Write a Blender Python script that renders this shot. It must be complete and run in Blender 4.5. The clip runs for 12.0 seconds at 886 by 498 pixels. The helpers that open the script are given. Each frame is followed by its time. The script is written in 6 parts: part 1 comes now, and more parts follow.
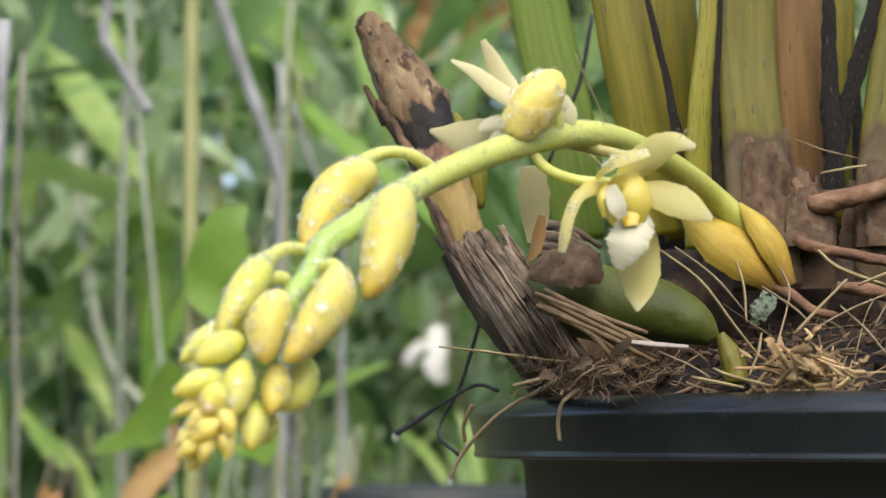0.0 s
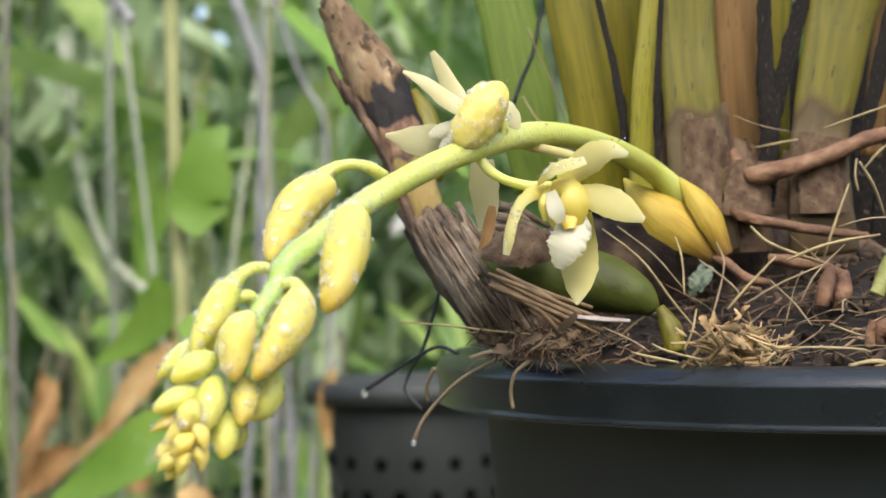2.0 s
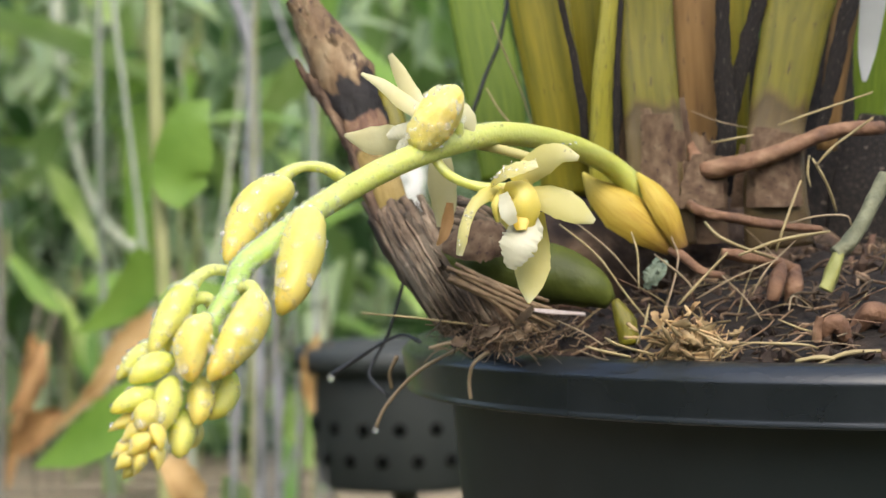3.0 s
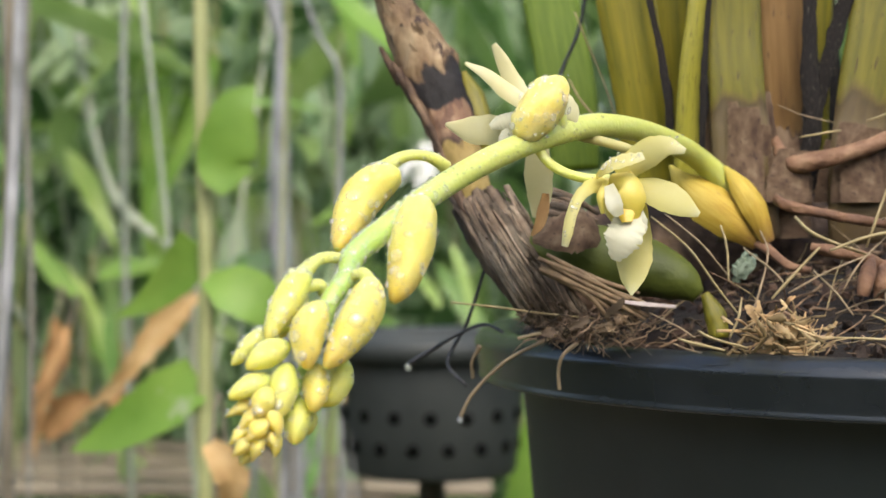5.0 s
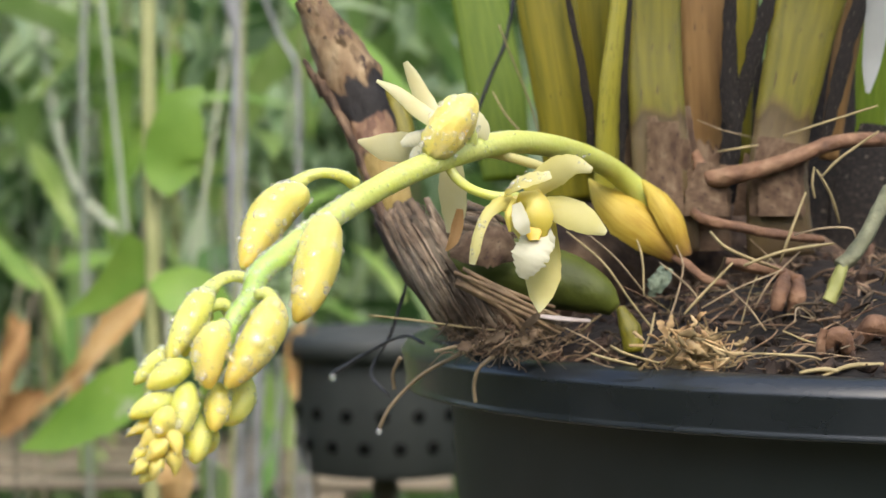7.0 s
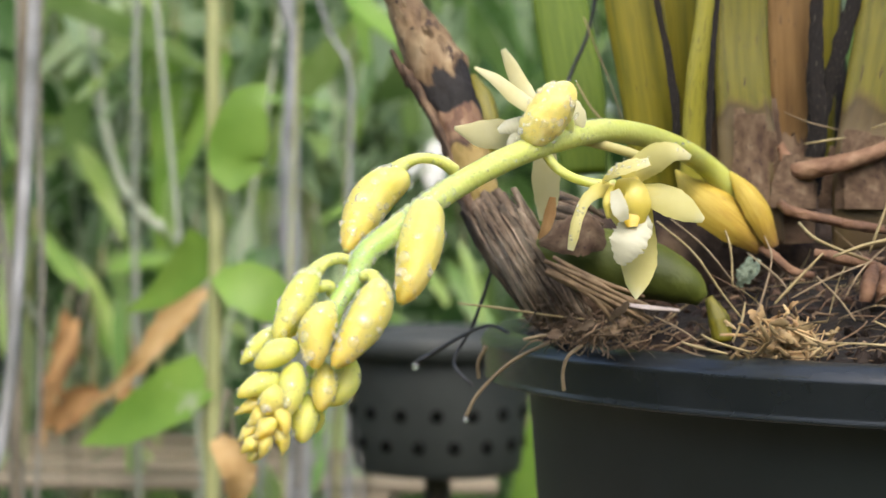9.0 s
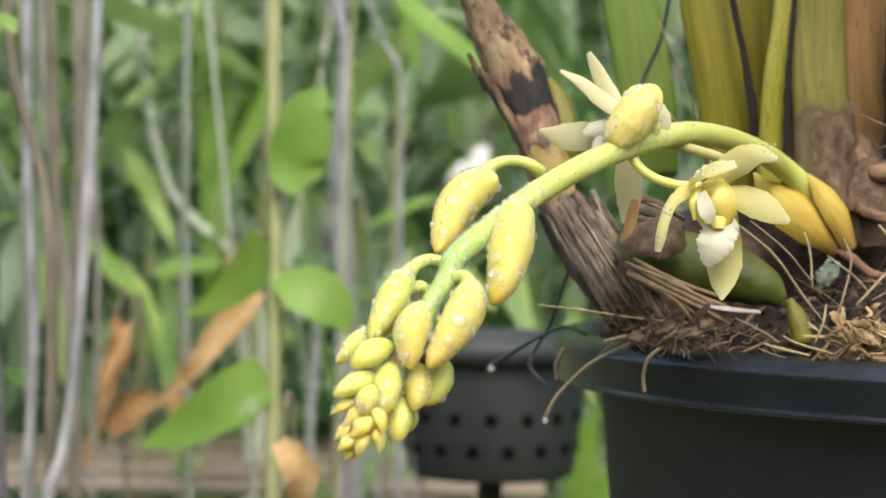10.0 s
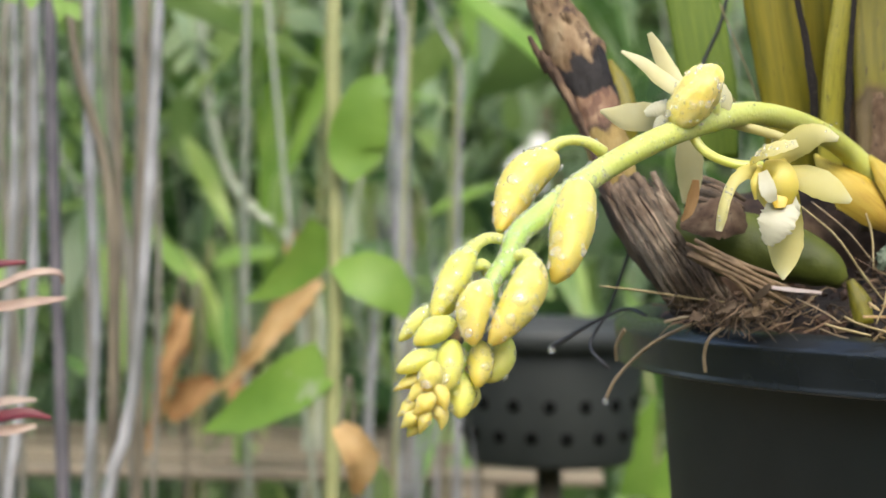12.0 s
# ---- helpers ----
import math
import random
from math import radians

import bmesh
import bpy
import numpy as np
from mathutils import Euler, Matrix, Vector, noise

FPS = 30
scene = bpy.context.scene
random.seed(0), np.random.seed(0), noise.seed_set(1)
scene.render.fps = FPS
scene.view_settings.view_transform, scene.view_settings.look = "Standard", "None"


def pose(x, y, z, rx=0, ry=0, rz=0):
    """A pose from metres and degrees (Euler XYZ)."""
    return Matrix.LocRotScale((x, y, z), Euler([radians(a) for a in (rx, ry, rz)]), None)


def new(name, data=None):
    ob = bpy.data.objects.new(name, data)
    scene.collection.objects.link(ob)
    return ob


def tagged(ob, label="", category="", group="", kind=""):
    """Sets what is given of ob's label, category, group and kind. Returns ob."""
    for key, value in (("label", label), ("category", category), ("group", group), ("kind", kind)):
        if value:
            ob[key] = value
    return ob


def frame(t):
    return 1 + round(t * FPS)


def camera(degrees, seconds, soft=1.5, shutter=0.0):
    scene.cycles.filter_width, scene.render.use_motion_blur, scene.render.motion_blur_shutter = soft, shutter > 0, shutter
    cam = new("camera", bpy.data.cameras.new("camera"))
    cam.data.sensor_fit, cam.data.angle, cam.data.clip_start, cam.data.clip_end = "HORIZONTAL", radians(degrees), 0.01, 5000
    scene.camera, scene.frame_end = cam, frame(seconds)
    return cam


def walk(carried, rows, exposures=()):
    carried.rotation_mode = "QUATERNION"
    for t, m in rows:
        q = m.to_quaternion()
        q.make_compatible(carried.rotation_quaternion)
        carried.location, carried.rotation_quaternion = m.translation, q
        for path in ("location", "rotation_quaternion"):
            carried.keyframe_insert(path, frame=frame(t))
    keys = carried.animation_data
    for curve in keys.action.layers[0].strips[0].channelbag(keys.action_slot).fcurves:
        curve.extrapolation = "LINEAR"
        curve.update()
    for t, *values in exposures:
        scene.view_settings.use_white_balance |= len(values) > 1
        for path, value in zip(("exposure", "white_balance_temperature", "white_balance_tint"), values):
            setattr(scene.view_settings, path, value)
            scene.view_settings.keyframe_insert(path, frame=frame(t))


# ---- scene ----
cam = camera(25.64, 12.0)
cam.data.dof.use_dof = True
cam.data.dof.focus_distance = 0.380
cam.data.dof.aperture_fstop = 24.0
PATH = [
    (0.0, pose(0.0034, 0.0441, 0.9567, 95.516, 0.080, 0.560)),
    (0.5, pose(0.0065, 0.0404, 0.9629, 94.213, 0.667, 0.789)),
    (1.0, pose(0.0119, 0.0409, 0.9678, 93.168, 1.217, 0.835)),
    (1.5, pose(0.0091, 0.0284, 0.9786, 92.043, 1.525, 0.596)),
    (2.0, pose(0.0114, 0.0128, 0.9844, 90.754, 1.184, 0.450)),
    (2.5, pose(0.0171, 0.0057, 0.9859, 89.782, 1.009, 0.376)),
    (3.0, pose(0.0202, 0.0028, 0.9940, 89.234, 0.907, 0.450)),
    (3.5, pose(0.0088, -0.0015, 0.9964, 89.094, 0.737, 0.356)),
    (3.7, pose(0.0041, 0.0008, 0.9956, 89.136, 0.590, 0.184)),
    (5.3, pose(-0.0022, 0.0029, 0.9943, 88.726, -0.019, 0.087)),
    (5.5, pose(-0.0000, -0.0000, 1.0000, 88.600, -0.000, -0.000)),
    (6.0, pose(0.0071, -0.0005, 0.9984, 88.578, 0.057, -0.121)),
    (6.5, pose(0.0115, 0.0023, 0.9968, 88.597, 0.005, -0.320)),
    (7.0, pose(0.0117, -0.0000, 1.0003, 88.524, -0.172, -0.461)),
    (7.2, pose(0.0084, 0.0004, 0.9952, 88.804, -0.158, -0.521)),
    (8.8, pose(-0.0010, -0.0058, 0.9970, 88.639, -0.320, 0.224)),
    (9.0, pose(-0.0019, -0.0024, 0.9956, 88.798, -0.635, 0.370)),
    (9.5, pose(-0.0078, -0.0033, 0.9949, 88.892, -0.610, 0.830)),
    (10.0, pose(-0.0126, -0.0058, 0.9946, 88.972, -0.647, 1.327)),
    (10.5, pose(-0.0146, -0.0059, 0.9935, 89.073, -0.546, 1.992)),
    (11.0, pose(-0.0229, -0.0072, 0.9944, 89.014, -0.433, 2.534)),
    (11.5, pose(-0.0272, -0.0096, 0.9933, 88.972, -0.724, 2.724)),
    (12.0, pose(-0.0135, -0.0082, 0.9922, 88.715, -0.604, 2.993)),
]
walk(cam, PATH, [(0.0, 1.08), (0.6, 1.14), (1.1, 1.25), (12.0, 1.24)])

# ---- light: bright overcast sky over a shaded garden ----
SUN_EL, SUN_ROT = 50.0, 172.0
world = bpy.data.worlds.new("sky")
scene.world = world
world.use_nodes = True
wt = world.node_tree
sky = wt.nodes.new("ShaderNodeTexSky")
sky.sky_type = "NISHITA"
sky.sun_disc = False
sky.sun_elevation = radians(SUN_EL)
sky.sun_rotation = radians(SUN_ROT)
sky.air_density, sky.dust_density, sky.ozone_density = 1.0, 4.0, 1.0
wt.links.new(sky.outputs[0], wt.nodes["Background"].inputs[0])
wt.nodes["Background"].inputs[1].default_value = 0.15
lamp = bpy.data.lights.new("sun", "SUN")
lamp.energy, lamp.angle, lamp.color = 0.55, radians(50), (0.98, 1.0, 0.92)
sun = new("sun", lamp)
az = radians(SUN_ROT)
d = Vector((math.sin(az) * math.cos(radians(SUN_EL)), math.cos(az) * math.cos(radians(SUN_EL)), math.sin(radians(SUN_EL))))
sun.rotation_euler = d.to_track_quat("Z", "Y").to_euler()
RNG = random.Random(7)


# ---- materials ----
def material(name, colors, scale=60.0, rough=0.5, bump=0.2, bump_scale=None, stretch=(1, 1, 1), coords="Object",
             spots=None, spot_scale=200.0, spot_at=0.68, glow_through=0.0, glow_gamma=1.0, subsurface=0.0, island=0.0, hue=0.06, metallic=0.0, coat=0.0, specular=0.5):
    """A procedural surface: two scales of noise between colours, dark or light spots, relief, and light that shines through thin leaves."""
    m = bpy.data.materials.new(name)
    m.use_nodes = True
    nt = m.node_tree
    N, L = nt.nodes, nt.links
    b = N["Principled BSDF"]
    tc = N.new("ShaderNodeTexCoord")
    mp = N.new("ShaderNodeMapping")
    mp.inputs["Scale"].default_value = stretch
    L.new(tc.outputs[coords], mp.inputs[0])
    n1 = N.new("ShaderNodeTexNoise")
    n1.inputs["Scale"].default_value, n1.inputs["Detail"].default_value = scale, 6
    L.new(mp.outputs[0], n1.inputs["Vector"])
    ramp = N.new("ShaderNodeValToRGB")
    els = ramp.color_ramp.elements
    while len(els) < len(colors):
        els.new(0.5)
    for i, c in enumerate(colors):
        els[i].position = 0.3 + 0.4 * i / max(1, len(colors) - 1)
        els[i].color = (*c, 1)
    L.new(n1.outputs["Fac"], ramp.inputs[0])
    out = ramp.outputs[0]
    if spots:
        n2 = N.new("ShaderNodeTexNoise")
        n2.inputs["Scale"].default_value, n2.inputs["Detail"].default_value = spot_scale, 3
        L.new(mp.outputs[0], n2.inputs["Vector"])
        r2 = N.new("ShaderNodeValToRGB")
        r2.color_ramp.elements[0].position, r2.color_ramp.elements[1].position = spot_at - 0.04, spot_at + 0.03
        L.new(n2.outputs["Fac"], r2.inputs[0])
        mx = N.new("ShaderNodeMix")
        mx.data_type = "RGBA"
        L.new(r2.outputs[0], mx.inputs[0])
        L.new(out, mx.inputs[6])
        mx.inputs[7].default_value = (*spots, 1)
        out = mx.outputs[2]
    if island:
        geo = N.new("ShaderNodeNewGeometry")
        hsv = N.new("ShaderNodeHueSaturation")
        mr = N.new("ShaderNodeMapRange")
        mr.inputs["To Min"].default_value, mr.inputs["To Max"].default_value = 1 - island, 1 + island
        L.new(geo.outputs["Random Per Island"], mr.inputs["Value"])
        L.new(mr.outputs[0], hsv.inputs["Value"])
        mh = N.new("ShaderNodeMapRange")
        mh.inputs["To Min"].default_value, mh.inputs["To Max"].default_value = 0.5 + hue * island, 0.5 - hue * island
        L.new(geo.outputs["Random Per Island"], mh.inputs["Value"])
        L.new(mh.outputs[0], hsv.inputs["Hue"])
        L.new(out, hsv.inputs["Color"])
        out = hsv.outputs[0]
    L.new(out, b.inputs["Base Color"])
    b.inputs["Roughness"].default_value = rough
    b.inputs["Metallic"].default_value = metallic
    b.inputs["Specular IOR Level"].default_value = specular
    b.inputs["Coat Weight"].default_value = coat
    b.inputs["Coat Roughness"].default_value = 0.12
    if subsurface:
        b.inputs["Subsurface Weight"].default_value = subsurface
        b.inputs["Subsurface Radius"].default_value = (1.0, 0.9, 0.3)
        b.inputs["Subsurface Scale"].default_value = 0.006
    if bump:
        n3 = N.new("ShaderNodeTexNoise")
        n3.inputs["Scale"].default_value, n3.inputs["Detail"].default_value = bump_scale or scale * 4, 4
        L.new(mp.outputs[0], n3.inputs["Vector"])
        bp = N.new("ShaderNodeBump")
        bp.inputs["Strength"].default_value, bp.inputs["Distance"].default_value = bump, 0.001
        L.new(n3.outputs["Fac"], bp.inputs["Height"])
        L.new(bp.outputs[0], b.inputs["Normal"])
    if glow_through:
        tr = N.new("ShaderNodeBsdfTranslucent")
        pale = N.new("ShaderNodeGamma")
        pale.inputs[1].default_value = glow_gamma
        L.new(out, pale.inputs[0])
        L.new(pale.outputs[0], tr.inputs["Color"])
        ms = N.new("ShaderNodeMixShader")
        ms.inputs[0].default_value = glow_through
        L.new(b.outputs[0], ms.inputs[1])
        L.new(tr.outputs[0], ms.inputs[2])
        L.new(ms.outputs[0], N["Material Output"].inputs["Surface"])
    return m


def along(m, stops, jitter=0.12, scale=9.0, mask=None):
    """Recolours a material along its part (the second texture coordinate), with an uneven border between the colours."""
    nt = m.node_tree
    N, L = nt.nodes, nt.links
    b = N["Principled BSDF"]
    old = b.inputs["Base Color"].links[0].from_socket
    tc = N.new("ShaderNodeTexCoord")
    sep = N.new("ShaderNodeSeparateXYZ")
    L.new(tc.outputs["UV"], sep.inputs[0])
    nz = N.new("ShaderNodeTexNoise")
    nz.inputs["Scale"].default_value, nz.inputs["Detail"].default_value = scale, 5
    L.new(tc.outputs["UV"], nz.inputs["Vector"])
    ma = N.new("ShaderNodeMath")
    ma.operation = "MULTIPLY_ADD"
    L.new(nz.outputs["Fac"], ma.inputs[0])
    ma.inputs[1].default_value = 2 * jitter
    sub = N.new("ShaderNodeMath")
    sub.operation = "SUBTRACT"
    L.new(sep.outputs[1], sub.inputs[0])
    sub.inputs[1].default_value = jitter
    L.new(sub.outputs[0], ma.inputs[2])
    ramp = N.new("ShaderNodeValToRGB")
    els = ramp.color_ramp.elements
    while len(els) < len(stops):
        els.new(0.5)
    for e, (p, c, f) in zip(els, stops):
        e.position, e.color = p, (*c, f)
    L.new(ma.outputs[0], ramp.inputs[0])
    mx = N.new("ShaderNodeMix")
    mx.data_type = "RGBA"
    L.new(ramp.outputs["Alpha"], mx.inputs[0])
    L.new(old, mx.inputs[6])
    L.new(ramp.outputs["Color"], mx.inputs[7])
    for l in list(old.links):
        if l.to_node != mx:
            L.new(mx.outputs[2], l.to_socket)
    return m


M_STALK = along(material("flower_stalk_skin", [(0.465, 0.515, 0.116), (0.531, 0.572, 0.171)], 120, 0.42, 0.25, 900, subsurface=0.6, coat=0.15),
                [(0.0, (0.408, 0.408, 0.068), 0.5), (0.3, (0.490, 0.531, 0.130), 0.2), (0.48, (0.458, 0.540, 0.143), 0.5), (0.62, (0.343, 0.522, 0.123), 0.9), (1.0, (0.327, 0.506, 0.103), 0.9)], 0.05)
M_PEDICEL = material("pedicel_skin", [(0.490, 0.531, 0.116), (0.556, 0.572, 0.184)], 120, 0.42, 0.25, 900, subsurface=0.6, coat=0.15)
M_BUD = along(material("bud_skin", [(0.594, 0.512, 0.1015), (0.61, 0.564, 0.1674)], 200, 0.5, 0.25, 500, subsurface=0.95, coat=0.04, specular=0.3),
              [(0.0, (0.542, 0.564, 0.1847), 0.7), (0.25, (0.61, 0.564, 0.2171), 0.3), (0.6, (0.621, 0.528, 0.1588), 0.0), (0.97, (0.645, 0.426, 0.0756), 0.7)])
M_BUD_GREEN = along(material("young_bud_skin", [(0.532, 0.563, 0.1091), (0.639, 0.609, 0.1847)], 200, 0.5, 0.25, 500, subsurface=0.95, coat=0.04, specular=0.3),
                    [(0.0, (0.409, 0.537, 0.1015), 0.8), (0.35, (0.532, 0.591, 0.1339), 0.3), (0.7, (0.639, 0.609, 0.1674), 0.2), (1.0, (0.675, 0.519, 0.1015), 0.7)])
M_BUD_OCHRE = along(material("small_bud_skin", [(0.662, 0.496, 0.1091), (0.696, 0.564, 0.1674)], 220, 0.5, 0.25, 500, subsurface=0.95, coat=0.04, specular=0.3),
                    [(0.0, (0.561, 0.564, 0.1339), 0.7), (0.4, (0.671, 0.521, 0.1264), 0.1), (1.0, (0.662, 0.393, 0.06804), 0.6)])
M_PETAL = along(material("petal_skin", [(0.6355, 0.5885, 0.2073), (0.6722, 0.6355, 0.2972)], 120, 0.45, 0.10, 500, specular=0.3, glow_through=0.42, glow_gamma=0.8),
                [(0.0, (0.6895, 0.5783, 0.077), 0.85), (0.35, (0.6722, 0.6171, 0.21), 0.3), (0.8, (0.6538, 0.6253, 0.3164), 0.4), (1.0, (0.6538, 0.6436, 0.4396), 0.8)])
M_PETAL_PALE = material("pale_petal_skin", [(0.6956, 0.6508, 0.3381), (0.763, 0.7405, 0.5071)], 120, 0.45, 0.12, 500, glow_through=0.42, glow_gamma=0.8)
M_PETAL_WHITE = material("lip_white", [(0.597, 0.580, 0.396), (0.691, 0.681, 0.517)], 200, 0.4, 0.08, 500, glow_through=0.35)
M_PETAL_YELLOW = material("lip_yellow", [(0.621, 0.465, 0.048), (0.637, 0.540, 0.130)], 160, 0.42, 0.08, 500, subsurface=0.4)
M_DOME = material("sepal_dome_skin", [(0.735, 0.597, 0.145), (0.756, 0.649, 0.212), (0.777, 0.711, 0.323)], 150, 0.5, 0.6, 300, subsurface=0.7, coat=0.05, specular=0.3)
M_CALLUS = material("lip_orange", [(0.686, 0.425, 0.021), (0.703, 0.506, 0.055)], 300, 0.4, 0.05, subsurface=0.4)
M_PETAL_DULL = material("old_petal", [(0.539, 0.494, 0.180), (0.647, 0.602, 0.266)], 140, 0.5, 0.08, 500, glow_through=0.4, glow_gamma=0.8)
M_BRACT = along(material("yellow_bract", [(0.44, 0.30, 0.03), (0.56, 0.41, 0.05), (0.62, 0.49, 0.09)], 4, 0.5, 0.3, 40, stretch=(5, 1, 1), coords="UV", spots=(0.16, 0.07, 0.02), spot_scale=6, spot_at=0.70, glow_through=0.15),
                [(0.0, (0.50, 0.44, 0.07), 0.8), (0.35, (0.56, 0.40, 0.05), 0.2), (0.75, (0.44, 0.25, 0.03), 0.4), (1.0, (0.16, 0.07, 0.03), 0.9)])
M_LEAF_OLIVE = material("leaf_base_olive", [(0.100, 0.099, 0.006), (0.161, 0.143, 0.008), (0.229, 0.192, 0.013)], 3, 0.40, 0.25, 60, stretch=(6, 0.9, 1), coords="UV", spots=(0.03, 0.02, 0.008), spot_scale=8, spot_at=0.69)
M_LEAF_FOOT = along(material("leaf_base_dead_foot", [(0.087, 0.085, 0.005), (0.133, 0.120, 0.007), (0.183, 0.156, 0.012)], 3, 0.45, 0.35, 60, stretch=(7, 1.2, 1), coords="UV", spots=(0.04, 0.025, 0.012), spot_scale=12, spot_at=0.66),
                    [(0.0, (0.05, 0.028, 0.015), 0.9), (0.22, (0.10, 0.060, 0.034), 0.75), (0.40, (0.145, 0.098, 0.060), 0.75), (0.455, (0.05, 0.025, 0.012), 0.8), (0.49, (0.16, 0.10, 0.03), 0.0), (1.0, (0.16, 0.10, 0.03), 0.0)], 0.06, 6.0)
M_LEAF_YELLOW = material("leaf_base_yellow", [(0.20, 0.19, 0.012), (0.29, 0.26, 0.026)], 5, 0.42, 0.3, 60, stretch=(9, 1.2, 1), coords="UV", spots=(0.025, 0.014, 0.006), spot_scale=10, spot_at=0.64)
M_LEAF_GREEN = material("leaf_blade_green", [(0.065, 0.115, 0.008), (0.125, 0.18, 0.016)], 5, 0.5, 0.2, 60, stretch=(8, 1.0, 1), coords="UV", glow_through=0.1, specular=0.2)
M_LEAF_TAN = material("leaf_base_tan", [(0.13, 0.07, 0.02), (0.20, 0.112, 0.034), (0.26, 0.155, 0.055)], 3, 0.6, 0.3, 60, stretch=(4, 1.0, 1), coords="UV", spots=(0.07, 0.04, 0.02), spot_scale=9, spot_at=0.68)
M_PAPER = material("papery_sheath", [(0.058, 0.030, 0.017), (0.101, 0.060, 0.033), (0.150, 0.098, 0.057), (0.213, 0.152, 0.093)], 3, 0.8, 0.3, 60, stretch=(1.0, 1.6, 1), coords="UV", spots=(0.045, 0.024, 0.016), spot_scale=7, spot_at=0.64)
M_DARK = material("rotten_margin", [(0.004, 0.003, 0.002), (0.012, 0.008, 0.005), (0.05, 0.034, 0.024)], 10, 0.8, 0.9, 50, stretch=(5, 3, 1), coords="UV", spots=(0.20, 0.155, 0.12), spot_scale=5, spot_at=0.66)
M_STUMP = material("stump_bark", [(0.014, 0.009, 0.006), (0.045, 0.030, 0.019), (0.13, 0.095, 0.062)], 130, 0.8, 0.9, 420, stretch=(1, 1, 0.45), spots=(0.02, 0.012, 0.008), spot_scale=160, spot_at=0.60)
M_BARK_DARK = material("dark_bark", [(0.03, 0.017, 0.010), (0.085, 0.05, 0.028), (0.20, 0.13, 0.075)], 160, 0.8, 0.9, 420)
M_CHIP_PALE = material("bleached_chip", [(0.30, 0.25, 0.22), (0.44, 0.39, 0.36)], 180, 0.8, 0.5, 600)
M_CHAR = material("charred_bark", [(0.008, 0.006, 0.006), (0.03, 0.022, 0.018), (0.10, 0.06, 0.035)], 110, 0.7, 0.8, 500)
M_CANE_TOP = along(material("cane_bark", [(0.07, 0.04, 0.02), (0.20, 0.13, 0.065), (0.36, 0.27, 0.155)], 160, 0.8, 0.9, 500, stretch=(1, 1, 0.5), spots=(0.035, 0.018, 0.010), spot_scale=260, spot_at=0.60),
                   [(0.0, (0.24, 0.18, 0.04), 0.75), (0.31, (0.33, 0.24, 0.06), 0.6), (0.345, (0.04, 0.02, 0.012), 0.9), (0.39, (0.24, 0.13, 0.08), 0.5), (0.46, (0.20, 0.10, 0.06), 0.5), (0.485, (0.010, 0.008, 0.007), 1.0),
                    (0.60, (0.012, 0.009, 0.008), 1.0), (0.625, (0.30, 0.18, 0.08), 0.0), (1.0, (0.4, 0.28, 0.12), 0.0)], 0.13, 5.0)
M_FLAKE = material("flaking_bark", [(0.08, 0.05, 0.025), (0.22, 0.15, 0.08), (0.38, 0.29, 0.18)], 130, 0.8, 0.8, 420, spots=(0.03, 0.018, 0.01), spot_scale=220, spot_at=0.60)
M_FIBRE = material("dry_fibre", [(0.034, 0.022, 0.013), (0.115, 0.082, 0.050), (0.31, 0.25, 0.175)], 90, 0.85, 0.7, 600, island=0.7, hue=0.012)
M_STRAW = material("dry_straw", [(0.27, 0.20, 0.085), (0.44, 0.355, 0.18)], 150, 0.65, 0.3, 700, hue=0.015, island=0.3)
M_BUNDLE = material("brown_straw_bundle", [(0.10, 0.062, 0.030), (0.24, 0.16, 0.085), (0.36, 0.26, 0.15)], 150, 0.75, 0.4, 700, island=0.4, hue=0.012)
M_CHOPPED = material("chopped_straw", [(0.11, 0.068, 0.028), (0.32, 0.215, 0.095), (0.50, 0.385, 0.20)], 200, 0.75, 0.4, 700, hue=0.015, island=0.6)
M_ROOTLET = material("thin_root", [(0.230, 0.161, 0.090), (0.391, 0.299, 0.179)], 150, 0.6, 0.3, 700, hue=0.015, island=0.3)
M_ROOT = material("thick_root", [(0.085, 0.042, 0.024), (0.19, 0.10, 0.054), (0.31, 0.19, 0.11)], 130, 0.75, 1.0, 420)
M_ROOT_GREEN = material("green_root", [(0.055, 0.062, 0.040), (0.125, 0.132, 0.078), (0.22, 0.225, 0.135)], 160, 0.75, 1.0, 420)
M_ROOT_TIP = material("green_root_tip", [(0.22, 0.23, 0.06), (0.34, 0.35, 0.12)], 130, 0.5, 0.5, 500)
M_BULB = material("green_bulb", [(0.040, 0.052, 0.008), (0.080, 0.098, 0.013), (0.14, 0.16, 0.026)], 60, 0.55, 0.3, 400, spots=(0.10, 0.07, 0.03), spot_scale=140, spot_at=0.68, specular=0.35)
M_LICHEN = material("pale_lichen", [(0.10, 0.135, 0.095), (0.21, 0.26, 0.19)], 260, 0.85, 0.8, 900)
M_SOIL = material("potting_bark", [(0.004, 0.003, 0.002), (0.011, 0.007, 0.0045), (0.036, 0.022, 0.013)], 140, 0.9, 1.0, 420)
M_LITTER = material("root_litter", [(0.04, 0.024, 0.014), (0.12, 0.08, 0.045), (0.28, 0.20, 0.12)], 90, 0.85, 0.4, 600, hue=0.012, island=0.7)
M_CHIP = material("bark_chip", [(0.014, 0.008, 0.005), (0.042, 0.024, 0.015), (0.11, 0.064, 0.038)], 130, 0.85, 0.7, 500, hue=0.015, island=0.5)
M_POT = material("black_plastic", [(0.013, 0.01612, 0.01794), (0.02145, 0.02535, 0.02795)], 60, 0.27, 0.04, 900, specular=0.62)
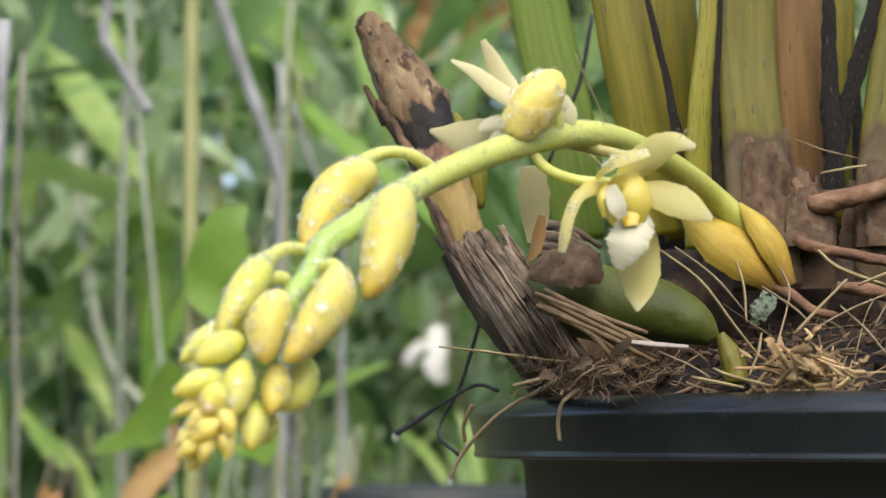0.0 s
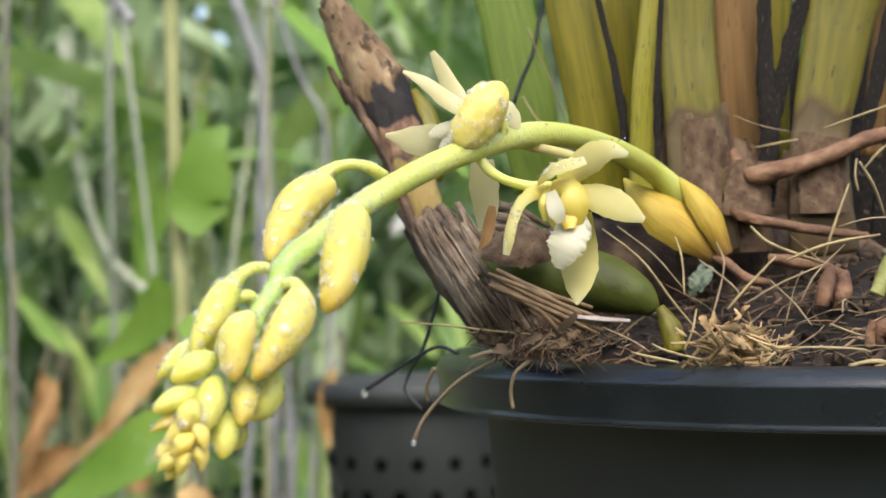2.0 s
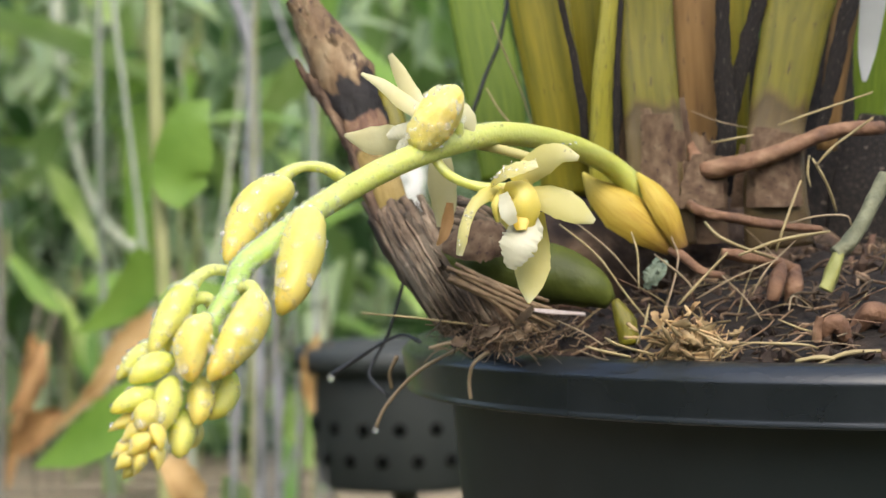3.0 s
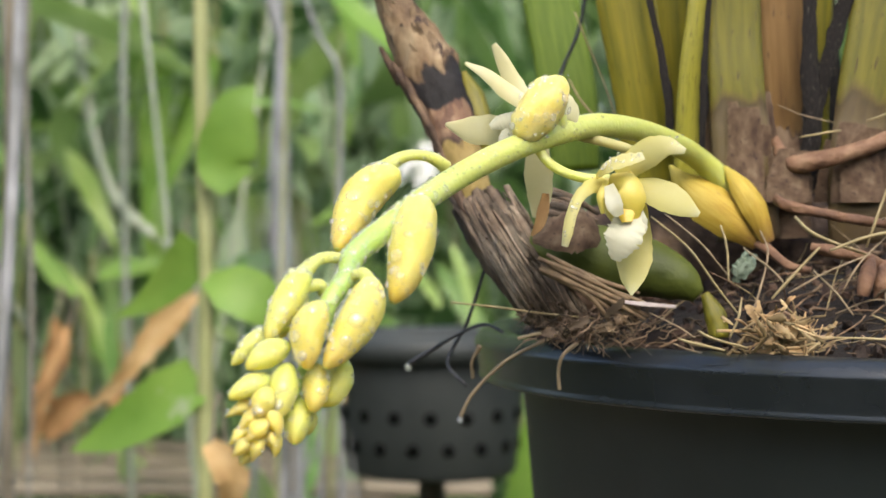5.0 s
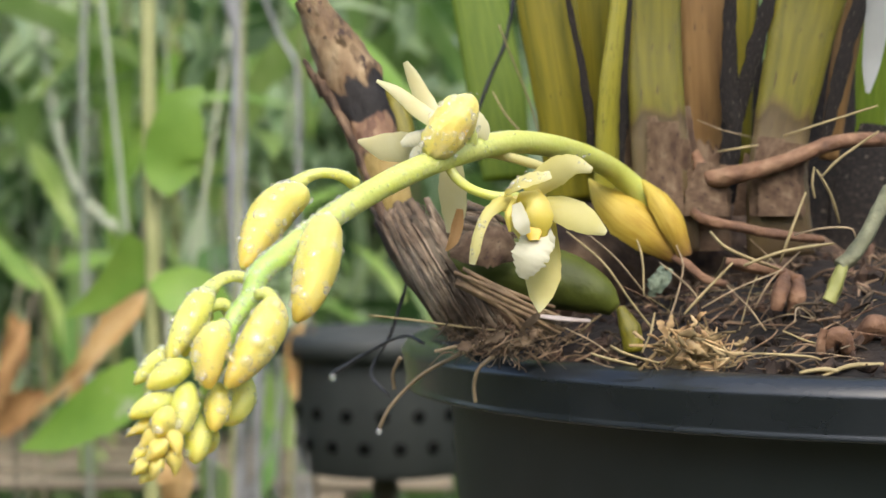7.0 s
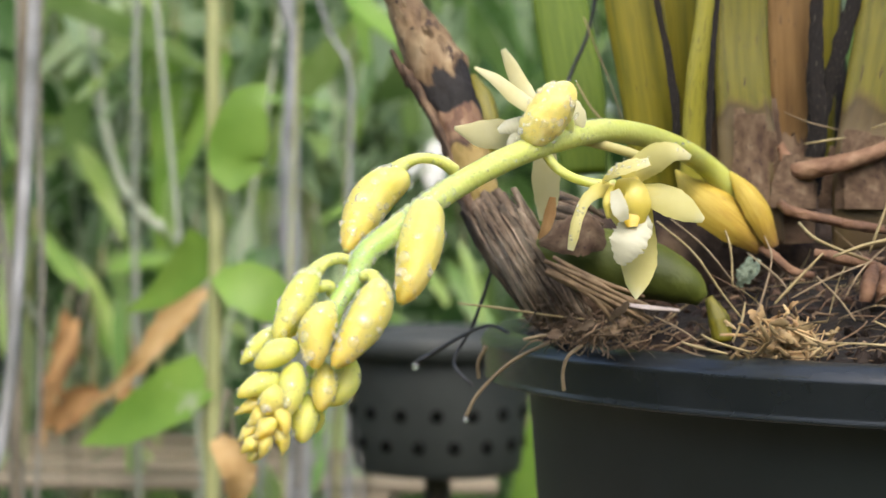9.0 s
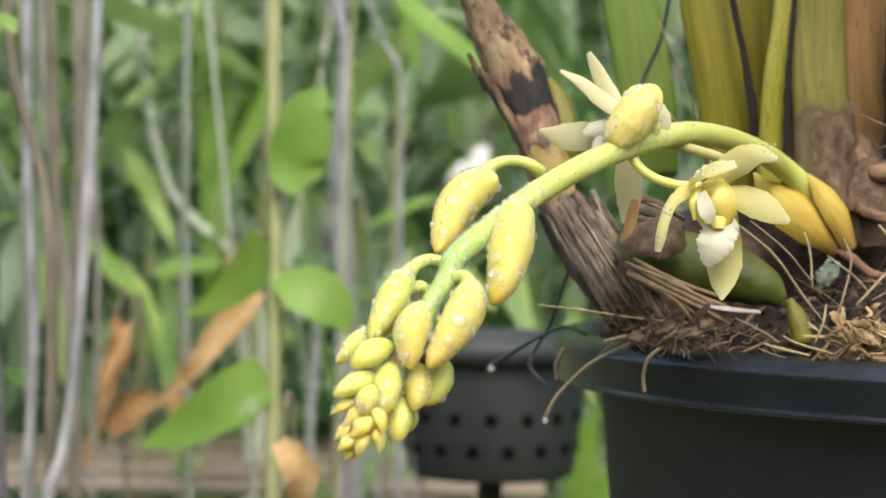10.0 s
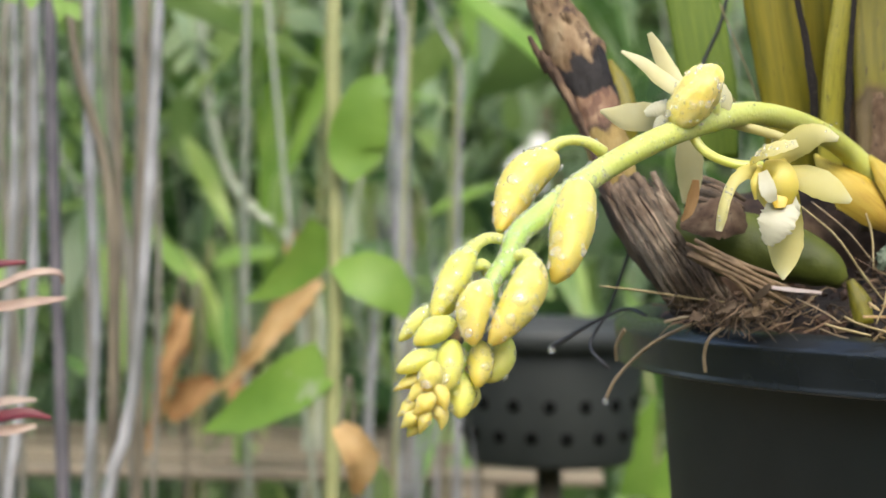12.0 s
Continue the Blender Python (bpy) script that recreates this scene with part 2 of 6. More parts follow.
M_POT_WALL = material("matt_black_plastic", [(0.0231, 0.03248, 0.03304), (0.033, 0.04368, 0.0448)], 40, 0.55, 0.03, 300, specular=0.35)
M_POT_OLD = material("old_black_plastic", [(0.022, 0.027, 0.026), (0.040, 0.046, 0.043)], 30, 0.6, 0.2, 500)
M_HOLE_SHADE = material("hole_shade", [(0.004, 0.0045, 0.004), (0.008, 0.0085, 0.008)], 30, 1.0, 0.0, specular=0.0)
M_WIRE = material("dark_wire", [(0.03, 0.032, 0.035), (0.07, 0.07, 0.075)], 200, 0.5, 0.3, 900, metallic=0.4)
M_TAG = material("white_tag", [(0.20, 0.215, 0.205), (0.30, 0.315, 0.305)], 60, 0.5, 0.1)
M_SKY_SPOT = material("sky_spot_white", [(0.84, 0.85, 0.86), (0.90, 0.90, 0.90)], 20, 0.25, 0.1)
M_STEM_BG = material("climbing_stem", [(0.24, 0.27, 0.10), (0.35, 0.36, 0.16)], 60, 0.6, 0.3)
M_LEAF_BG = material("climber_leaf", [(0.15, 0.30, 0.035), (0.26, 0.42, 0.07)], 30, 0.5, 0.2, 300, glow_through=0.35, spots=(0.34, 0.42, 0.22), spot_scale=55, spot_at=0.70)
M_STICK = material("grey_stick", [(0.165, 0.17, 0.16), (0.28, 0.285, 0.28), (0.39, 0.395, 0.40)], 40, 0.8, 0.5, 300)
M_STICK_BROWN = material("brown_stick", [(0.13, 0.11, 0.075), (0.25, 0.215, 0.15)], 40, 0.8, 0.5, 300)
M_STICK_DARK = material("dark_stick", [(0.07, 0.068, 0.075), (0.15, 0.14, 0.15)], 40, 0.8, 0.5, 300)
M_DRYLEAF = material("dry_leaf", [(0.20, 0.10, 0.035), (0.42, 0.24, 0.09), (0.58, 0.36, 0.16)], 60, 0.7, 0.4, 300, glow_through=0.3)
M_DRYLEAF_PALE = material("tan_dry_leaf", [(0.42, 0.25, 0.08), (0.58, 0.40, 0.17), (0.66, 0.50, 0.26)], 60, 0.7, 0.4, 300, glow_through=0.35)
M_RED = material("red_flower", [(0.10, 0.012, 0.02), (0.19, 0.03, 0.035)], 120, 0.45, 0.2, glow_through=0.15)
M_PINK = material("pale_petal_back", [(0.32, 0.21, 0.165), (0.48, 0.38, 0.29)], 120, 0.5, 0.2, glow_through=0.15)
M_WOOD = material("weathered_wood", [(0.15, 0.125, 0.085), (0.27, 0.225, 0.16)], 12, 0.75, 0.5, 90, stretch=(1, 8, 8))
M_FOLIAGE = material("undergrowth_leaf", [(0.055, 0.12, 0.035), (0.20, 0.34, 0.11)], 8, 0.35, 0.0, glow_through=0.35, island=0.7)
M_FOLIAGE_PALE = material("undergrowth_pale", [(0.30, 0.44, 0.21), (0.52, 0.64, 0.43)], 8, 0.35, 0.0, glow_through=0.45, island=0.4)
M_BLADE = material("green_blade", [(0.20, 0.36, 0.08), (0.38, 0.54, 0.20)], 30, 0.4, 0.0, glow_through=0.4, island=0.5)
M_DRY_STEM = material("dry_stem", [(0.14, 0.13, 0.095), (0.29, 0.275, 0.225)], 30, 0.8, 0.3, 200)
M_HANG = material("hanging_vine", [(0.30, 0.35, 0.24), (0.54, 0.57, 0.46)], 20, 0.7, 0.0, island=0.5)
M_BACK = material("far_thicket", [(0.015, 0.028, 0.010), (0.06, 0.10, 0.03), (0.18, 0.25, 0.10)], 9, 0.9, 0.6, 30)
M_GROUND = material("garden_soil", [(0.04, 0.035, 0.018), (0.07, 0.08, 0.03), (0.10, 0.11, 0.04)], 3, 0.95, 0.6, 30)
M_WATER = bpy.data.materials.new("water_drop")
M_WATER.use_nodes = True
wn, wl = M_WATER.node_tree.nodes, M_WATER.node_tree.links
wb = wn["Principled BSDF"]
wb.inputs["Base Color"].default_value = (1, 1, 1, 1)
wb.inputs["Roughness"].default_value = 0.02
wb.inputs["IOR"].default_value = 1.33
# the untransmitted share is diffuse white, imitating light focused inside each bead
wb.inputs["Transmission Weight"].default_value = 0.8
clear = wn.new("ShaderNodeBsdfTransparent")
shine = wn.new("ShaderNodeBsdfGlossy")
shine.inputs["Roughness"].default_value = 0.06
mix_a, mix_b = wn.new("ShaderNodeMixShader"), wn.new("ShaderNodeMixShader")
mix_a.inputs[0].default_value, mix_b.inputs[0].default_value = 0.55, 0.06
wl.new(wb.outputs[0], mix_a.inputs[1])
wl.new(clear.outputs[0], mix_a.inputs[2])
wl.new(mix_a.outputs[0], mix_b.inputs[1])
wl.new(shine.outputs[0], mix_b.inputs[2])
wl.new(mix_b.outputs[0], wn["Material Output"].inputs["Surface"])

# ---- building tools ----
BASE = {}


def thing(name, base, label, category, group="", kind=""):
    ob = new(name)
    ob.location = base
    ob.empty_display_size = 0.01
    BASE[ob.name] = Vector(base)
    return tagged(ob, label, category, group, kind)


def part(name, bm, mat, parent, label="", smooth=True, kind=""):
    """One mesh under a thing or a part; bm is in world metres."""
    me = bpy.data.meshes.new(name)
    base = BASE[parent.name]
    bmesh.ops.translate(bm, verts=bm.verts, vec=-base)
    bm.to_mesh(me)
    bm.free()
    me.materials.append(mat)
    if smooth:
        me.polygons.foreach_set("use_smooth", [True] * len(me.polygons))
    ob = new(name, me)
    ob.parent = parent
    BASE[ob.name] = base
    return tagged(ob, label, kind=kind)


def solo(name, bm, mat, base, label, category, group="", kind="", smooth=True):
    """A thing of one mesh, with its origin at base."""
    me = bpy.data.meshes.new(name)
    bmesh.ops.translate(bm, verts=bm.verts, vec=-Vector(base))
    bm.to_mesh(me)
    bm.free()
    me.materials.append(mat)
    if smooth:
        me.polygons.foreach_set("use_smooth", [True] * len(me.polygons))
    ob = new(name, me)
    ob.location = base
    BASE[ob.name] = Vector(base)
    return tagged(ob, label, category, group, kind)


def spline(pts, n):
    """n+1 points on a smooth curve through pts."""
    p = [Vector(q) for q in pts]
    if len(p) == 2:
        return [p[0].lerp(p[1], i / n) for i in range(n + 1)]
    p = [2 * p[0] - p[1]] + p + [2 * p[-1] - p[-2]]
    segs = len(p) - 3
    out = []
    for i in range(n + 1):
        s = i / n * segs
        k = min(int(s), segs - 1)
        t = s - k
        a, b, c, e = p[k:k + 4]
        out.append(0.5 * (2 * b + (c - a) * t + (2 * a - 5 * b + 4 * c - e) * t * t + (3 * b - a - 3 * c + e) * t ** 3))
    return out


def spread(values, n):
    return [float(v) for v in np.interp(np.linspace(0, 1, n + 1), np.linspace(0, 1, len(values)), values)]


def tube(bm, pts, radii, n=16, sides=10, flat=1.0, side=None, rough=0.0, caps=True, lobes=0.0, ragged=0.0):
    """A smooth tube along pts; flat squeezes it across `side`. Returns its rings' frames."""
    path = spline(pts, n)
    rs = spread(radii, n)
    uv = bm.loops.layers.uv.verify()
    rings, frames = [], []
    ref = Vector(side) if side else None
    for i, q in enumerate(path):
        t = (path[min(i + 1, n)] - path[max(i - 1, 0)]).normalized()
        if ref is None:
            ref = Vector((0, -1, 0)) if abs(t.y) < 0.9 else Vector((0, 0, 1))
        u = (ref - t * ref.dot(t)).normalized()
        w = t.cross(u)
        if not side:
            ref = u
        ring = []
        for k in range(sides):
            a = 2 * math.pi * k / sides
            r = rs[i] * (1 + rough * (noise.noise(q * 260 + Vector((k * 0.9, a, 3))) if rough else 0))
            r *= 1 + lobes * math.cos(3 * a + 0.6)
            if ragged and i >= n - 1:
                q = path[i] + t * (ragged * (noise.noise(Vector((k * 0.37, i * 0.3, path[0].x * 900))) + 0.4 * noise.noise(Vector((k * 1.1, 2.0, path[0].x * 900)))))
            ring.append(bm.verts.new(q + u * (r * math.cos(a)) + w * (r * flat * math.sin(a))))
        rings.append(ring)
        frames.append((q, t, u, w, rs[i]))
    for i in range(n):
        for k in range(sides):
            k2 = (k + 1) % sides
            f = bm.faces.new((rings[i][k], rings[i][k2], rings[i + 1][k2], rings[i + 1][k]))
            for l, (a, b) in zip(f.loops, ((k, i), (k + 1, i), (k + 1, i + 1), (k, i + 1))):
                l[uv].uv = (a / sides, b / n)
    if caps:
        bm.faces.new(rings[0][::-1])
        bm.faces.new(rings[-1])
    return frames


def sheet(bm, pts, widths, normal, cup=0.2, thick=0.0004, n=12, m=6, wave=0.0, ruffle=9.0, fray=0.0):
    """A petal, leaf or blade: a strip along pts with a rounded outline, bent across, with thickness."""
    path = spline(pts, n)
    ws = spread(widths, n)
    uv = bm.loops.layers.uv.verify()
    layers = []
    nrm = Vector(normal).normalized()
    for s in (1, -1):
        rows = []
        for i, q in enumerate(path):
            t = (path[min(i + 1, n)] - path[max(i - 1, 0)]).normalized()
            u = (nrm - t * nrm.dot(t)).normalized()
            w = t.cross(u)
            row = []
            for k in range(m + 1):
                a = 2 * k / m - 1
                edge = 1 - abs(a) ** 6
                bend = cup * ws[i] * a * a + wave * ws[i] * math.sin(ruffle * i / n * 6 + 3 * a) * a * a
                wd = ws[i] * (1 + fray * noise.noise(Vector((i * 0.9, 4.0 if a > 0 else 9.0, path[0].z * 500))))
                row.append(bm.verts.new(q + w * (wd * a) + u * (bend + s * thick * (0.25 + 0.75 * edge))))
            rows.append(row)
        layers.append(rows)
    for s, rows in enumerate(layers):
        for i in range(n):
            for k in range(m):
                v = (rows[i][k], rows[i][k + 1], rows[i + 1][k + 1], rows[i + 1][k])
                f = bm.faces.new(v if s == 0 else v[::-1])
                cs = ((k, i), (k + 1, i), (k + 1, i + 1), (k, i + 1))
                for l, (a, b) in zip(f.loops, cs if s == 0 else cs[::-1]):
                    l[uv].uv = (a / m, b / n)
    A, B = layers
    loops = []
    for R in (A, B):
        loops.append([R[0][k] for k in range(m + 1)] + [R[i][m] for i in range(1, n + 1)] + [R[n][k] for k in range(m - 1, -1, -1)] + [R[i][0] for i in range(n - 1, 0, -1)])
    la, lb = loops
    for i in range(len(la)):
        j = (i + 1) % len(la)
        bm.faces.new((la[j], la[i], lb[i], lb[j]))
        for loop in (la, lb):
            bm.edges.get((loop[i], loop[j])).smooth = False


def drop(beads, at, normal, r, tall=0.5):
    """Notes a bead of water; all beads become one mesh later."""
    beads.append((Vector(at), Vector(normal), r, tall))


def bead_mesh(beads):
    ball = bmesh.new()
    bmesh.ops.create_icosphere(ball, subdivisions=2, radius=1.0)
    vs = [v.co.copy() for v in ball.verts]
    ball.verts.index_update()
    fs = [[v.index for v in f.verts] for f in ball.faces]
    ball.free()
    verts, faces = [], []
    for at, normal, r, tall in beads:
        m = Matrix.Translation(at) @ normal.to_track_quat("Z", "Y").to_matrix().to_4x4() @ Matrix.Diagonal((r, r, r * tall, 1))
        k = len(verts)
        verts.extend((m @ v)[:] for v in vs)
        faces.extend([i + k for i in f] for f in fs)
    me = bpy.data.meshes.new("beads")
    me.from_pydata(verts, [], faces)
    bm = bmesh.new()
    bm.from_mesh(me)
    return bm


def wet(beads, frames, count, rmin, rmax, rng, front=True, lo=0.05, hi=0.92):
    """Beads of water scattered over a tube."""
    n = len(frames) - 1
    for _ in range(count):
        f = rng.uniform(lo, hi) * n
        i = min(int(f), n - 1)
        q0, t, u, w, r0 = frames[i]
        q1, _, _, _, r1 = frames[i + 1]
        a = rng.uniform(0, 2 * math.pi)
        nv = u * math.cos(a) + w * math.sin(a)
        if nv.y > 0.45 or nv.z < -0.6:
            continue
        r = rmin + (rmax - rmin) * rng.random() ** 2.0
        drop(beads, q0.lerp(q1, f - i) + nv * ((r0 + (r1 - r0) * (f - i)) + r * 0.2), nv, r, 0.72 if r < 0.0005 else 0.42)


YOUNG_SHAPE = [0.55, 0.80, 0.95, 1.0, 0.97, 0.88, 0.76, 0.62, 0.46, 0.26, 0.06]
BUD_SHAPE = [0.26, 0.55, 0.74, 0.87, 0.95, 1.0, 0.99, 0.94, 0.86, 0.76, 0.63, 0.45, 0.14]

# ---- ground and benches ----
bm = bmesh.new()
bmesh.ops.create_grid(bm, x_segments=60, y_segments=60, size=300)
for v in bm.verts:
    v.co.z = 0.04 * noise.noise(v.co * 0.8)
solo("ground", bm, M_GROUND, (0, 0, 0), "dark damp garden soil with low weeds", "ground", kind="structure")


def box(bm, x0, x1, y0, y1, z0, z1, bev=0.003):
    g = bmesh.ops.create_cube(bm, size=1.0)
    bmesh.ops.transform(bm, matrix=Matrix.Translation(((x0 + x1) / 2, (y0 + y1) / 2, (z0 + z1) / 2)) @ Matrix.Diagonal((x1 - x0, y1 - y0, z1 - z0, 1)), verts=g["verts"])
    es = list({e for v in g["verts"] for e in v.link_edges})
    bmesh.ops.bevel(bm, geom=es, offset=bev, segments=2, affect="EDGES", profile=0.6)


def bench(base, x0, x1, y0, y1, top, slats, label, cover=0.8, deep=0.018):
    t = thing("slatted_bench", base, label, "bench")
    w = (y1 - y0) / slats
    for i in range(slats):
        bm = bmesh.new()
        box(bm, x0, x1, y0 + i * w, y0 + (i + cover) * w, top - deep, top)
        part("slat", bm, M_WOOD, t)
    for x in (x0 + 0.08, x1 - 0.12):
        for y in (y0 + 0.02, y1 - 0.07):
            bm = bmesh.new()
            box(bm, x, x + 0.045, y, y + 0.045, 0.0, top - deep - 0.04)
            part("leg", bm, M_WOOD, t)
        bm = bmesh.new()
        box(bm, x, x + 0.045, y0, y1 - 0.01, top - deep - 0.04, top - deep)
        part("bearer", bm, M_WOOD, t)
    return t


# ---- black pot with the orchid ----
PC, PR, RIM_TOP, RIM_LOW = Vector((0.1347, 0.5065, 0)), 0.1305, 0.9650, 0.9520
POT_FLOOR = 0.75


def turned(bm, centre, profile, seg=96):
    """A closed ring of revolution from (radius, height) pairs."""
    rings = []
    for r, z in profile:
        rings.append([bm.verts.new((centre[0] + r * math.cos(2 * math.pi * k / seg), centre[1] + r * math.sin(2 * math.pi * k / seg), z)) for k in range(seg)])
    for a, b in zip(rings, rings[1:] + rings[:1]):
        for k in range(seg):
            j = (k + 1) % seg
            bm.faces.new((a[k], a[j], b[j], b[k]))
    bmesh.ops.recalc_face_normals(bm, faces=bm.faces)


bench((0.135, 0.5065, 0), -0.25, 0.65, 0.33, 0.70, POT_FLOOR, 5, "weathered wooden slatted bench that carries the black pot")
pot = thing("flower_pot", (PC.x, PC.y, POT_FLOOR), "round black plastic nursery pot with a thick rolled rim", "pot")
bm = bmesh.new()
turned(bm, PC, [(PR - 0.0062, RIM_TOP), (PR - 0.0046, RIM_TOP - 0.0003), (PR - 0.0032, RIM_TOP - 0.0010), (PR - 0.0021, RIM_TOP - 0.0019), (PR - 0.0013, RIM_TOP - 0.0030), (PR - 0.0009, RIM_TOP - 0.0038), (PR - 0.0010, RIM_TOP - 0.0044), (PR - 0.0022, RIM_LOW + 0.0020), (PR - 0.0022, RIM_LOW + 0.0014), (PR - 0.0019, RIM_LOW + 0.0008),
                (PR - 0.0020, RIM_LOW + 0.0002), (PR - 0.0025, RIM_LOW), (PR - 0.009, RIM_LOW), (PR - 0.009, RIM_TOP - 0.004), (PR - 0.0074, RIM_TOP - 0.0006)], 200)
part("rim", bm, M_POT, pot, "glossy black rolled rim")
bm = bmesh.new()
turned(bm, PC, [(PR - 0.0092, RIM_TOP - 0.004), (PR - 0.0096, RIM_LOW + 0.001), (PR - 0.0136, RIM_LOW - 0.001), (PR - 0.030, POT_FLOOR + 0.006), (PR - 0.034, POT_FLOOR), (PR - 0.06, POT_FLOOR),
                (PR - 0.06, POT_FLOOR + 0.003), (PR - 0.036, POT_FLOOR + 0.004), (PR - 0.0166, RIM_LOW - 0.002), (PR - 0.0125, RIM_LOW + 0.002), (PR - 0.0122, RIM_TOP - 0.004)], 128)
part("wall", bm, M_POT_WALL, pot, "matt black tapered wall")


def soil_z(x, y):
    r = math.hypot(x - PC.x, y - PC.y) / PR
    return RIM_TOP - 0.008 + 0.030 * max(0.0, 1 - r * r) + 0.0022 * noise.noise(Vector((x * 90, y * 90, 1))) + 0.0012 * noise.noise(Vector((x * 300, y * 300, 5)))


bm = bmesh.new()
rows = []
for i in range(56):
    r = (PR - 0.0128) * i / 55 + 0.0001
    rows.append([bm.verts.new((PC.x + r * math.cos(a), PC.y + r * math.sin(a), soil_z(PC.x + r * math.cos(a), PC.y + r * math.sin(a)))) for a in [2 * math.pi * k / 140 for k in range(140)]])
for a, b in zip(rows, rows[1:]):
    for k in range(140):
        bm.faces.new((a[k], a[(k + 1) % 140], b[(k + 1) % 140], b[k]))
low = [bm.verts.new((v.co.x, v.co.y, RIM_LOW + 0.0025)) for v in rows[-1]]
for k in range(140):
    bm.faces.new((rows[-1][k], rows[-1][(k + 1) % 140], low[(k + 1) % 140], low[k]))
bm.faces.new(low)
bm.faces.new(rows[0][::-1])
solo("potting_mix", bm, M_SOIL, (PC.x, PC.y, RIM_LOW + 0.0025), "dark damp bark mix that fills the pot", "potting mix", kind="stuff")

# bark crumbs over the mix
bm = bmesh.new()
rg = random.Random(3)
for _ in range(1500):
    a, r = rg.uniform(0, 2 * math.pi), (PR - 0.014) * math.sqrt(rg.random())
    x, y = PC.x + r * math.cos(a), PC.y + r * math.sin(a)
    s = rg.uniform(0.0006, 0.0022)
    g = bmesh.ops.create_icosphere(bm, subdivisions=1, radius=1.0)
    m = pose(x, y, soil_z(x, y) + s * 0.2, rg.uniform(0, 360), rg.uniform(0, 360), rg.uniform(0, 360)) @ Matrix.Diagonal((s * rg.uniform(1, 2.4), s, s * rg.uniform(0.4, 0.9), 1))
    for v in g["verts"]:
        v.co *= rg.uniform(0.75, 1.2)
    bmesh.ops.transform(bm, matrix=m, verts=g["verts"])
solo("bark_crumbs", bm, M_CHIP, (PC.x, PC.y, RIM_TOP), "loose brown bark crumbs on the potting mix", "bark", kind="stuff", smooth=False)

bm = bmesh.new()
for _ in range(900):
    a, r = rg.uniform(math.pi, 2 * math.pi), (PR - 0.014) * math.sqrt(rg.uniform(0.05, 1))
    x, y = PC.x + r * math.cos(a), PC.y + r * math.sin(a)
    p0 = Vector((x, y, soil_z(x, y) + rg.uniform(0, 0.003)))
    tv, el = rg.uniform(0, 6.28), rg.uniform(-0.2, 0.6)
    dv = Vector((math.cos(tv) * math.cos(el), math.sin(tv) * math.cos(el), math.sin(el))) * rg.uniform(0.003, 0.012)
    kink = Vector((rg.uniform(-1, 1), rg.uniform(-1, 1), rg.uniform(-0.3, 1))) * 0.002
    w = rg.uniform(0.0001, 0.0004)
    tube(bm, [p0 - dv * 0.5, p0 + kink, p0 + dv * 0.5], [w, w, w * 0.7], 5, 5)
solo("root_litter", bm, M_LITTER, (PC.x, PC.y, RIM_TOP), "tangled fine brown roots over the potting mix", "root", kind="stuff")

# ---- the second pot, further back ----
P2 = (-0.0099, 1.0000, 0.9002)
P2R, P2_TOP, P2_LOW = 0.056, 0.933, 0.861
pot2 = thing("flower_pot", (P2[0], P2[1], P2_LOW), "small weathered dark plastic pot with round holes in its wall", "pot")
bm = bmesh.new()
turned(bm, P2, [(P2R - 0.003, P2_TOP), (P2R, P2_TOP - 0.002), (P2R, P2_TOP - 0.012), (P2R - 0.006, P2_TOP - 0.012), (P2R - 0.006, P2_TOP - 0.003)], 64)
part("rim", bm, M_POT_OLD, pot2)
bm = bmesh.new()
turned(bm, P2, [(P2R - 0.006, P2_TOP - 0.002), (P2R - 0.0065, P2_TOP - 0.014), (P2R - 0.013, P2_LOW + 0.002), (P2R - 0.015, P2_LOW), (0.004, P2_LOW), (0.004, P2_LOW + 0.003),
                (P2R - 0.018, P2_LOW + 0.003), (P2R - 0.009, P2_TOP - 0.002)], 64)
part("wall", bm, M_POT_OLD, pot2)
# solid discs on the wall, coloured as the shade inside its round holes
for j, z in enumerate((P2_TOP - 0.040, P2_TOP - 0.056)):
    for k in range(16):
        a = 2 * math.pi * (k + 0.5 * j) / 16
        rr = P2R - 0.0065 - 0.0065 * (P2_TOP - 0.014 - z) / 0.064
        bm = bmesh.new()
        g = bmesh.ops.create_cone(bm, cap_ends=True, segments=12, radius1=0.0032, radius2=0.0032, depth=0.0007)
        n_ = Vector((math.cos(a), math.sin(a), 0))
        bmesh.ops.transform(bm, matrix=Matrix.Translation(Vector((P2[0], P2[1], z)) + n_ * rr) @ n_.to_track_quat("Z", "Y").to_matrix().to_4x4(), verts=bm.verts)
        part("hole", bm, M_HOLE_SHADE, pot2)
bm = bmesh.new()
tube(bm, [(P2[0], P2[1] + 0.02, 0), (P2[0] + 0.004, P2[1] + 0.02, 0.4), (P2[0], P2[1] + 0.02, P2_LOW)], [0.009, 0.008, 0.007], 12, 12, rough=0.1)
solo("wooden_post", bm, M_STICK_BROWN, (P2[0], P2[1] + 0.02, 0), "thin brown wooden post that carries the small pot", "post")

# ---- the orchid in the pot ----
orchid = thing("orchid_plant", (PC.x - 0.05, PC.y - 0.05, RIM_TOP), "orchid clump with cut olive leaf bases, brown papery sheaths and roots", "plant")


def leaf_base(pts, widths, mat, thick=0.32, label="", n=18, name="leaf_base"):
    bm = bmesh.new()
    paper = name == "sheath"
    tube(bm, pts, [w * thick for w in widths], n * 2, 40 if paper else 20, flat=1 / thick, side=(0.08, -1, 0), rough=0.10 if paper else 0.5 if name == "dead_margin" else 0.03, ragged=0.005 if paper else 0.0, caps=not paper)
    return part(name, bm, mat, orchid, label)


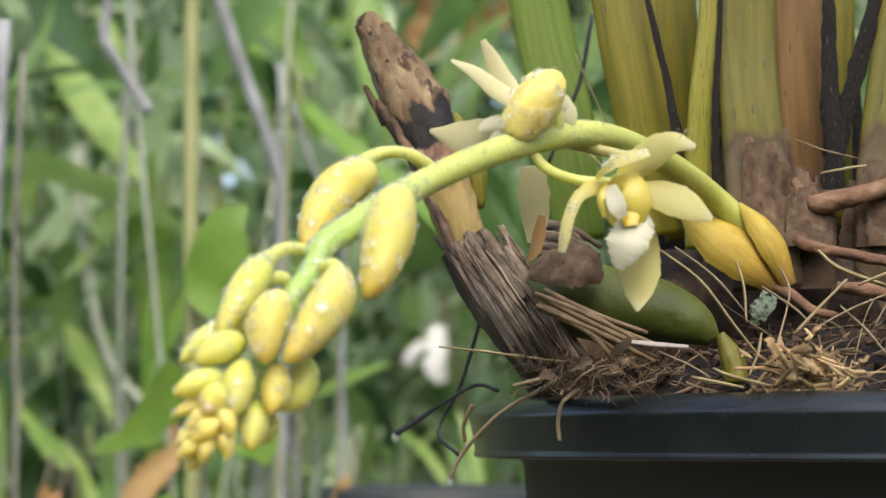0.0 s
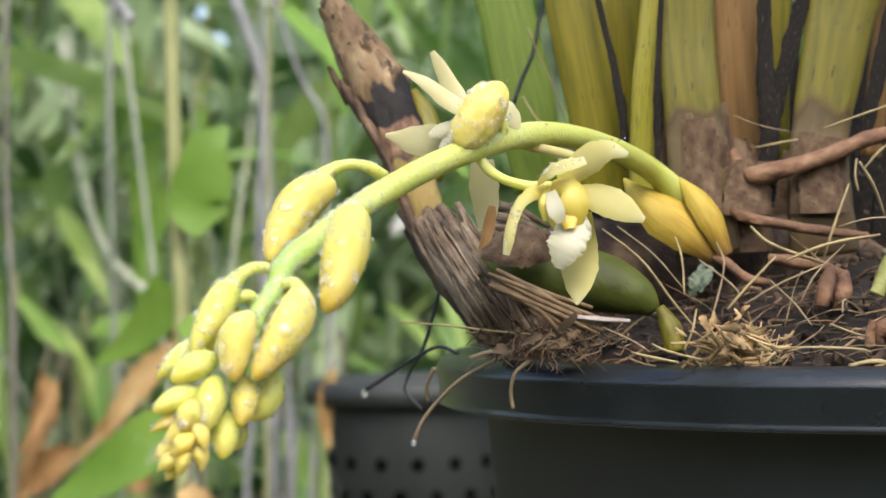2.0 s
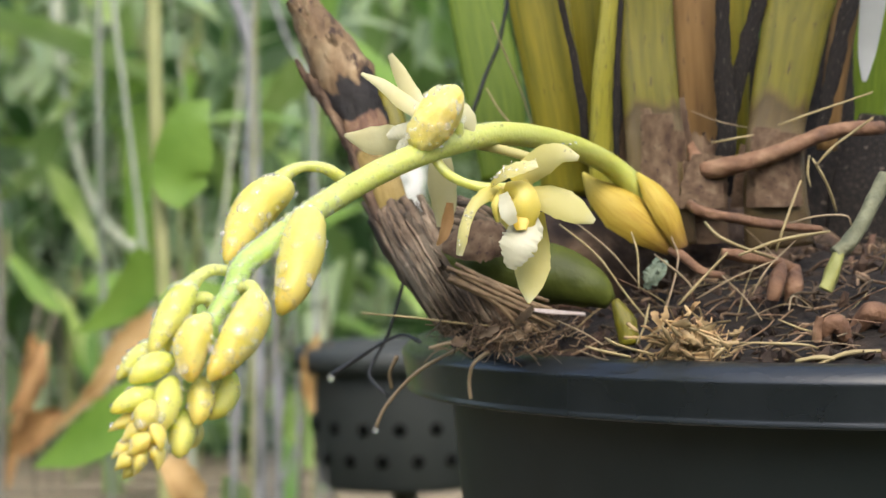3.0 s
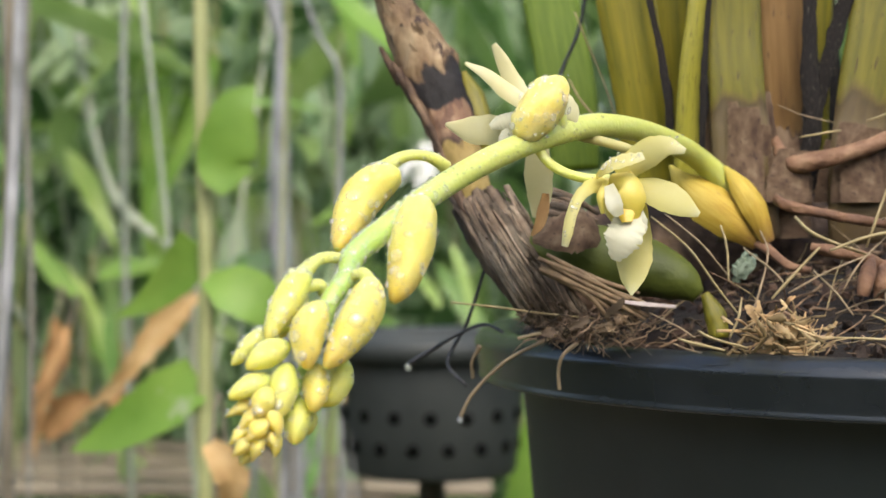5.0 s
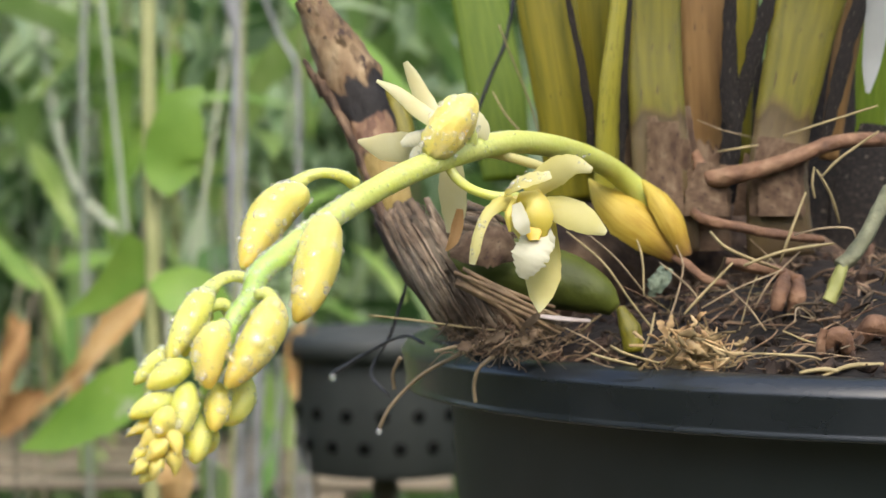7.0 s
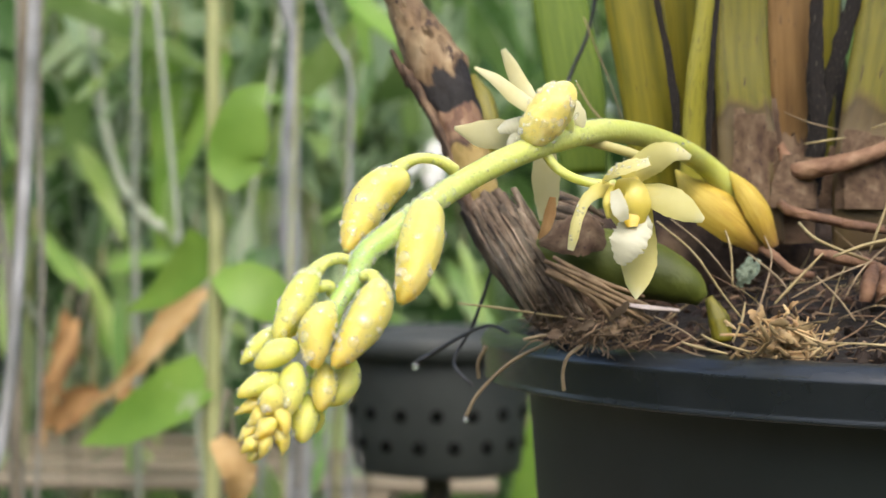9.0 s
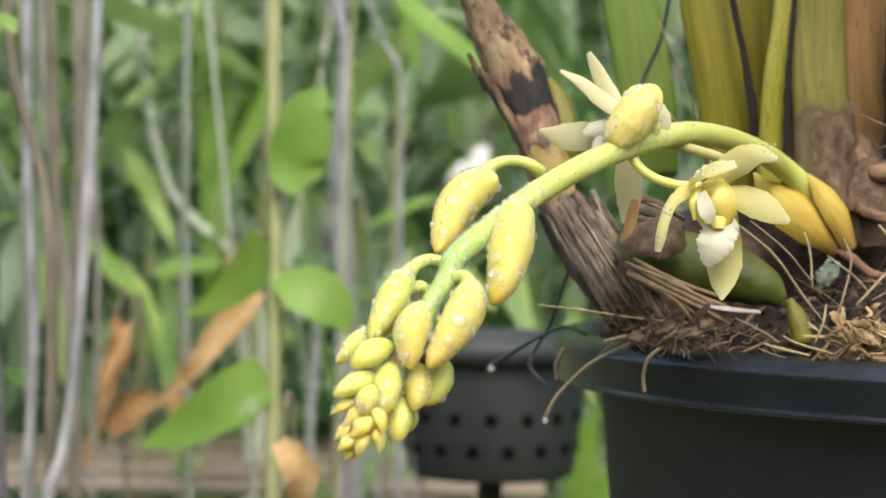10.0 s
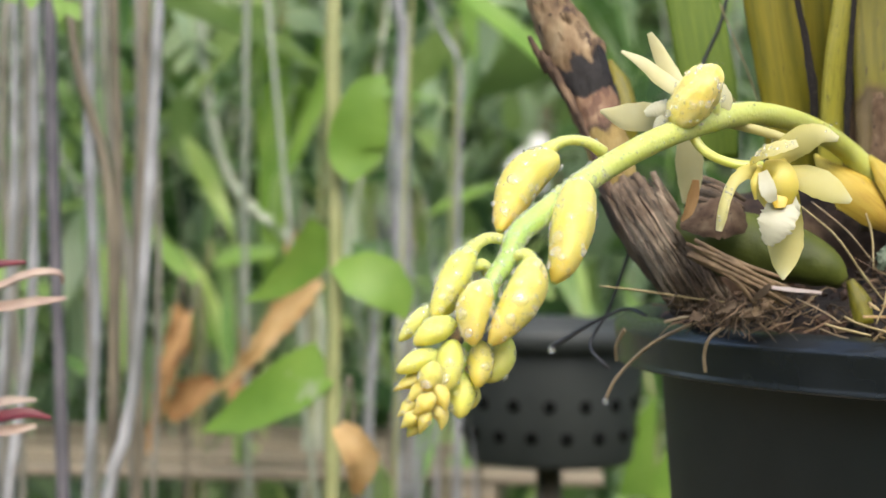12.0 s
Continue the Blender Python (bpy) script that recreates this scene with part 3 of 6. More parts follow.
# stalks, from the mix upwards
leaf_base([(0.0328, 0.5250, 1.0054), (0.0307, 0.5300, 1.0269), (0.0248, 0.5400, 1.0616), (0.0140, 0.5600, 1.1218)], [0.00615, 0.00800, 0.00769, 0.00615], M_LEAF_GREEN, 0.2, "deep green leaf behind the cut stalks")
leaf_base([(0.0463, 0.4680, 1.0004), (0.0447, 0.4660, 1.0178), (0.0403, 0.4650, 1.0446), (0.0343, 0.4650, 1.0819)], [0.00621, 0.00648, 0.00715, 0.00675], M_LEAF_OLIVE)
leaf_base([(0.0543, 0.4780, 1.0005), (0.0527, 0.4760, 1.0183), (0.0507, 0.4740, 1.0455), (0.0490, 0.4740, 1.0836)], [0.00552, 0.00579, 0.00607, 0.00552], M_LEAF_OLIVE)
leaf_base([(0.0538, 0.4570, 0.9963), (0.0539, 0.4560, 1.0095), (0.0547, 0.4550, 1.0278), (0.0565, 0.4550, 1.0435), (0.0594, 0.4560, 1.0803)], [0.00291, 0.00304, 0.00291, 0.00265, 0.00212], M_LEAF_YELLOW, 0.45)
leaf_base([(0.0681, 0.4560, 0.9878), (0.0668, 0.4545, 1.0042), (0.0652, 0.4550, 1.0226), (0.0646, 0.4570, 1.0437), (0.0649, 0.4580, 1.0806)], [0.00768, 0.00728, 0.00662, 0.00649, 0.00622], M_LEAF_FOOT, 0.4, "olive leaf base with a dead brown papery foot", 30)
leaf_base([(0.0799, 0.4700, 0.9936), (0.0789, 0.4680, 1.0179), (0.0775, 0.4660, 1.0447), (0.0766, 0.4660, 1.0821)], [0.00488, 0.00542, 0.00569, 0.00542], M_LEAF_TAN, 0.3, "dry tan leaf base")
leaf_base([(0.0896, 0.4850, 1.0047), (0.0893, 0.4840, 1.0326), (0.0901, 0.4840, 1.0535), (0.0916, 0.4840, 1.0854)], [0.00281, 0.00337, 0.00365, 0.00365], M_LEAF_OLIVE)
leaf_base([(0.0949, 0.4570, 0.9871), (0.0939, 0.4560, 1.0003), (0.0944, 0.4565, 1.0141), (0.0986, 0.4580, 1.0346), (0.1022, 0.4590, 1.0492), (0.1113, 0.4590, 1.0809)], [0.00824, 0.00744, 0.00665, 0.00771, 0.00851, 0.00824], M_LEAF_FOOT, 0.4, "broad olive leaf base with a dead grey papery foot", 30)
leaf_base([(0.1090, 0.4720, 1.0100), (0.1112, 0.4700, 1.0289), (0.1139, 0.4700, 1.0451), (0.1178, 0.4700, 1.0721)], [0.00246, 0.00300, 0.00327, 0.00273], M_LEAF_TAN)
leaf_base([(0.1235, 0.5000, 1.0079), (0.1249, 0.5000, 1.0309), (0.1284, 0.5000, 1.0482), (0.1347, 0.5000, 1.0769)], [0.00522, 0.00610, 0.00639, 0.00581], M_LEAF_GREEN)
# papery collars and rotten margins
rp = random.Random(17)
for x0, wd, top in ((1186, 52, 165), (1392, 50, 215), (1262, 34, 260)):
    for i in range(5):
        f = (i - 2) / 2.4
        p = [Vector(q) for q in ([(-0.0882, 0.4520, 0.9965), (-0.0882, 0.4520, 1.0042), (-0.0881, 0.4520, 1.0211)])]
        u = Vector((0.0422, 0.4520, 1.0042)) - Vector((-0.0882, 0.4520, 1.0042))
        o = u * ((x0 + f * wd) / 1000.0) + Vector((0, 0.0085 * f * f - 0.0012, 0))
        hi = rp.uniform(0.55, 1.05)
        lean = Vector((rp.uniform(-0.0012, 0.0012), -rp.uniform(0.0, 0.0016), 0))
        bm = bmesh.new()
        k = (300 - top) / 130.0
        e = p[1].lerp(p[2], k * hi)
        sheet(bm, [p[0] + o, p[0].lerp(e, 0.5) + o, e + o + lean], [rp.uniform(0.0036, 0.005), rp.uniform(0.0034, 0.0050), rp.uniform(0.0016, 0.0036)], (f * 0.7, -1, 0), -0.12, 0.00008, 24, 10, 0.012, fray=0.16)
        part("papery_strip", bm, M_PAPER, orchid)
leaf_base([(0.0787, 0.4620, 0.9883), (0.0783, 0.4610, 1.0003), (0.0777, 0.4610, 1.0123)], [0.00536, 0.00510, 0.00402], M_PAPER, 0.4, name="sheath")
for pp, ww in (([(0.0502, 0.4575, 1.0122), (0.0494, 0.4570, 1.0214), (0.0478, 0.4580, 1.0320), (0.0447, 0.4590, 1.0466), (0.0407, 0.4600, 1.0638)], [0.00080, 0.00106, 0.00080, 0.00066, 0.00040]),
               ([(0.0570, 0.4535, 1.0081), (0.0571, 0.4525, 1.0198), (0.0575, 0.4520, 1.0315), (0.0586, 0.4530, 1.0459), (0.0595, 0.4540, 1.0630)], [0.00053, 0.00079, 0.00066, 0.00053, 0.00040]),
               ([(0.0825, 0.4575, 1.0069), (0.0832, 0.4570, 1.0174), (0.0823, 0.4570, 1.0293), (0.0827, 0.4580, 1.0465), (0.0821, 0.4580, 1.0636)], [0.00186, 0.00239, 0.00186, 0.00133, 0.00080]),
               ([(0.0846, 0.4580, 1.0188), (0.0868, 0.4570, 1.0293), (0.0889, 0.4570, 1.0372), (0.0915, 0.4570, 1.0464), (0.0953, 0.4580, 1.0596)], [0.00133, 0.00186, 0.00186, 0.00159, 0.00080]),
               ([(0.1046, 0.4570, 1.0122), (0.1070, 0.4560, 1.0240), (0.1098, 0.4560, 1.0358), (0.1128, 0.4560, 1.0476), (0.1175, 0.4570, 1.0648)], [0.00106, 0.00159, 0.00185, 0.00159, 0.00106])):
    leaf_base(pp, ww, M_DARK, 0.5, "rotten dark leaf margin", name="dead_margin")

# near-black leaf bases packed behind, filling the gaps between the stalks
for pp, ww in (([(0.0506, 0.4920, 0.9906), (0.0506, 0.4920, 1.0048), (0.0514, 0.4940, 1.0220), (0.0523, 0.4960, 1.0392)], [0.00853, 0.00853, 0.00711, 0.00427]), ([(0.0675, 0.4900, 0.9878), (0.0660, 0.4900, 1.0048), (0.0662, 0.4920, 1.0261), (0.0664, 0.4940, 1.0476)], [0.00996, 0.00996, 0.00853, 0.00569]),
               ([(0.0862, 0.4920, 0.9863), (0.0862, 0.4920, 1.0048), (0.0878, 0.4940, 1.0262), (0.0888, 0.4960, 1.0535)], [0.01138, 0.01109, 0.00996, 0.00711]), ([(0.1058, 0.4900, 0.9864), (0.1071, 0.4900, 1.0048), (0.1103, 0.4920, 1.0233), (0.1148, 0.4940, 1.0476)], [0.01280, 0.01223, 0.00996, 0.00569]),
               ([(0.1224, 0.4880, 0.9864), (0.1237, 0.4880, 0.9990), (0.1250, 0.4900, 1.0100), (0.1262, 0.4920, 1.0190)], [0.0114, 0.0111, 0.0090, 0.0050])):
    leaf_base(pp, ww, M_DARK, 0.25, "near-black leaf base behind the stalks", name="back_leaf_base")

bm = bmesh.new()
tube(bm, [(0.018, 0.486, 0.972), (0.045, 0.490, 0.981), (0.085, 0.488, 0.982), (0.125, 0.488, 0.976)], [0.010, 0.017, 0.017, 0.010], 30, 18, rough=0.25)
part("rhizome", bm, M_BARK_DARK, orchid, "knobbly dark old rhizome")
# green bulb and the brown fibrous sheath round it
bm = bmesh.new()
tube(bm, [(0.0160, 0.4400, 0.9868), (0.0236, 0.4400, 0.9849), (0.0324, 0.4380, 0.9835), (0.0423, 0.4350, 0.9819), (0.0496, 0.4320, 0.9789), (0.0533, 0.4310, 0.9758)], [0.00381, 0.00736, 0.00786, 0.00660, 0.00457, 0.00178], 24, 24, rough=0.02)
part("pseudobulb", bm, M_BULB, orchid, "glossy green pseudobulb")
bm = bmesh.new()
tube(bm, [(0.0539, 0.4250, 0.9767), (0.0560, 0.4240, 0.9719), (0.0568, 0.4230, 0.9670)], [0.00090, 0.00250, 0.00220], 12, 16, rough=0.08)
part("young_shoot", bm, M_LEAF_OLIVE, orchid, "small green shoot")
bm = bmesh.new()
tube(bm, [(0.0033, 0.4560, 0.9974), (0.0082, 0.4550, 0.9904), (0.0133, 0.4545, 0.9827), (0.0185, 0.4550, 0.9759), (0.0227, 0.4560, 0.9698)], [0.0050, 0.0066, 0.0064, 0.0062, 0.0046], 28, 22, rough=0.10)
part("fibrous_sheath", bm, M_STUMP, orchid, "brown fibrous old sheath")
# strips of split fibre lying along the sheath, from its torn upper end to its foot
rg = random.Random(11)
ENDS = [[Vector(p) for p in row] for row in (
    [(-0.0019, 0.4590, 0.9986), (0.0047, 0.4520, 0.9990), (0.0120, 0.4500, 1.0006)],
    [(0.0063, 0.4470, 0.9849), (0.0123, 0.4360, 0.9859), (0.0195, 0.4420, 0.9872)],
    [(0.0152, 0.4450, 0.9699), (0.0209, 0.4330, 0.9716), (0.0281, 0.4380, 0.9730)])]


def across(row, u):
    a, b, c = row
    return a * (2 * (u - 0.5) * (u - 1)) + b * (-4 * u * (u - 1)) + c * (2 * u * (u - 0.5))


def along_sheath(u, f):
    a, b, c = [across(row, u) for row in ENDS]
    return a * (2 * (f - 0.5) * (f - 1)) + b * (-4 * f * (f - 1)) + c * (2 * f * (f - 0.5))


bm = bmesh.new()
for i in range(74):
    u = (i * 0.6180339) % 1.0
    f0 = rg.uniform(-0.05, 0.30) if i % 3 else rg.uniform(0.2, 0.6)
    f1 = min(1.04, f0 + rg.uniform(0.35, 1.0))
    lift = Vector((0, rg.uniform(-0.0022, 0.0012), 0))
    skew = rg.uniform(-0.05, 0.05)
    w = rg.uniform(0.0004, 0.0011)
    pts = [along_sheath(u + skew * k, f0 + (f1 - f0) * k) + lift + Vector((rg.uniform(-1, 1), rg.uniform(-1, 0.5), rg.uniform(-1, 1))) * 0.0003 for k in (0, 0.33, 0.66, 1)]
    tube(bm, pts, [w * 0.30, w * 0.36, w * 0.34, w * 0.22], 18, 8, flat=2.9, side=(rg.uniform(-0.5, 0.4), -1, rg.uniform(-0.3, 0.5)), rough=0.22)
for i in range(170):
    u, f0 = rg.random(), rg.uniform(0.0, 0.75)
    f1 = min(1.06, f0 + rg.uniform(0.12, 0.45))
    lift = Vector((0, rg.uniform(-0.003, 0.0005), 0))
    sk = rg.uniform(-0.10, 0.10)
    w = rg.uniform(0.00007, 0.00024)
    tube(bm, [along_sheath(u, f0) + lift, along_sheath(u + sk * 0.6, (f0 + f1) / 2) + lift + Vector((0, -0.0006, 0)), along_sheath(u + sk, f1) + lift], [w, w, w * 0.6], 6, 5)
part("split_fibre", bm, M_FIBRE, orchid, "split grey-brown fibres", kind="stuff")
# a tan bundle of straw, a pale chip and a torn flap in front of the bulb
rg = random.Random(12)
for i in range(12):
    o = Vector((0, -0.0004 * (i % 3), -0.00040 * i))
    a, m_, b = [Vector(p) + o for p in [(0.0185, 0.4215, 0.9852), (0.0285, 0.4205, 0.9806), (0.0402, 0.4225, 0.9768)]]
    bm = bmesh.new()
    tube(bm, [a + Vector((rg.uniform(-0.001, 0.003), 0, 0)), m_, b + Vector((rg.uniform(-0.006, 0.002), 0, -0.0003 * i))], [0.00036, 0.00046, 0.00030], 10, 7, flat=1.3, rough=0.25)
    part("straw_strip", bm, M_BUNDLE, orchid)
bm = bmesh.new()
sheet(bm, [(0.0346, 0.4210, 0.9751), (0.0401, 0.4205, 0.9745), (0.0471, 0.4205, 0.9739)], [0.00049, 0.00086, 0.00049], (0, -0.6, 1), 0.1, 0.0003)
part("pale_chip", bm, M_CHIP_PALE, orchid, "bleached flat chip")
rg = random.Random(13)
bm = bmesh.new()
R0, R1 = [Vector(p) for p in [(0.0192, 0.4310, 0.9994), (0.0186, 0.4280, 0.9928)]], [Vector(p) for p in [(0.0316, 0.4275, 0.9940), (0.0302, 0.4245, 0.9878)]]
for i in range(15):
    k = i / 14
    a, b = R0[0].lerp(R0[1], k), R1[0].lerp(R1[1], k)
    mid = a.lerp(b, 0.5) + Vector((0, -0.0035 - rg.uniform(0, 0.0006), 0.0006))
    w = rg.uniform(0.0003, 0.0006)
    tube(bm, [a + Vector((rg.uniform(-0.001, 0.002), 0, 0)), mid, b + Vector((rg.uniform(-0.004, 0.0), 0, 0))], [w, w, w * 0.7], 14, 8, flat=1.5, rough=0.15)
part("ridged_sheath", bm, M_FIBRE, orchid, "ridged grey-brown end of the old sheath", kind="stuff")
bm = bmesh.new()
sheet(bm, [(0.0168, 0.4270, 0.9889), (0.0206, 0.4235, 0.9896), (0.0248, 0.4215, 0.9902), (0.0284, 0.4225, 0.9896), (0.0309, 0.4260, 0.9877)], [0.0016, 0.0038, 0.0046, 0.0042, 0.0012], (0.1, -1, 0.2), -0.10, 0.0003, 18, 10, wave=0.06, fray=0.15)
part("torn_flap", bm, M_PAPER, orchid, "torn brown flap of sheath")

# charred old cane that leans over the pot's edge
bm = bmesh.new()
tube(bm, [(0.0057, 0.4545, 0.9916), (0.0038, 0.4560, 0.9985), (0.0015, 0.4580, 1.0055), (-0.0002, 0.4600, 1.0113), (-0.0025, 0.4635, 1.0185), (-0.0062, 0.4670, 1.0284), (-0.0106, 0.4690, 1.0369), (-0.0148, 0.4705, 1.0442), (-0.0178, 0.4720, 1.0502)],
     [0.00409, 0.00463, 0.00518, 0.00547, 0.00605, 0.00705, 0.00585, 0.00423, 0.00233], 80, 36, rough=0.13)
cane = part("old_cane", bm, M_CANE_TOP, orchid, "leaning old cane, charred black round its middle, with a ragged tan top")
bm = bmesh.new()
tube(bm, [(0.0072, 0.4660, 1.0063), (0.0062, 0.4670, 1.0141), (0.0041, 0.4690, 1.0220), (0.0018, 0.4710, 1.0280)], [0.0012, 0.0030, 0.0030, 0.0008], 16, 12, rough=0.05)
part("green_sheath", bm, M_LEAF_OLIVE, cane, "olive sheath along the cane")
bm = bmesh.new()
tube(bm, [(-0.0133, 0.4645, 1.0282), (-0.0097, 0.4615, 1.0221), (-0.0064, 0.4585, 1.0156), (-0.0033, 0.4555, 1.0082), (-0.0003, 0.4525, 1.0007), (0.0028, 0.4495, 0.9929)], [0.0007, 0.0010, 0.0008, 0.0008, 0.0010, 0.0012], 60, 12, rough=0.6)
part("bark_edge", bm, M_BARK_DARK, cane, "dark torn bark along the cane's edge")
rg = random.Random(5)
AX = [Vector(p) for p in [(-0.0062, 0.4670, 1.0293), (-0.0106, 0.4690, 1.0369), (-0.0156, 0.4710, 1.0456)]]
for i in range(22):
    f = rg.random()
    c = AX[0].lerp(AX[1], f * 2) if f < 0.5 else AX[1].lerp(AX[2], f * 2 - 1)
    r0, a = 0.0062 - 0.0024 * f, rg.uniform(-1.1, 1.1)
    n_ = Vector((math.sin(a), -math.cos(a), 0.25)).normalized()
    dvec = Vector((-0.5, 0.0, 1.0)).normalized() * rg.uniform(0.0012, 0.0036)
    w = rg.uniform(0.0005, 0.0014)
    bm = bmesh.new()
    sheet(bm, [c + n_ * r0 - dvec, c + n_ * (r0 + 0.0003), c + n_ * (r0 + rg.uniform(0.0001, 0.0012)) + dvec], [w * 0.6, w, w * 0.4], n_, 0.2, 0.0002, 8, 5, 0.1, fray=0.7)
    part("bark_flake", bm, M_FLAKE, cane)
for x, y, z in [(-0.0173, 0.4655, 1.0326), (-0.0141, 0.4630, 1.0281), (-0.0111, 0.4610, 1.0235), (-0.0081, 0.4580, 1.0179)]:
    for k in range(2):
        c = Vector((x + 0.001 * k, y - 0.001 * k, z - 0.002 * k))
        bm = bmesh.new()
        tube(bm, [c + Vector((0.0032, 0, -0.006)), c, c + Vector((-0.0008, 0, rg.uniform(0.0006, 0.002)))], [0.0009, 0.0008, 0.0004], 10, 7, rough=0.5)
        part("splinter", bm, M_BARK_DARK, cane)

# thick roots
def root(pts, radii, mat, label="", name="root", n=34, rough=0.22):
    bm = bmesh.new()
    tube(bm, pts, radii, n, 12, rough=rough)
    return part(name, bm, mat, orchid, label)


root([(0.0742, 0.4620, 1.0130), (0.0765, 0.4530, 1.0062), (0.0811, 0.4500, 1.0057), (0.0939, 0.4490, 1.0090), (0.1062, 0.4520, 1.0136), (0.1193, 0.4580, 1.0146)], [0.00105, 0.00197, 0.00223, 0.00184, 0.00171, 0.00171], M_ROOT, "thick brown aerial root")
root([(0.0729, 0.4470, 0.9974), (0.0750, 0.4440, 0.9958), (0.0826, 0.4430, 0.9940), (0.0930, 0.4440, 0.9922), (0.1032, 0.4500, 0.9911)], [0.00103, 0.00129, 0.00116, 0.00116, 0.00090], M_ROOT)
root([(0.0783, 0.4320, 0.9864), (0.0830, 0.4300, 0.9857), (0.0892, 0.4300, 0.9844), (0.0950, 0.4340, 0.9821)], [0.00112, 0.00150, 0.00150, 0.00125], M_ROOT)
root([(0.0910, 0.4300, 0.9833), (0.0895, 0.4260, 0.9813), (0.0883, 0.4235, 0.9786), (0.0878, 0.4235, 0.9762)], [0.00123, 0.00185, 0.00172, 0.00135], M_ROOT, "stubby cut root")
root([(0.0944, 0.4340, 0.9826), (0.0931, 0.4280, 0.9790), (0.0920, 0.4280, 0.9753)], [0.00149, 0.00211, 0.00112], M_ROOT)
root([(0.1128, 0.4250, 1.0025), (0.1076, 0.4210, 0.9939), (0.1036, 0.4190, 0.9885), (0.1003, 0.4180, 0.9861)], [0.00183, 0.00171, 0.00183, 0.00146], M_ROOT_GREEN, "grey-green aerial root")
root([(0.1013, 0.4180, 0.9867), (0.0998, 0.4175, 0.9825), (0.0978, 0.4172, 0.9785)], [0.00120, 0.00165, 0.00150], M_ROOT_TIP, "pale green root tip", rough=0.35)
root([(0.0939, 0.4050, 0.9683), (0.0938, 0.4045, 0.9706), (0.0945, 0.4045, 0.9735)], [0.00106, 0.00094, 0.00082], M_ROOT)
root([(0.0961, 0.4090, 0.9674), (0.0963, 0.4075, 0.9710), (0.0987, 0.4070, 0.9719), (0.1004, 0.4080, 0.9686)], [0.00142, 0.00165, 0.00189, 0.00165], M_ROOT, "dark curled root")
root([(0.1038, 0.4140, 0.9700), (0.1063, 0.4120, 0.9737), (0.1099, 0.4120, 0.9731)], [0.00167, 0.00239, 0.00215], M_ROOT)
root([(0.0663, 0.4460, 0.9880), (0.0699, 0.4420, 0.9861), (0.0745, 0.4400, 0.9824), (0.0797, 0.4410, 0.9811)], [0.00103, 0.00115, 0.00103, 0.00077], M_ROOT)
for pp, ww in (([(0.0614, 0.4310, 0.9789), (0.0621, 0.4300, 0.9817), (0.0645, 0.4310, 0.9845)], [0.00075, 0.00175, 0.00075]), ([(0.0629, 0.4300, 0.9796), (0.0645, 0.4295, 0.9827), (0.0657, 0.4310, 0.9849)], [0.00050, 0.00112, 0.00050]), ([(0.0608, 0.4320, 0.9811), (0.0627, 0.4310, 0.9832), (0.0641, 0.4320, 0.9854)], [0.00037, 0.00100, 0.00050])):
    bm = bmesh.new()
    sheet(bm, pp, ww, (0.2, -1, 0.4), 0.4, 0.0002, 14, 8, 0.35, fray=0.5)
    part("lichen", bm, M_LICHEN, orchid, "pale mint green crumpled lichen")

# ---- the flower spike ----
spike = thing("flower_spike", (0.0657, 0.4470, 0.9950), "arching orchid flower spike, pale yellow buds beaded with water", "flower spike")
WET = []
rw = random.Random(21)
bm = bmesh.new()
fr = tube(bm, [(0.0687, 0.4500, 0.9911), (0.0611, 0.4470, 1.0009), (0.0540, 0.4420, 1.0068), (0.0454, 0.4280, 1.0102), (0.0366, 0.4120, 1.0118), (0.0284, 0.3980, 1.0119), (0.0209, 0.3880, 1.0102), (0.0128, 0.3815, 1.0074), (0.0050, 0.3750, 1.0038), (-0.0033, 0.3675, 0.9988), (-0.0085, 0.3610, 0.9950), (-0.0135, 0.3555, 0.9910), (-0.0183, 0.3505, 0.9869), (-0.0199, 0.3485, 0.9828), (-0.0228, 0.3455, 0.9784), (-0.0245, 0.3425, 0.9728), (-0.0274, 0.3390, 0.9656), (-0.0308, 0.3345, 0.9600), (-0.0339, 0.3315, 0.9560), (-0.0354, 0.3305, 0.9535)],
          [0.00291, 0.00279, 0.00257, 0.00251, 0.00246, 0.00242, 0.00242, 0.00242, 0.00238, 0.00234, 0.0023, 0.00226, 0.00214, 0.00196, 0.0017, 0.00145, 0.0012, 0.0010, 0.0007, 0.0004], 130, 20, rough=0.03)
stalk = part("stalk", bm, M_STALK, spike, "arching stalk, yellow-green and smooth, bright green towards its tip")
wet(WET, fr, 500, 0.00012, 0.0004, rw, lo=0.26, hi=0.50)
wet(WET, fr, 420, 0.00016, 0.0007, rw, lo=0.47, hi=0.80)


FLESH = []


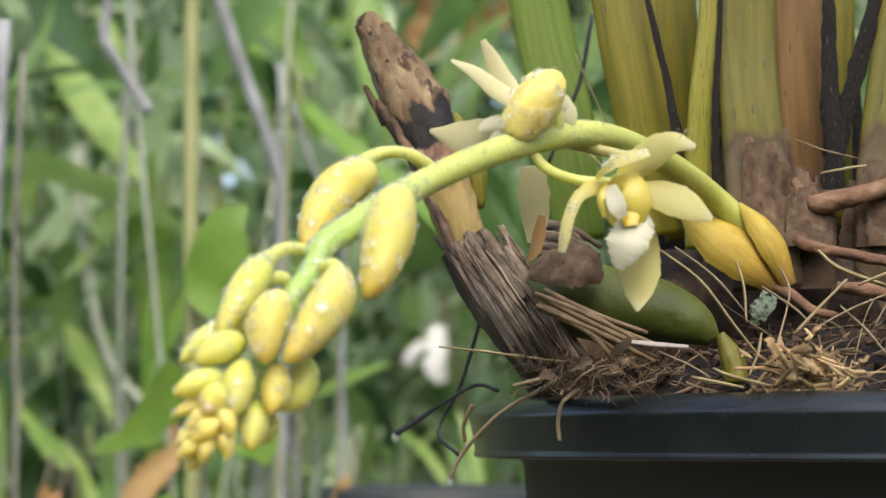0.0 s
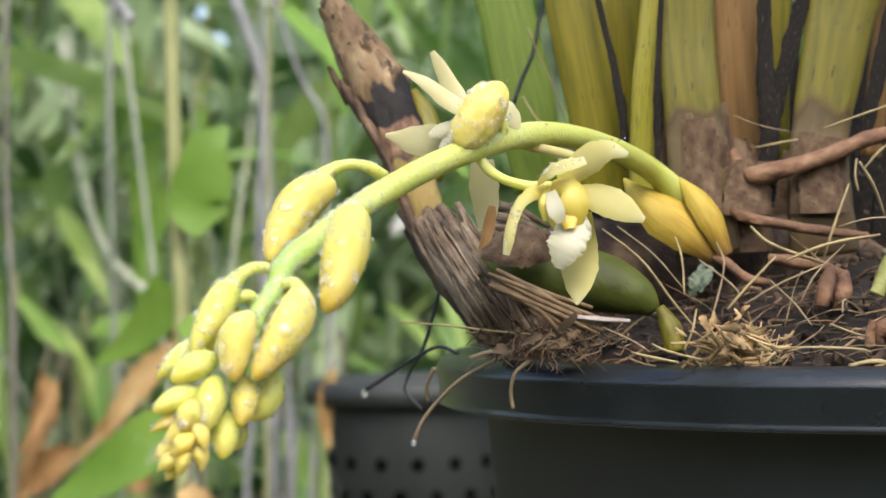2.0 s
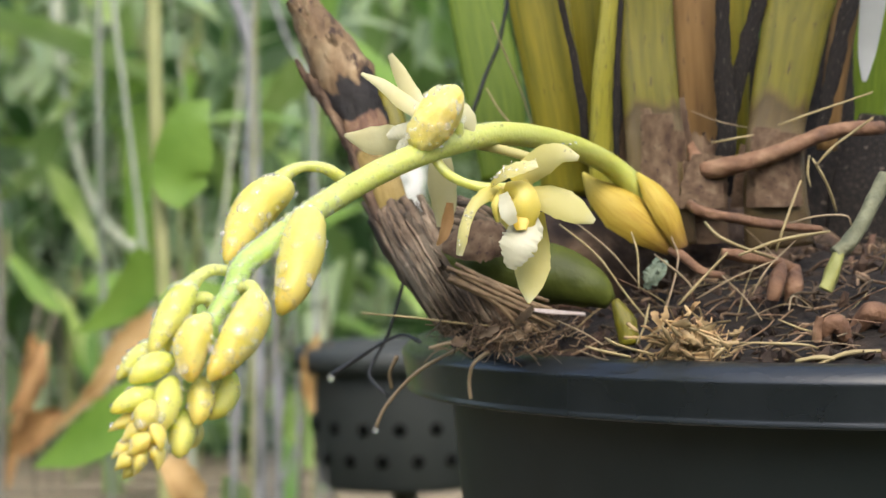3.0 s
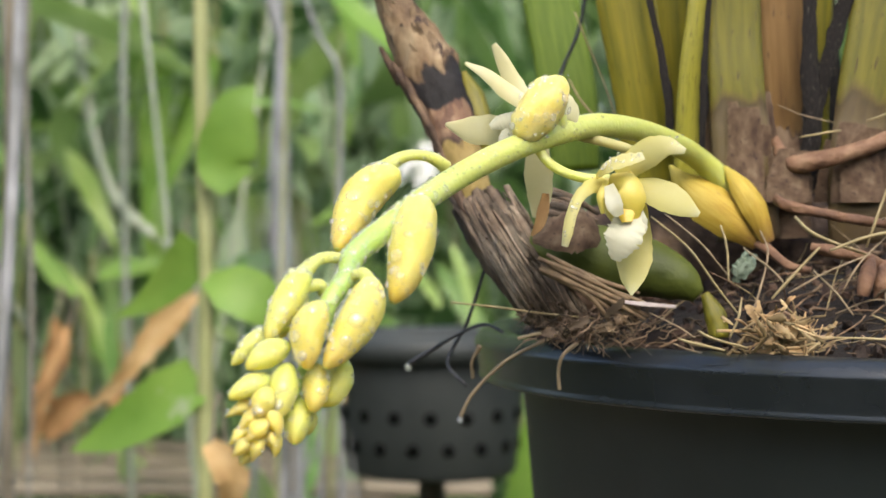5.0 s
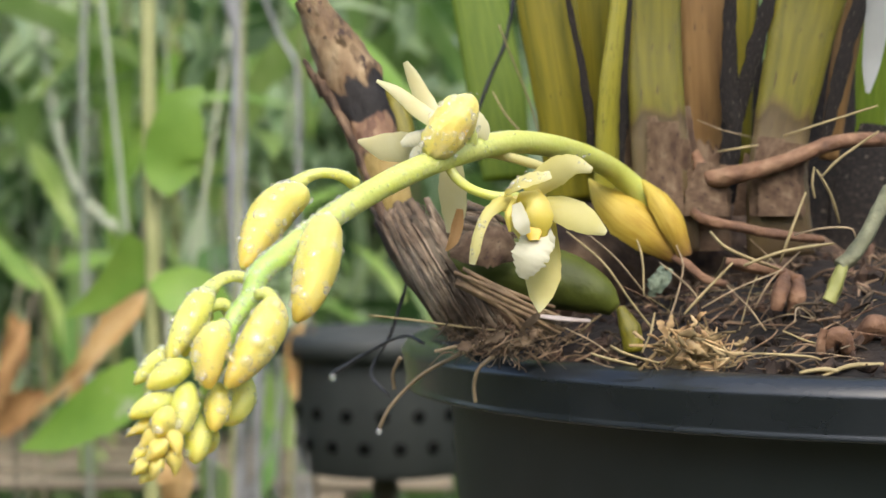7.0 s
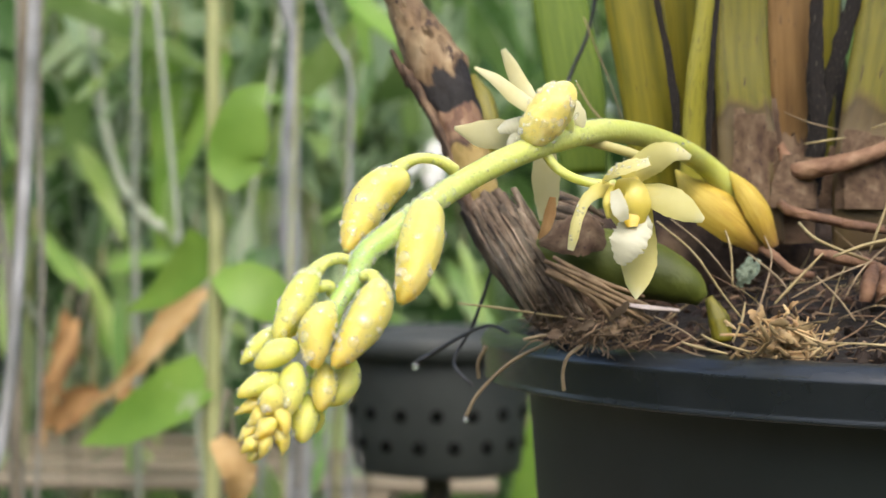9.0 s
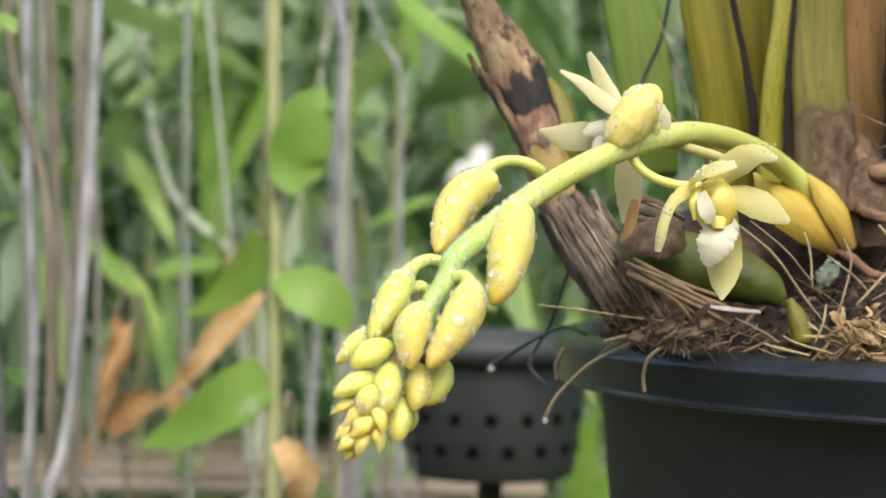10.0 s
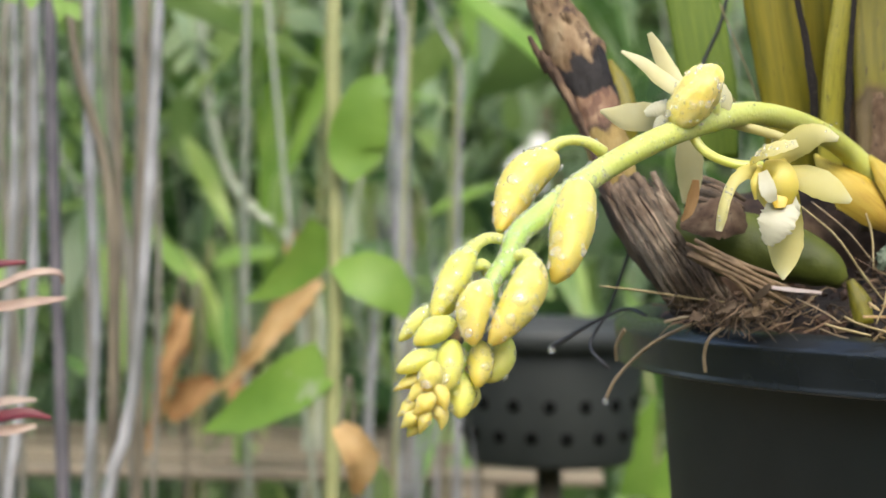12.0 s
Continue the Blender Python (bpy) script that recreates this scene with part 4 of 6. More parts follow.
def bud(pts, radius, mat, pedicel=None, pr=None, wetness=14, label="", big=0.0010):
    bm = bmesh.new()
    small = mat == M_BUD_OCHRE
    if small:
        pts = pts[:-1] + [Vector(pts[-1]) + (Vector(pts[-1]) - Vector(pts[-2])) * 0.2]
    fr = tube(bm, pts, [radius * q * (0.98 if small else 1.1) for q in (YOUNG_SHAPE if small else BUD_SHAPE)], 30, 28, rough=0.08 if small else 0.06, lobes=0.10 if small else 0.035)
    FLESH.append(fr)
    b = part("bud", bm, mat, spike, label)
    if pedicel:
        bm = bmesh.new()
        f2 = tube(bm, pedicel, [q * 1.1 for q in pr], 20, 14, rough=0.14)
        part("pedicel", bm, M_PEDICEL, b)
        FLESH.append(f2)
        wet(WET, f2, 70, 0.0001, 0.00045, rw)
    wet(WET, fr, wetness * 2, 0.00025, big, rw)
    wet(WET, fr, wetness * 4, 0.0001, 0.0003, rw)
    for _ in range(wetness // 2):
        q, t, u, w, r0 = fr[rw.randint(4, 28)]
        n_ = Vector((-1, rw.uniform(-0.5, 0.2), rw.uniform(-0.3, 0.8)))
        n_ = (n_ - t * n_.dot(t)).normalized()
        r = rw.choice((0.00028, 0.00036, 0.00045, 0.0006)) * min(1.0, big / 0.0008)
        drop(WET, q + n_ * (r0 + r * 0.35), n_, r, 0.9)
    return fr


def bead_on(x, z, r, tall=0.36):
    """A bead of water on the foremost bud or stalk at (x, z)."""
    best = None
    for frames in FLESH:
        for q, t, u, w, rr in frames:
            dx, dz = x - q.x, z - q.z
            k = rr * rr - dx * dx - dz * dz
            if k > 0 and (best is None or q.y - math.sqrt(k) < best[0].y):
                best = (Vector((x, q.y - math.sqrt(k), z)), Vector((dx, -math.sqrt(k), dz)))
    if best:
        drop(WET, best[0], best[1].normalized(), r, tall)


FLESH.append(fr)
bud([(-0.0125, 0.3710, 1.0028), (-0.0134, 0.3700, 1.0011), (-0.0166, 0.3685, 0.9986), (-0.0191, 0.3655, 0.9949), (-0.0205, 0.3610, 0.9914), (-0.0220, 0.3565, 0.9875)], 0.00368, M_BUD,
    [(-0.0022, 0.3770, 1.0029), (-0.0040, 0.3755, 1.0042), (-0.0062, 0.3740, 1.0050), (-0.0091, 0.3730, 1.0051), (-0.0117, 0.3720, 1.0041), (-0.0136, 0.3710, 1.0024)], [0.00120, 0.00110, 0.00095, 0.00095, 0.00110, 0.00180], wetness=26)
bud([(-0.0070, 0.3595, 0.9965), (-0.0072, 0.3580, 0.9948), (-0.0079, 0.3550, 0.9907), (-0.0087, 0.3520, 0.9867), (-0.0099, 0.3490, 0.9822), (-0.0117, 0.3470, 0.9783)], 0.00380, M_BUD,
    [(-0.0094, 0.3630, 0.9954), (-0.0080, 0.3610, 0.9965), (-0.0071, 0.3595, 0.9959)], [0.00100, 0.00110, 0.00160], wetness=24)
bud([(-0.0157, 0.3450, 0.9818), (-0.0157, 0.3430, 0.9804), (-0.0165, 0.3405, 0.9774), (-0.0183, 0.3380, 0.9741), (-0.0205, 0.3360, 0.9709), (-0.0228, 0.3340, 0.9678)], 0.00325, M_BUD,
    [(-0.0197, 0.3490, 0.9818), (-0.0182, 0.3470, 0.9832), (-0.0166, 0.3460, 0.9833), (-0.0155, 0.3445, 0.9814)], [0.00080, 0.00090, 0.00100, 0.00140], wetness=24)
bud([(-0.0265, 0.3450, 0.9845), (-0.0279, 0.3430, 0.9823), (-0.0296, 0.3410, 0.9791), (-0.0314, 0.3390, 0.9757), (-0.0332, 0.3370, 0.9723)], 0.00247, M_BUD_GREEN,
    [(-0.0204, 0.3510, 0.9858), (-0.0231, 0.3490, 0.9863), (-0.0254, 0.3470, 0.9855), (-0.0272, 0.3450, 0.9836)], [0.00090, 0.00090, 0.00100, 0.00140], wetness=26)
bud([(-0.0272, 0.3490, 0.9805), (-0.0287, 0.3480, 0.9782), (-0.0303, 0.3470, 0.9752), (-0.0316, 0.3460, 0.9721)], 0.00207, M_BUD_GREEN,
    [(-0.0239, 0.3480, 0.9798), (-0.0245, 0.3470, 0.9814), (-0.0262, 0.3460, 0.9812), (-0.0281, 0.3470, 0.9801)], [0.00090, 0.00100, 0.00100, 0.00130], wetness=10)
bud([(-0.0242, 0.3400, 0.9781), (-0.0249, 0.3380, 0.9765), (-0.0258, 0.3360, 0.9738), (-0.0259, 0.3345, 0.9708), (-0.0257, 0.3330, 0.9676)], 0.00288, M_BUD,
    [(-0.0236, 0.3450, 0.9762), (-0.0238, 0.3430, 0.9775), (-0.0243, 0.3410, 0.9777)], [0.00080, 0.00090, 0.00130], wetness=18)
bud([(-0.0205, 0.3450, 0.9686), (-0.0208, 0.3430, 0.9661), (-0.0217, 0.3410, 0.9632), (-0.0237, 0.3390, 0.9608)], 0.00239, M_BUD_GREEN, wetness=5)
bud([(-0.0248, 0.3410, 0.9676), (-0.0246, 0.3380, 0.9653), (-0.0246, 0.3360, 0.9629), (-0.0250, 0.3340, 0.9602)], 0.00219, M_BUD, wetness=8)
bud([(-0.0294, 0.3380, 0.9679), (-0.0298, 0.3350, 0.9656), (-0.0300, 0.3330, 0.9627), (-0.0303, 0.3310, 0.9597)], 0.00234, M_BUD_GREEN, wetness=9)
bud([(-0.0278, 0.3390, 0.9625), (-0.0278, 0.3370, 0.9597), (-0.0279, 0.3350, 0.9573), (-0.0280, 0.3330, 0.9549)], 0.00226, M_BUD_GREEN, wetness=5)
bud([(-0.0266, 0.3420, 0.9608), (-0.0262, 0.3410, 0.9587), (-0.0264, 0.3400, 0.9571), (-0.0269, 0.3390, 0.9558)], 0.00150, M_BUD, wetness=2)
bud([(-0.0294, 0.3390, 0.9712), (-0.0316, 0.3360, 0.9705), (-0.0338, 0.3340, 0.9694), (-0.0362, 0.3330, 0.9678)], 0.00217, M_BUD_GREEN, wetness=10)
bud([(-0.0342, 0.3420, 0.9739), (-0.0354, 0.3400, 0.9721), (-0.0371, 0.3390, 0.9702), (-0.0392, 0.3380, 0.9679)], 0.00150, M_BUD_GREEN, wetness=12)
bud([(-0.0320, 0.3370, 0.9658), (-0.0342, 0.3340, 0.9651), (-0.0363, 0.3320, 0.9644), (-0.0390, 0.3310, 0.9629)], 0.00190, M_BUD_GREEN, wetness=9, big=0.0008)
bud([(-0.0322, 0.3340, 0.9640), (-0.0329, 0.3310, 0.9627), (-0.0334, 0.3300, 0.9616), (-0.0339, 0.3290, 0.9598)], 0.00193, M_BUD, wetness=4, big=0.0007)
bud([(-0.0351, 0.3340, 0.9620), (-0.0364, 0.3330, 0.9613), (-0.0378, 0.3320, 0.9607), (-0.0394, 0.3320, 0.9597)], 0.00134, M_BUD_OCHRE, wetness=5, big=0.0007)
bud([(-0.0324, 0.3320, 0.9606), (-0.0313, 0.3300, 0.9594), (-0.0306, 0.3290, 0.9581), (-0.0303, 0.3285, 0.9567)], 0.00158, M_BUD_OCHRE, wetness=2, big=0.0006)
bud([(-0.0337, 0.3320, 0.9607), (-0.0350, 0.3305, 0.9597), (-0.0360, 0.3300, 0.9588), (-0.0372, 0.3295, 0.9576)], 0.00146, M_BUD_OCHRE, wetness=3, big=0.0006)
bud([(-0.0327, 0.3310, 0.9589), (-0.0337, 0.3285, 0.9579), (-0.0346, 0.3280, 0.9569), (-0.0359, 0.3278, 0.9559)], 0.00170, M_BUD_OCHRE, wetness=2, big=0.0006)
bud([(-0.0323, 0.3320, 0.9571), (-0.0313, 0.3300, 0.9560), (-0.0309, 0.3295, 0.9548), (-0.0310, 0.3290, 0.9534)], 0.00145, M_BUD_OCHRE, wetness=1, big=0.0005)
bud([(-0.0357, 0.3310, 0.9580), (-0.0369, 0.3300, 0.9570), (-0.0376, 0.3295, 0.9563), (-0.0386, 0.3295, 0.9554)], 0.00124, M_BUD_OCHRE, wetness=1, big=0.0005)
bud([(-0.0334, 0.3300, 0.9560), (-0.0339, 0.3285, 0.9550), (-0.0342, 0.3280, 0.9540), (-0.0347, 0.3280, 0.9527)], 0.00141, M_BUD_OCHRE, wetness=1, big=0.0005)
bud([(-0.0354, 0.3300, 0.9560), (-0.0362, 0.3285, 0.9551), (-0.0370, 0.3280, 0.9544), (-0.0379, 0.3280, 0.9536)], 0.00136, M_BUD_OCHRE, wetness=1, big=0.0005)
bud([(-0.0353, 0.3310, 0.9538), (-0.0359, 0.3300, 0.9531), (-0.0364, 0.3295, 0.9525), (-0.0369, 0.3295, 0.9519)], 0.00115, M_BUD_OCHRE, wetness=0)
# the large beads on the front of the buds
for x, z, r in ((-0.0193, 0.9973, 0.0014), (-0.0173, 1.0004, 0.0010), (-0.0157, 1.0022, 0.0008), (-0.0210, 0.9914, 0.0009), (-0.0203, 0.9945, 0.0006), (-0.0111, 0.9866, 0.0012), (-0.0088, 0.9904, 0.0009),
                (-0.0176, 0.9759, 0.0014), (-0.0193, 0.9723, 0.0010), (-0.0113, 0.9840, 0.0009), (-0.0302, 0.9774, 0.0009), (-0.0289, 0.9798, 0.0009), (-0.0313, 0.9759, 0.0006), (-0.0277, 0.9731, 0.0009),
                (-0.0298, 0.9648, 0.0009), (-0.0305, 0.9621, 0.0008), (-0.0239, 0.9662, 0.0007), (-0.0236, 0.9639, 0.0008), (-0.0314, 0.9706, 0.0006), (-0.0345, 0.9656, 0.0006), (-0.0274, 0.9842, 0.0010),
                (-0.0214, 0.9823, 0.0008), (-0.0192, 0.9842, 0.0007), (-0.0168, 0.9861, 0.0006), (-0.0266, 0.9700, 0.0008), (-0.0340, 0.9612, 0.0007)):
    bead_on(x, z, r * 1.15)
# beads that stand out along the stalk's upper edge and the long bud
for i in range(26):
    q, t, u, w, r0 = fr[62 + i]
    up = Vector((-t.z, 0, t.x)) if t.x > 0 else Vector((t.z, 0, -t.x))
    up = (up + Vector((0, rw.uniform(-0.7, 0.3), 0))).normalized()
    drop(WET, q + up * r0, up, rw.choice((0.0003, 0.0004, 0.0006, 0.0007)), 0.85)


# the open flower
bm = bmesh.new()
tube(bm, [(0.0157, 0.3840, 1.0068), (0.0179, 0.3830, 1.0039), (0.0211, 0.3810, 1.0019), (0.0249, 0.3800, 1.0008), (0.0293, 0.3800, 1.0001)], [0.00100, 0.00100, 0.00094, 0.00100, 0.00155], 18, 12)
flower = part("flower", bm, M_PEDICEL, spike, "open pale yellow orchid flower with a white lip")


def petal(pts, widths, normal, mat=None, cup=0.2, wave=0.0, name="petal", thick=0.00016, label="", owner=None, n=14, m=8, fray=0.08):
    bm = bmesh.new()
    sheet(bm, pts, widths, normal, cup, thick, n, m, wave, fray=fray)
    return part(name, bm, mat or M_PETAL, owner or flower, label)


petal([(0.0313, 0.3800, 1.0012), (0.0340, 0.3785, 1.0040), (0.0367, 0.3765, 1.0059), (0.0398, 0.3745, 1.0069), (0.0433, 0.3735, 1.0059)], [0.00175, 0.00273, 0.00306, 0.00207, 0.00055], (-0.1, -1, 0.3), cup=-0.22, name="sepal", n=20)
petal([(0.0267, 0.3765, 1.0010), (0.0289, 0.3742, 1.0029), (0.0321, 0.3735, 1.0041), (0.0354, 0.3738, 1.0049)], [0.00065, 0.00152, 0.00163, 0.00087], (-0.1, -0.8, 0.6), M_PETAL, cup=0.12, wave=0.10, label="pale folded petal with beads of water", fray=0.2)
petal([(0.0328, 0.3790, 0.9990), (0.0369, 0.3780, 0.9986), (0.0406, 0.3768, 0.9972), (0.0438, 0.3762, 0.9953), (0.0463, 0.3762, 0.9938)], [0.00153, 0.00274, 0.00317, 0.00219, 0.00055], (-0.1, -1, 0.35), cup=-0.16, n=20)
petal([(0.0350, 0.3835, 0.9958), (0.0350, 0.3832, 0.9896), (0.0344, 0.3822, 0.9852), (0.0340, 0.3808, 0.9813), (0.0336, 0.3790, 0.9782)], [0.00200, 0.00300, 0.00367, 0.00233, 0.00022], (-0.15, -1, 0.05), cup=-0.12, name="sepal", n=20)
petal([(0.0290, 0.3785, 0.9999), (0.0255, 0.3762, 0.9994), (0.0230, 0.3738, 0.9973), (0.0214, 0.3722, 0.9937), (0.0207, 0.3717, 0.9905), (0.0202, 0.3720, 0.9878)], [0.00185, 0.00152, 0.00119, 0.00109, 0.00109, 0.00065], (-0.4, -1, 0.2), cup=-0.4, name="sepal", n=20, fray=0.15)
petal([(0.0310, 0.3790, 1.0012), (0.0315, 0.3772, 0.9986), (0.0317, 0.3768, 0.9953), (0.0320, 0.3775, 0.9922)], [0.00263, 0.00394, 0.00394, 0.00197], (-0.15, -1, 0.15), M_PETAL_YELLOW, cup=0.25, name="throat", label="deep yellow throat")
petal([(0.0293, 0.3770, 1.0007), (0.0324, 0.3748, 0.9999), (0.0334, 0.3740, 0.9966), (0.0333, 0.3750, 0.9927)], [0.00131, 0.00239, 0.00283, 0.00131], (0.1, -1, 0.25), M_PETAL_YELLOW, cup=-0.28, name="column_hood", label="bright yellow hood round the column", thick=0.0003)
petal([(0.0286, 0.3765, 1.0003), (0.0273, 0.3748, 0.9973), (0.0278, 0.3752, 0.9940)], [0.00054, 0.00087, 0.00044], (-0.3, -1, 0.1), M_PETAL_YELLOW, cup=-0.35, name="side_lobe", thick=0.0003)
petal([(0.0289, 0.3750, 0.9994), (0.0293, 0.3728, 0.9973), (0.0299, 0.3718, 0.9953), (0.0307, 0.3718, 0.9936)], [0.0009, 0.0015, 0.0016, 0.0008], (-0.3, -1, 0.1), M_PETAL_WHITE, cup=0.10, wave=0.05, name="column", label="white column", thick=0.00012, fray=0.15)
petal([(0.0328, 0.3765, 0.9951), (0.0324, 0.3742, 0.9921), (0.0314, 0.3730, 0.9894), (0.0306, 0.3732, 0.9871), (0.0300, 0.3740, 0.9851)], [0.00184, 0.00346, 0.00346, 0.00260, 0.00087], (-0.1, -1, 0.2), M_PETAL_WHITE, cup=-0.16, wave=0.045, name="lip", label="white ruffled lip", n=30, m=14, fray=0.30, thick=0.0001)
petal([(0.0318, 0.3746, 0.9952), (0.0321, 0.3738, 0.9938), (0.0322, 0.3733, 0.9924)], [0.0013, 0.0016, 0.0010], (-0.1, -1, 0.2), M_CALLUS, cup=-0.10, name="callus", label="orange-yellow ridge of the lip")
petal([(0.0349, 0.3765, 0.9947), (0.0353, 0.3758, 0.9927), (0.0358, 0.3762, 0.9906)], [0.00076, 0.00131, 0.00065], (0.25, -1, 0.15), M_PETAL_WHITE, cup=-0.2, name="side_lobe", fray=0.15)
rq = random.Random(31)
for i in range(14):
    f = i / 13
    a, b = Vector((0.0264, 0.3735, 1.0013)), Vector((0.0301, 0.3735, 1.0053))
    drop(WET, a.lerp(b, f) + Vector((rq.uniform(-0.0008, 0.0008), 0, rq.uniform(-0.0005, 0.0006))), (-0.4, -0.5, 0.7), rq.uniform(0.00015, 0.0004))
for i in range(8):
    drop(WET, Vector((0.0411, 0.3725, 1.0079)) + Vector((rq.uniform(-0.0014, 0.0016), -0.0004, rq.uniform(-0.001, 0.001))), (0, -0.6, 0.8), rq.uniform(0.00012, 0.0003))

for i in range(34):
    f = rq.random()
    a, b = (Vector((0.0225, 0.3728, 0.9966)), Vector((0.0202, 0.3708, 0.9887))) if i % 2 else (Vector((0.0276, 0.3722, 1.0029)), Vector((0.0354, 0.3720, 1.0055)))
    drop(WET, a.lerp(b, f) + Vector((rq.uniform(-0.0009, 0.0009), 0, rq.uniform(-0.0006, 0.0006))), (-0.3, -0.8, 0.4), rq.uniform(0.00012, 0.00034))

# the flower seen from behind, above the stalk
bm = bmesh.new()
tube(bm, [(0.0199, 0.3860, 1.0099), (0.0204, 0.3860, 1.0120), (0.0199, 0.3860, 1.0136)], [0.00134, 0.00123, 0.00157], 8, 12)
flower2 = part("flower", bm, M_PEDICEL, spike, "pale yellow flower turned away, with spread petals")
bm = bmesh.new()
FLESH[:] = []
FLESH.append(tube(bm, [(0.0197, 0.3835, 1.0199), (0.0189, 0.3825, 1.0183), (0.0172, 0.3815, 1.0158), (0.0153, 0.3815, 1.0130), (0.0134, 0.3820, 1.0105), (0.0121, 0.3835, 1.0088)], [0.0020, 0.0040, 0.0049, 0.0050, 0.0042, 0.0014], 40, 40, flat=0.85, rough=0.15, lobes=0.04))
part("sepal_dome", bm, M_DOME, flower2, "plump yellow sepal with a small dark speck")
petal([(0.0199, 0.3830, 1.0196), (0.0205, 0.3822, 1.0176), (0.0194, 0.3815, 1.0146), (0.0170, 0.3815, 1.0112)], [0.0006, 0.0012, 0.0013, 0.0006], (0.75, -0.6, -0.2), M_DOME, -0.3, 0.06, name="sepal_fold", owner=flower2, thick=0.0003)
speck = []
drop(speck, (0.0149, 0.3766, 1.0134), (0, -1, 0), 0.00024, 0.4)
part("speck", bead_mesh(speck), M_CHAR, flower2)
petal([(0.0135, 0.3850, 1.0158), (0.0110, 0.3870, 1.0198), (0.0088, 0.3880, 1.0244), (0.0072, 0.3880, 1.0275)], [0.00180, 0.00191, 0.00135, 0.00056], (-0.3, -1, 0.1), M_PETAL_PALE, -0.12, owner=flower2)
petal([(0.0129, 0.3840, 1.0158), (0.0096, 0.3850, 1.0181), (0.0057, 0.3860, 1.0214), (0.0016, 0.3870, 1.0237)], [0.00157, 0.00168, 0.00123, 0.00034], (-0.2, -1, 0.35), M_PETAL_PALE, -0.12, owner=flower2)
petal([(0.0114, 0.3880, 1.0115), (0.0069, 0.3905, 1.0107), (0.0024, 0.3920, 1.0108), (-0.0023, 0.3930, 1.0119)], [0.00159, 0.00306, 0.00272, 0.00034], (-0.2, -1, -0.1), M_PETAL_PALE, -0.10, owner=flower2)
petal([(0.0192, 0.3868, 1.0152), (0.0211, 0.3870, 1.0150), (0.0226, 0.3875, 1.0138), (0.0234, 0.3880, 1.0120)], [0.0026, 0.0029, 0.0020, 0.0005], (0.3, -1, 0.1), M_PETAL_PALE, -0.1, owner=flower2)
petal([(0.0110, 0.3860, 1.0125), (0.0083, 0.3865, 1.0120), (0.0065, 0.3870, 1.0111)], [0.00179, 0.00157, 0.00067], (-0.3, -1, 0.2), M_PETAL_WHITE, -0.3, 0.15, name="lip", owner=flower2)
petal([(0.0103, 0.3860, 1.0106), (0.0092, 0.3860, 1.0086), (0.0083, 0.3860, 1.0073)], [0.00134, 0.00134, 0.00045], (-0.3, -1, 0.1), M_PETAL_WHITE, -0.3, 0.15, name="lip_edge", owner=flower2)
for i in range(110):
    bead_on(0.0160 + rq.uniform(-0.007, 0.006), 1.0143 + rq.uniform(-0.007, 0.007), rq.uniform(0.00012, 0.0004) if i % 10 else 0.0008, 0.5)

# a third, hanging behind the stalk
bm = bmesh.new()
tube(bm, [(0.0231, 0.3960, 1.0097), (0.0283, 0.3960, 1.0088), (0.0333, 0.3950, 1.0074), (0.0361, 0.3940, 1.0065)], [0.00080, 0.00103, 0.00103, 0.00080], 12, 10)
flower3 = part("flower", bm, M_PETAL_DULL, spike, "drooping faded flower behind the stalk")
petal([(0.0166, 0.4050, 1.0071), (0.0170, 0.4070, 1.0020), (0.0173, 0.4090, 0.9972), (0.0167, 0.4100, 0.9931)], [0.00236, 0.00307, 0.00260, 0.00095], (0.1, -1, 0.1), M_PETAL_PALE, -0.1, owner=flower3)
petal([(0.0185, 0.4085, 0.9982), (0.0180, 0.4090, 0.9949), (0.0171, 0.4095, 0.9915), (0.0157, 0.4100, 0.9894)], [0.00071, 0.00131, 0.00107, 0.00024], (0.2, -1, 0.1), M_DRYLEAF, 0.3, owner=flower3, name="withered_tip", label="brown withered tip")
part("rain_water", bead_mesh(WET), M_WATER, spike, "clear beads of rain water", kind="stuff")

# yellow bracts at the foot of the spike
bm = bmesh.new()
sheet(bm, [(0.0488, 0.4465, 1.0049), (0.0521, 0.4435, 1.0012), (0.0570, 0.4415, 0.9974), (0.0629, 0.4415, 0.9928), (0.0688, 0.4435, 0.9874)], [0.00039, 0.00336, 0.00543, 0.00491, 0.00207], (0.1, -1, 0.25), -0.55, 0.0003, 24, 12, 0.03)
part("bract", bm, M_BRACT, spike, "yellow sheathing bract with a brown foot")
bm = bmesh.new()
sheet(bm, [(0.0609, 0.4445, 1.0046), (0.0644, 0.4415, 1.0008), (0.0678, 0.4400, 0.9953), (0.0709, 0.4415, 0.9877)], [0.00064, 0.00283, 0.00334, 0.00180], (0.3, -1, 0.2), -0.6, 0.0003, 20, 12, 0.03)
part("bract", bm, M_BRACT, spike, "yellow bract with brown streaks")

# ---- straws, rootlets and wire round the pot's edge ----
def strand(name, pts, radii, mat, label, category, group="", n=18, sides=7):
    bm = bmesh.new()
    tube(bm, pts, [r * (0.78 if name == "straw" else 0.9) for r in radii], n, sides, rough=0.3, flat=0.6 if name == "straw" else 0.95)
    return solo(name, bm, mat, pts[0], label, category, group)


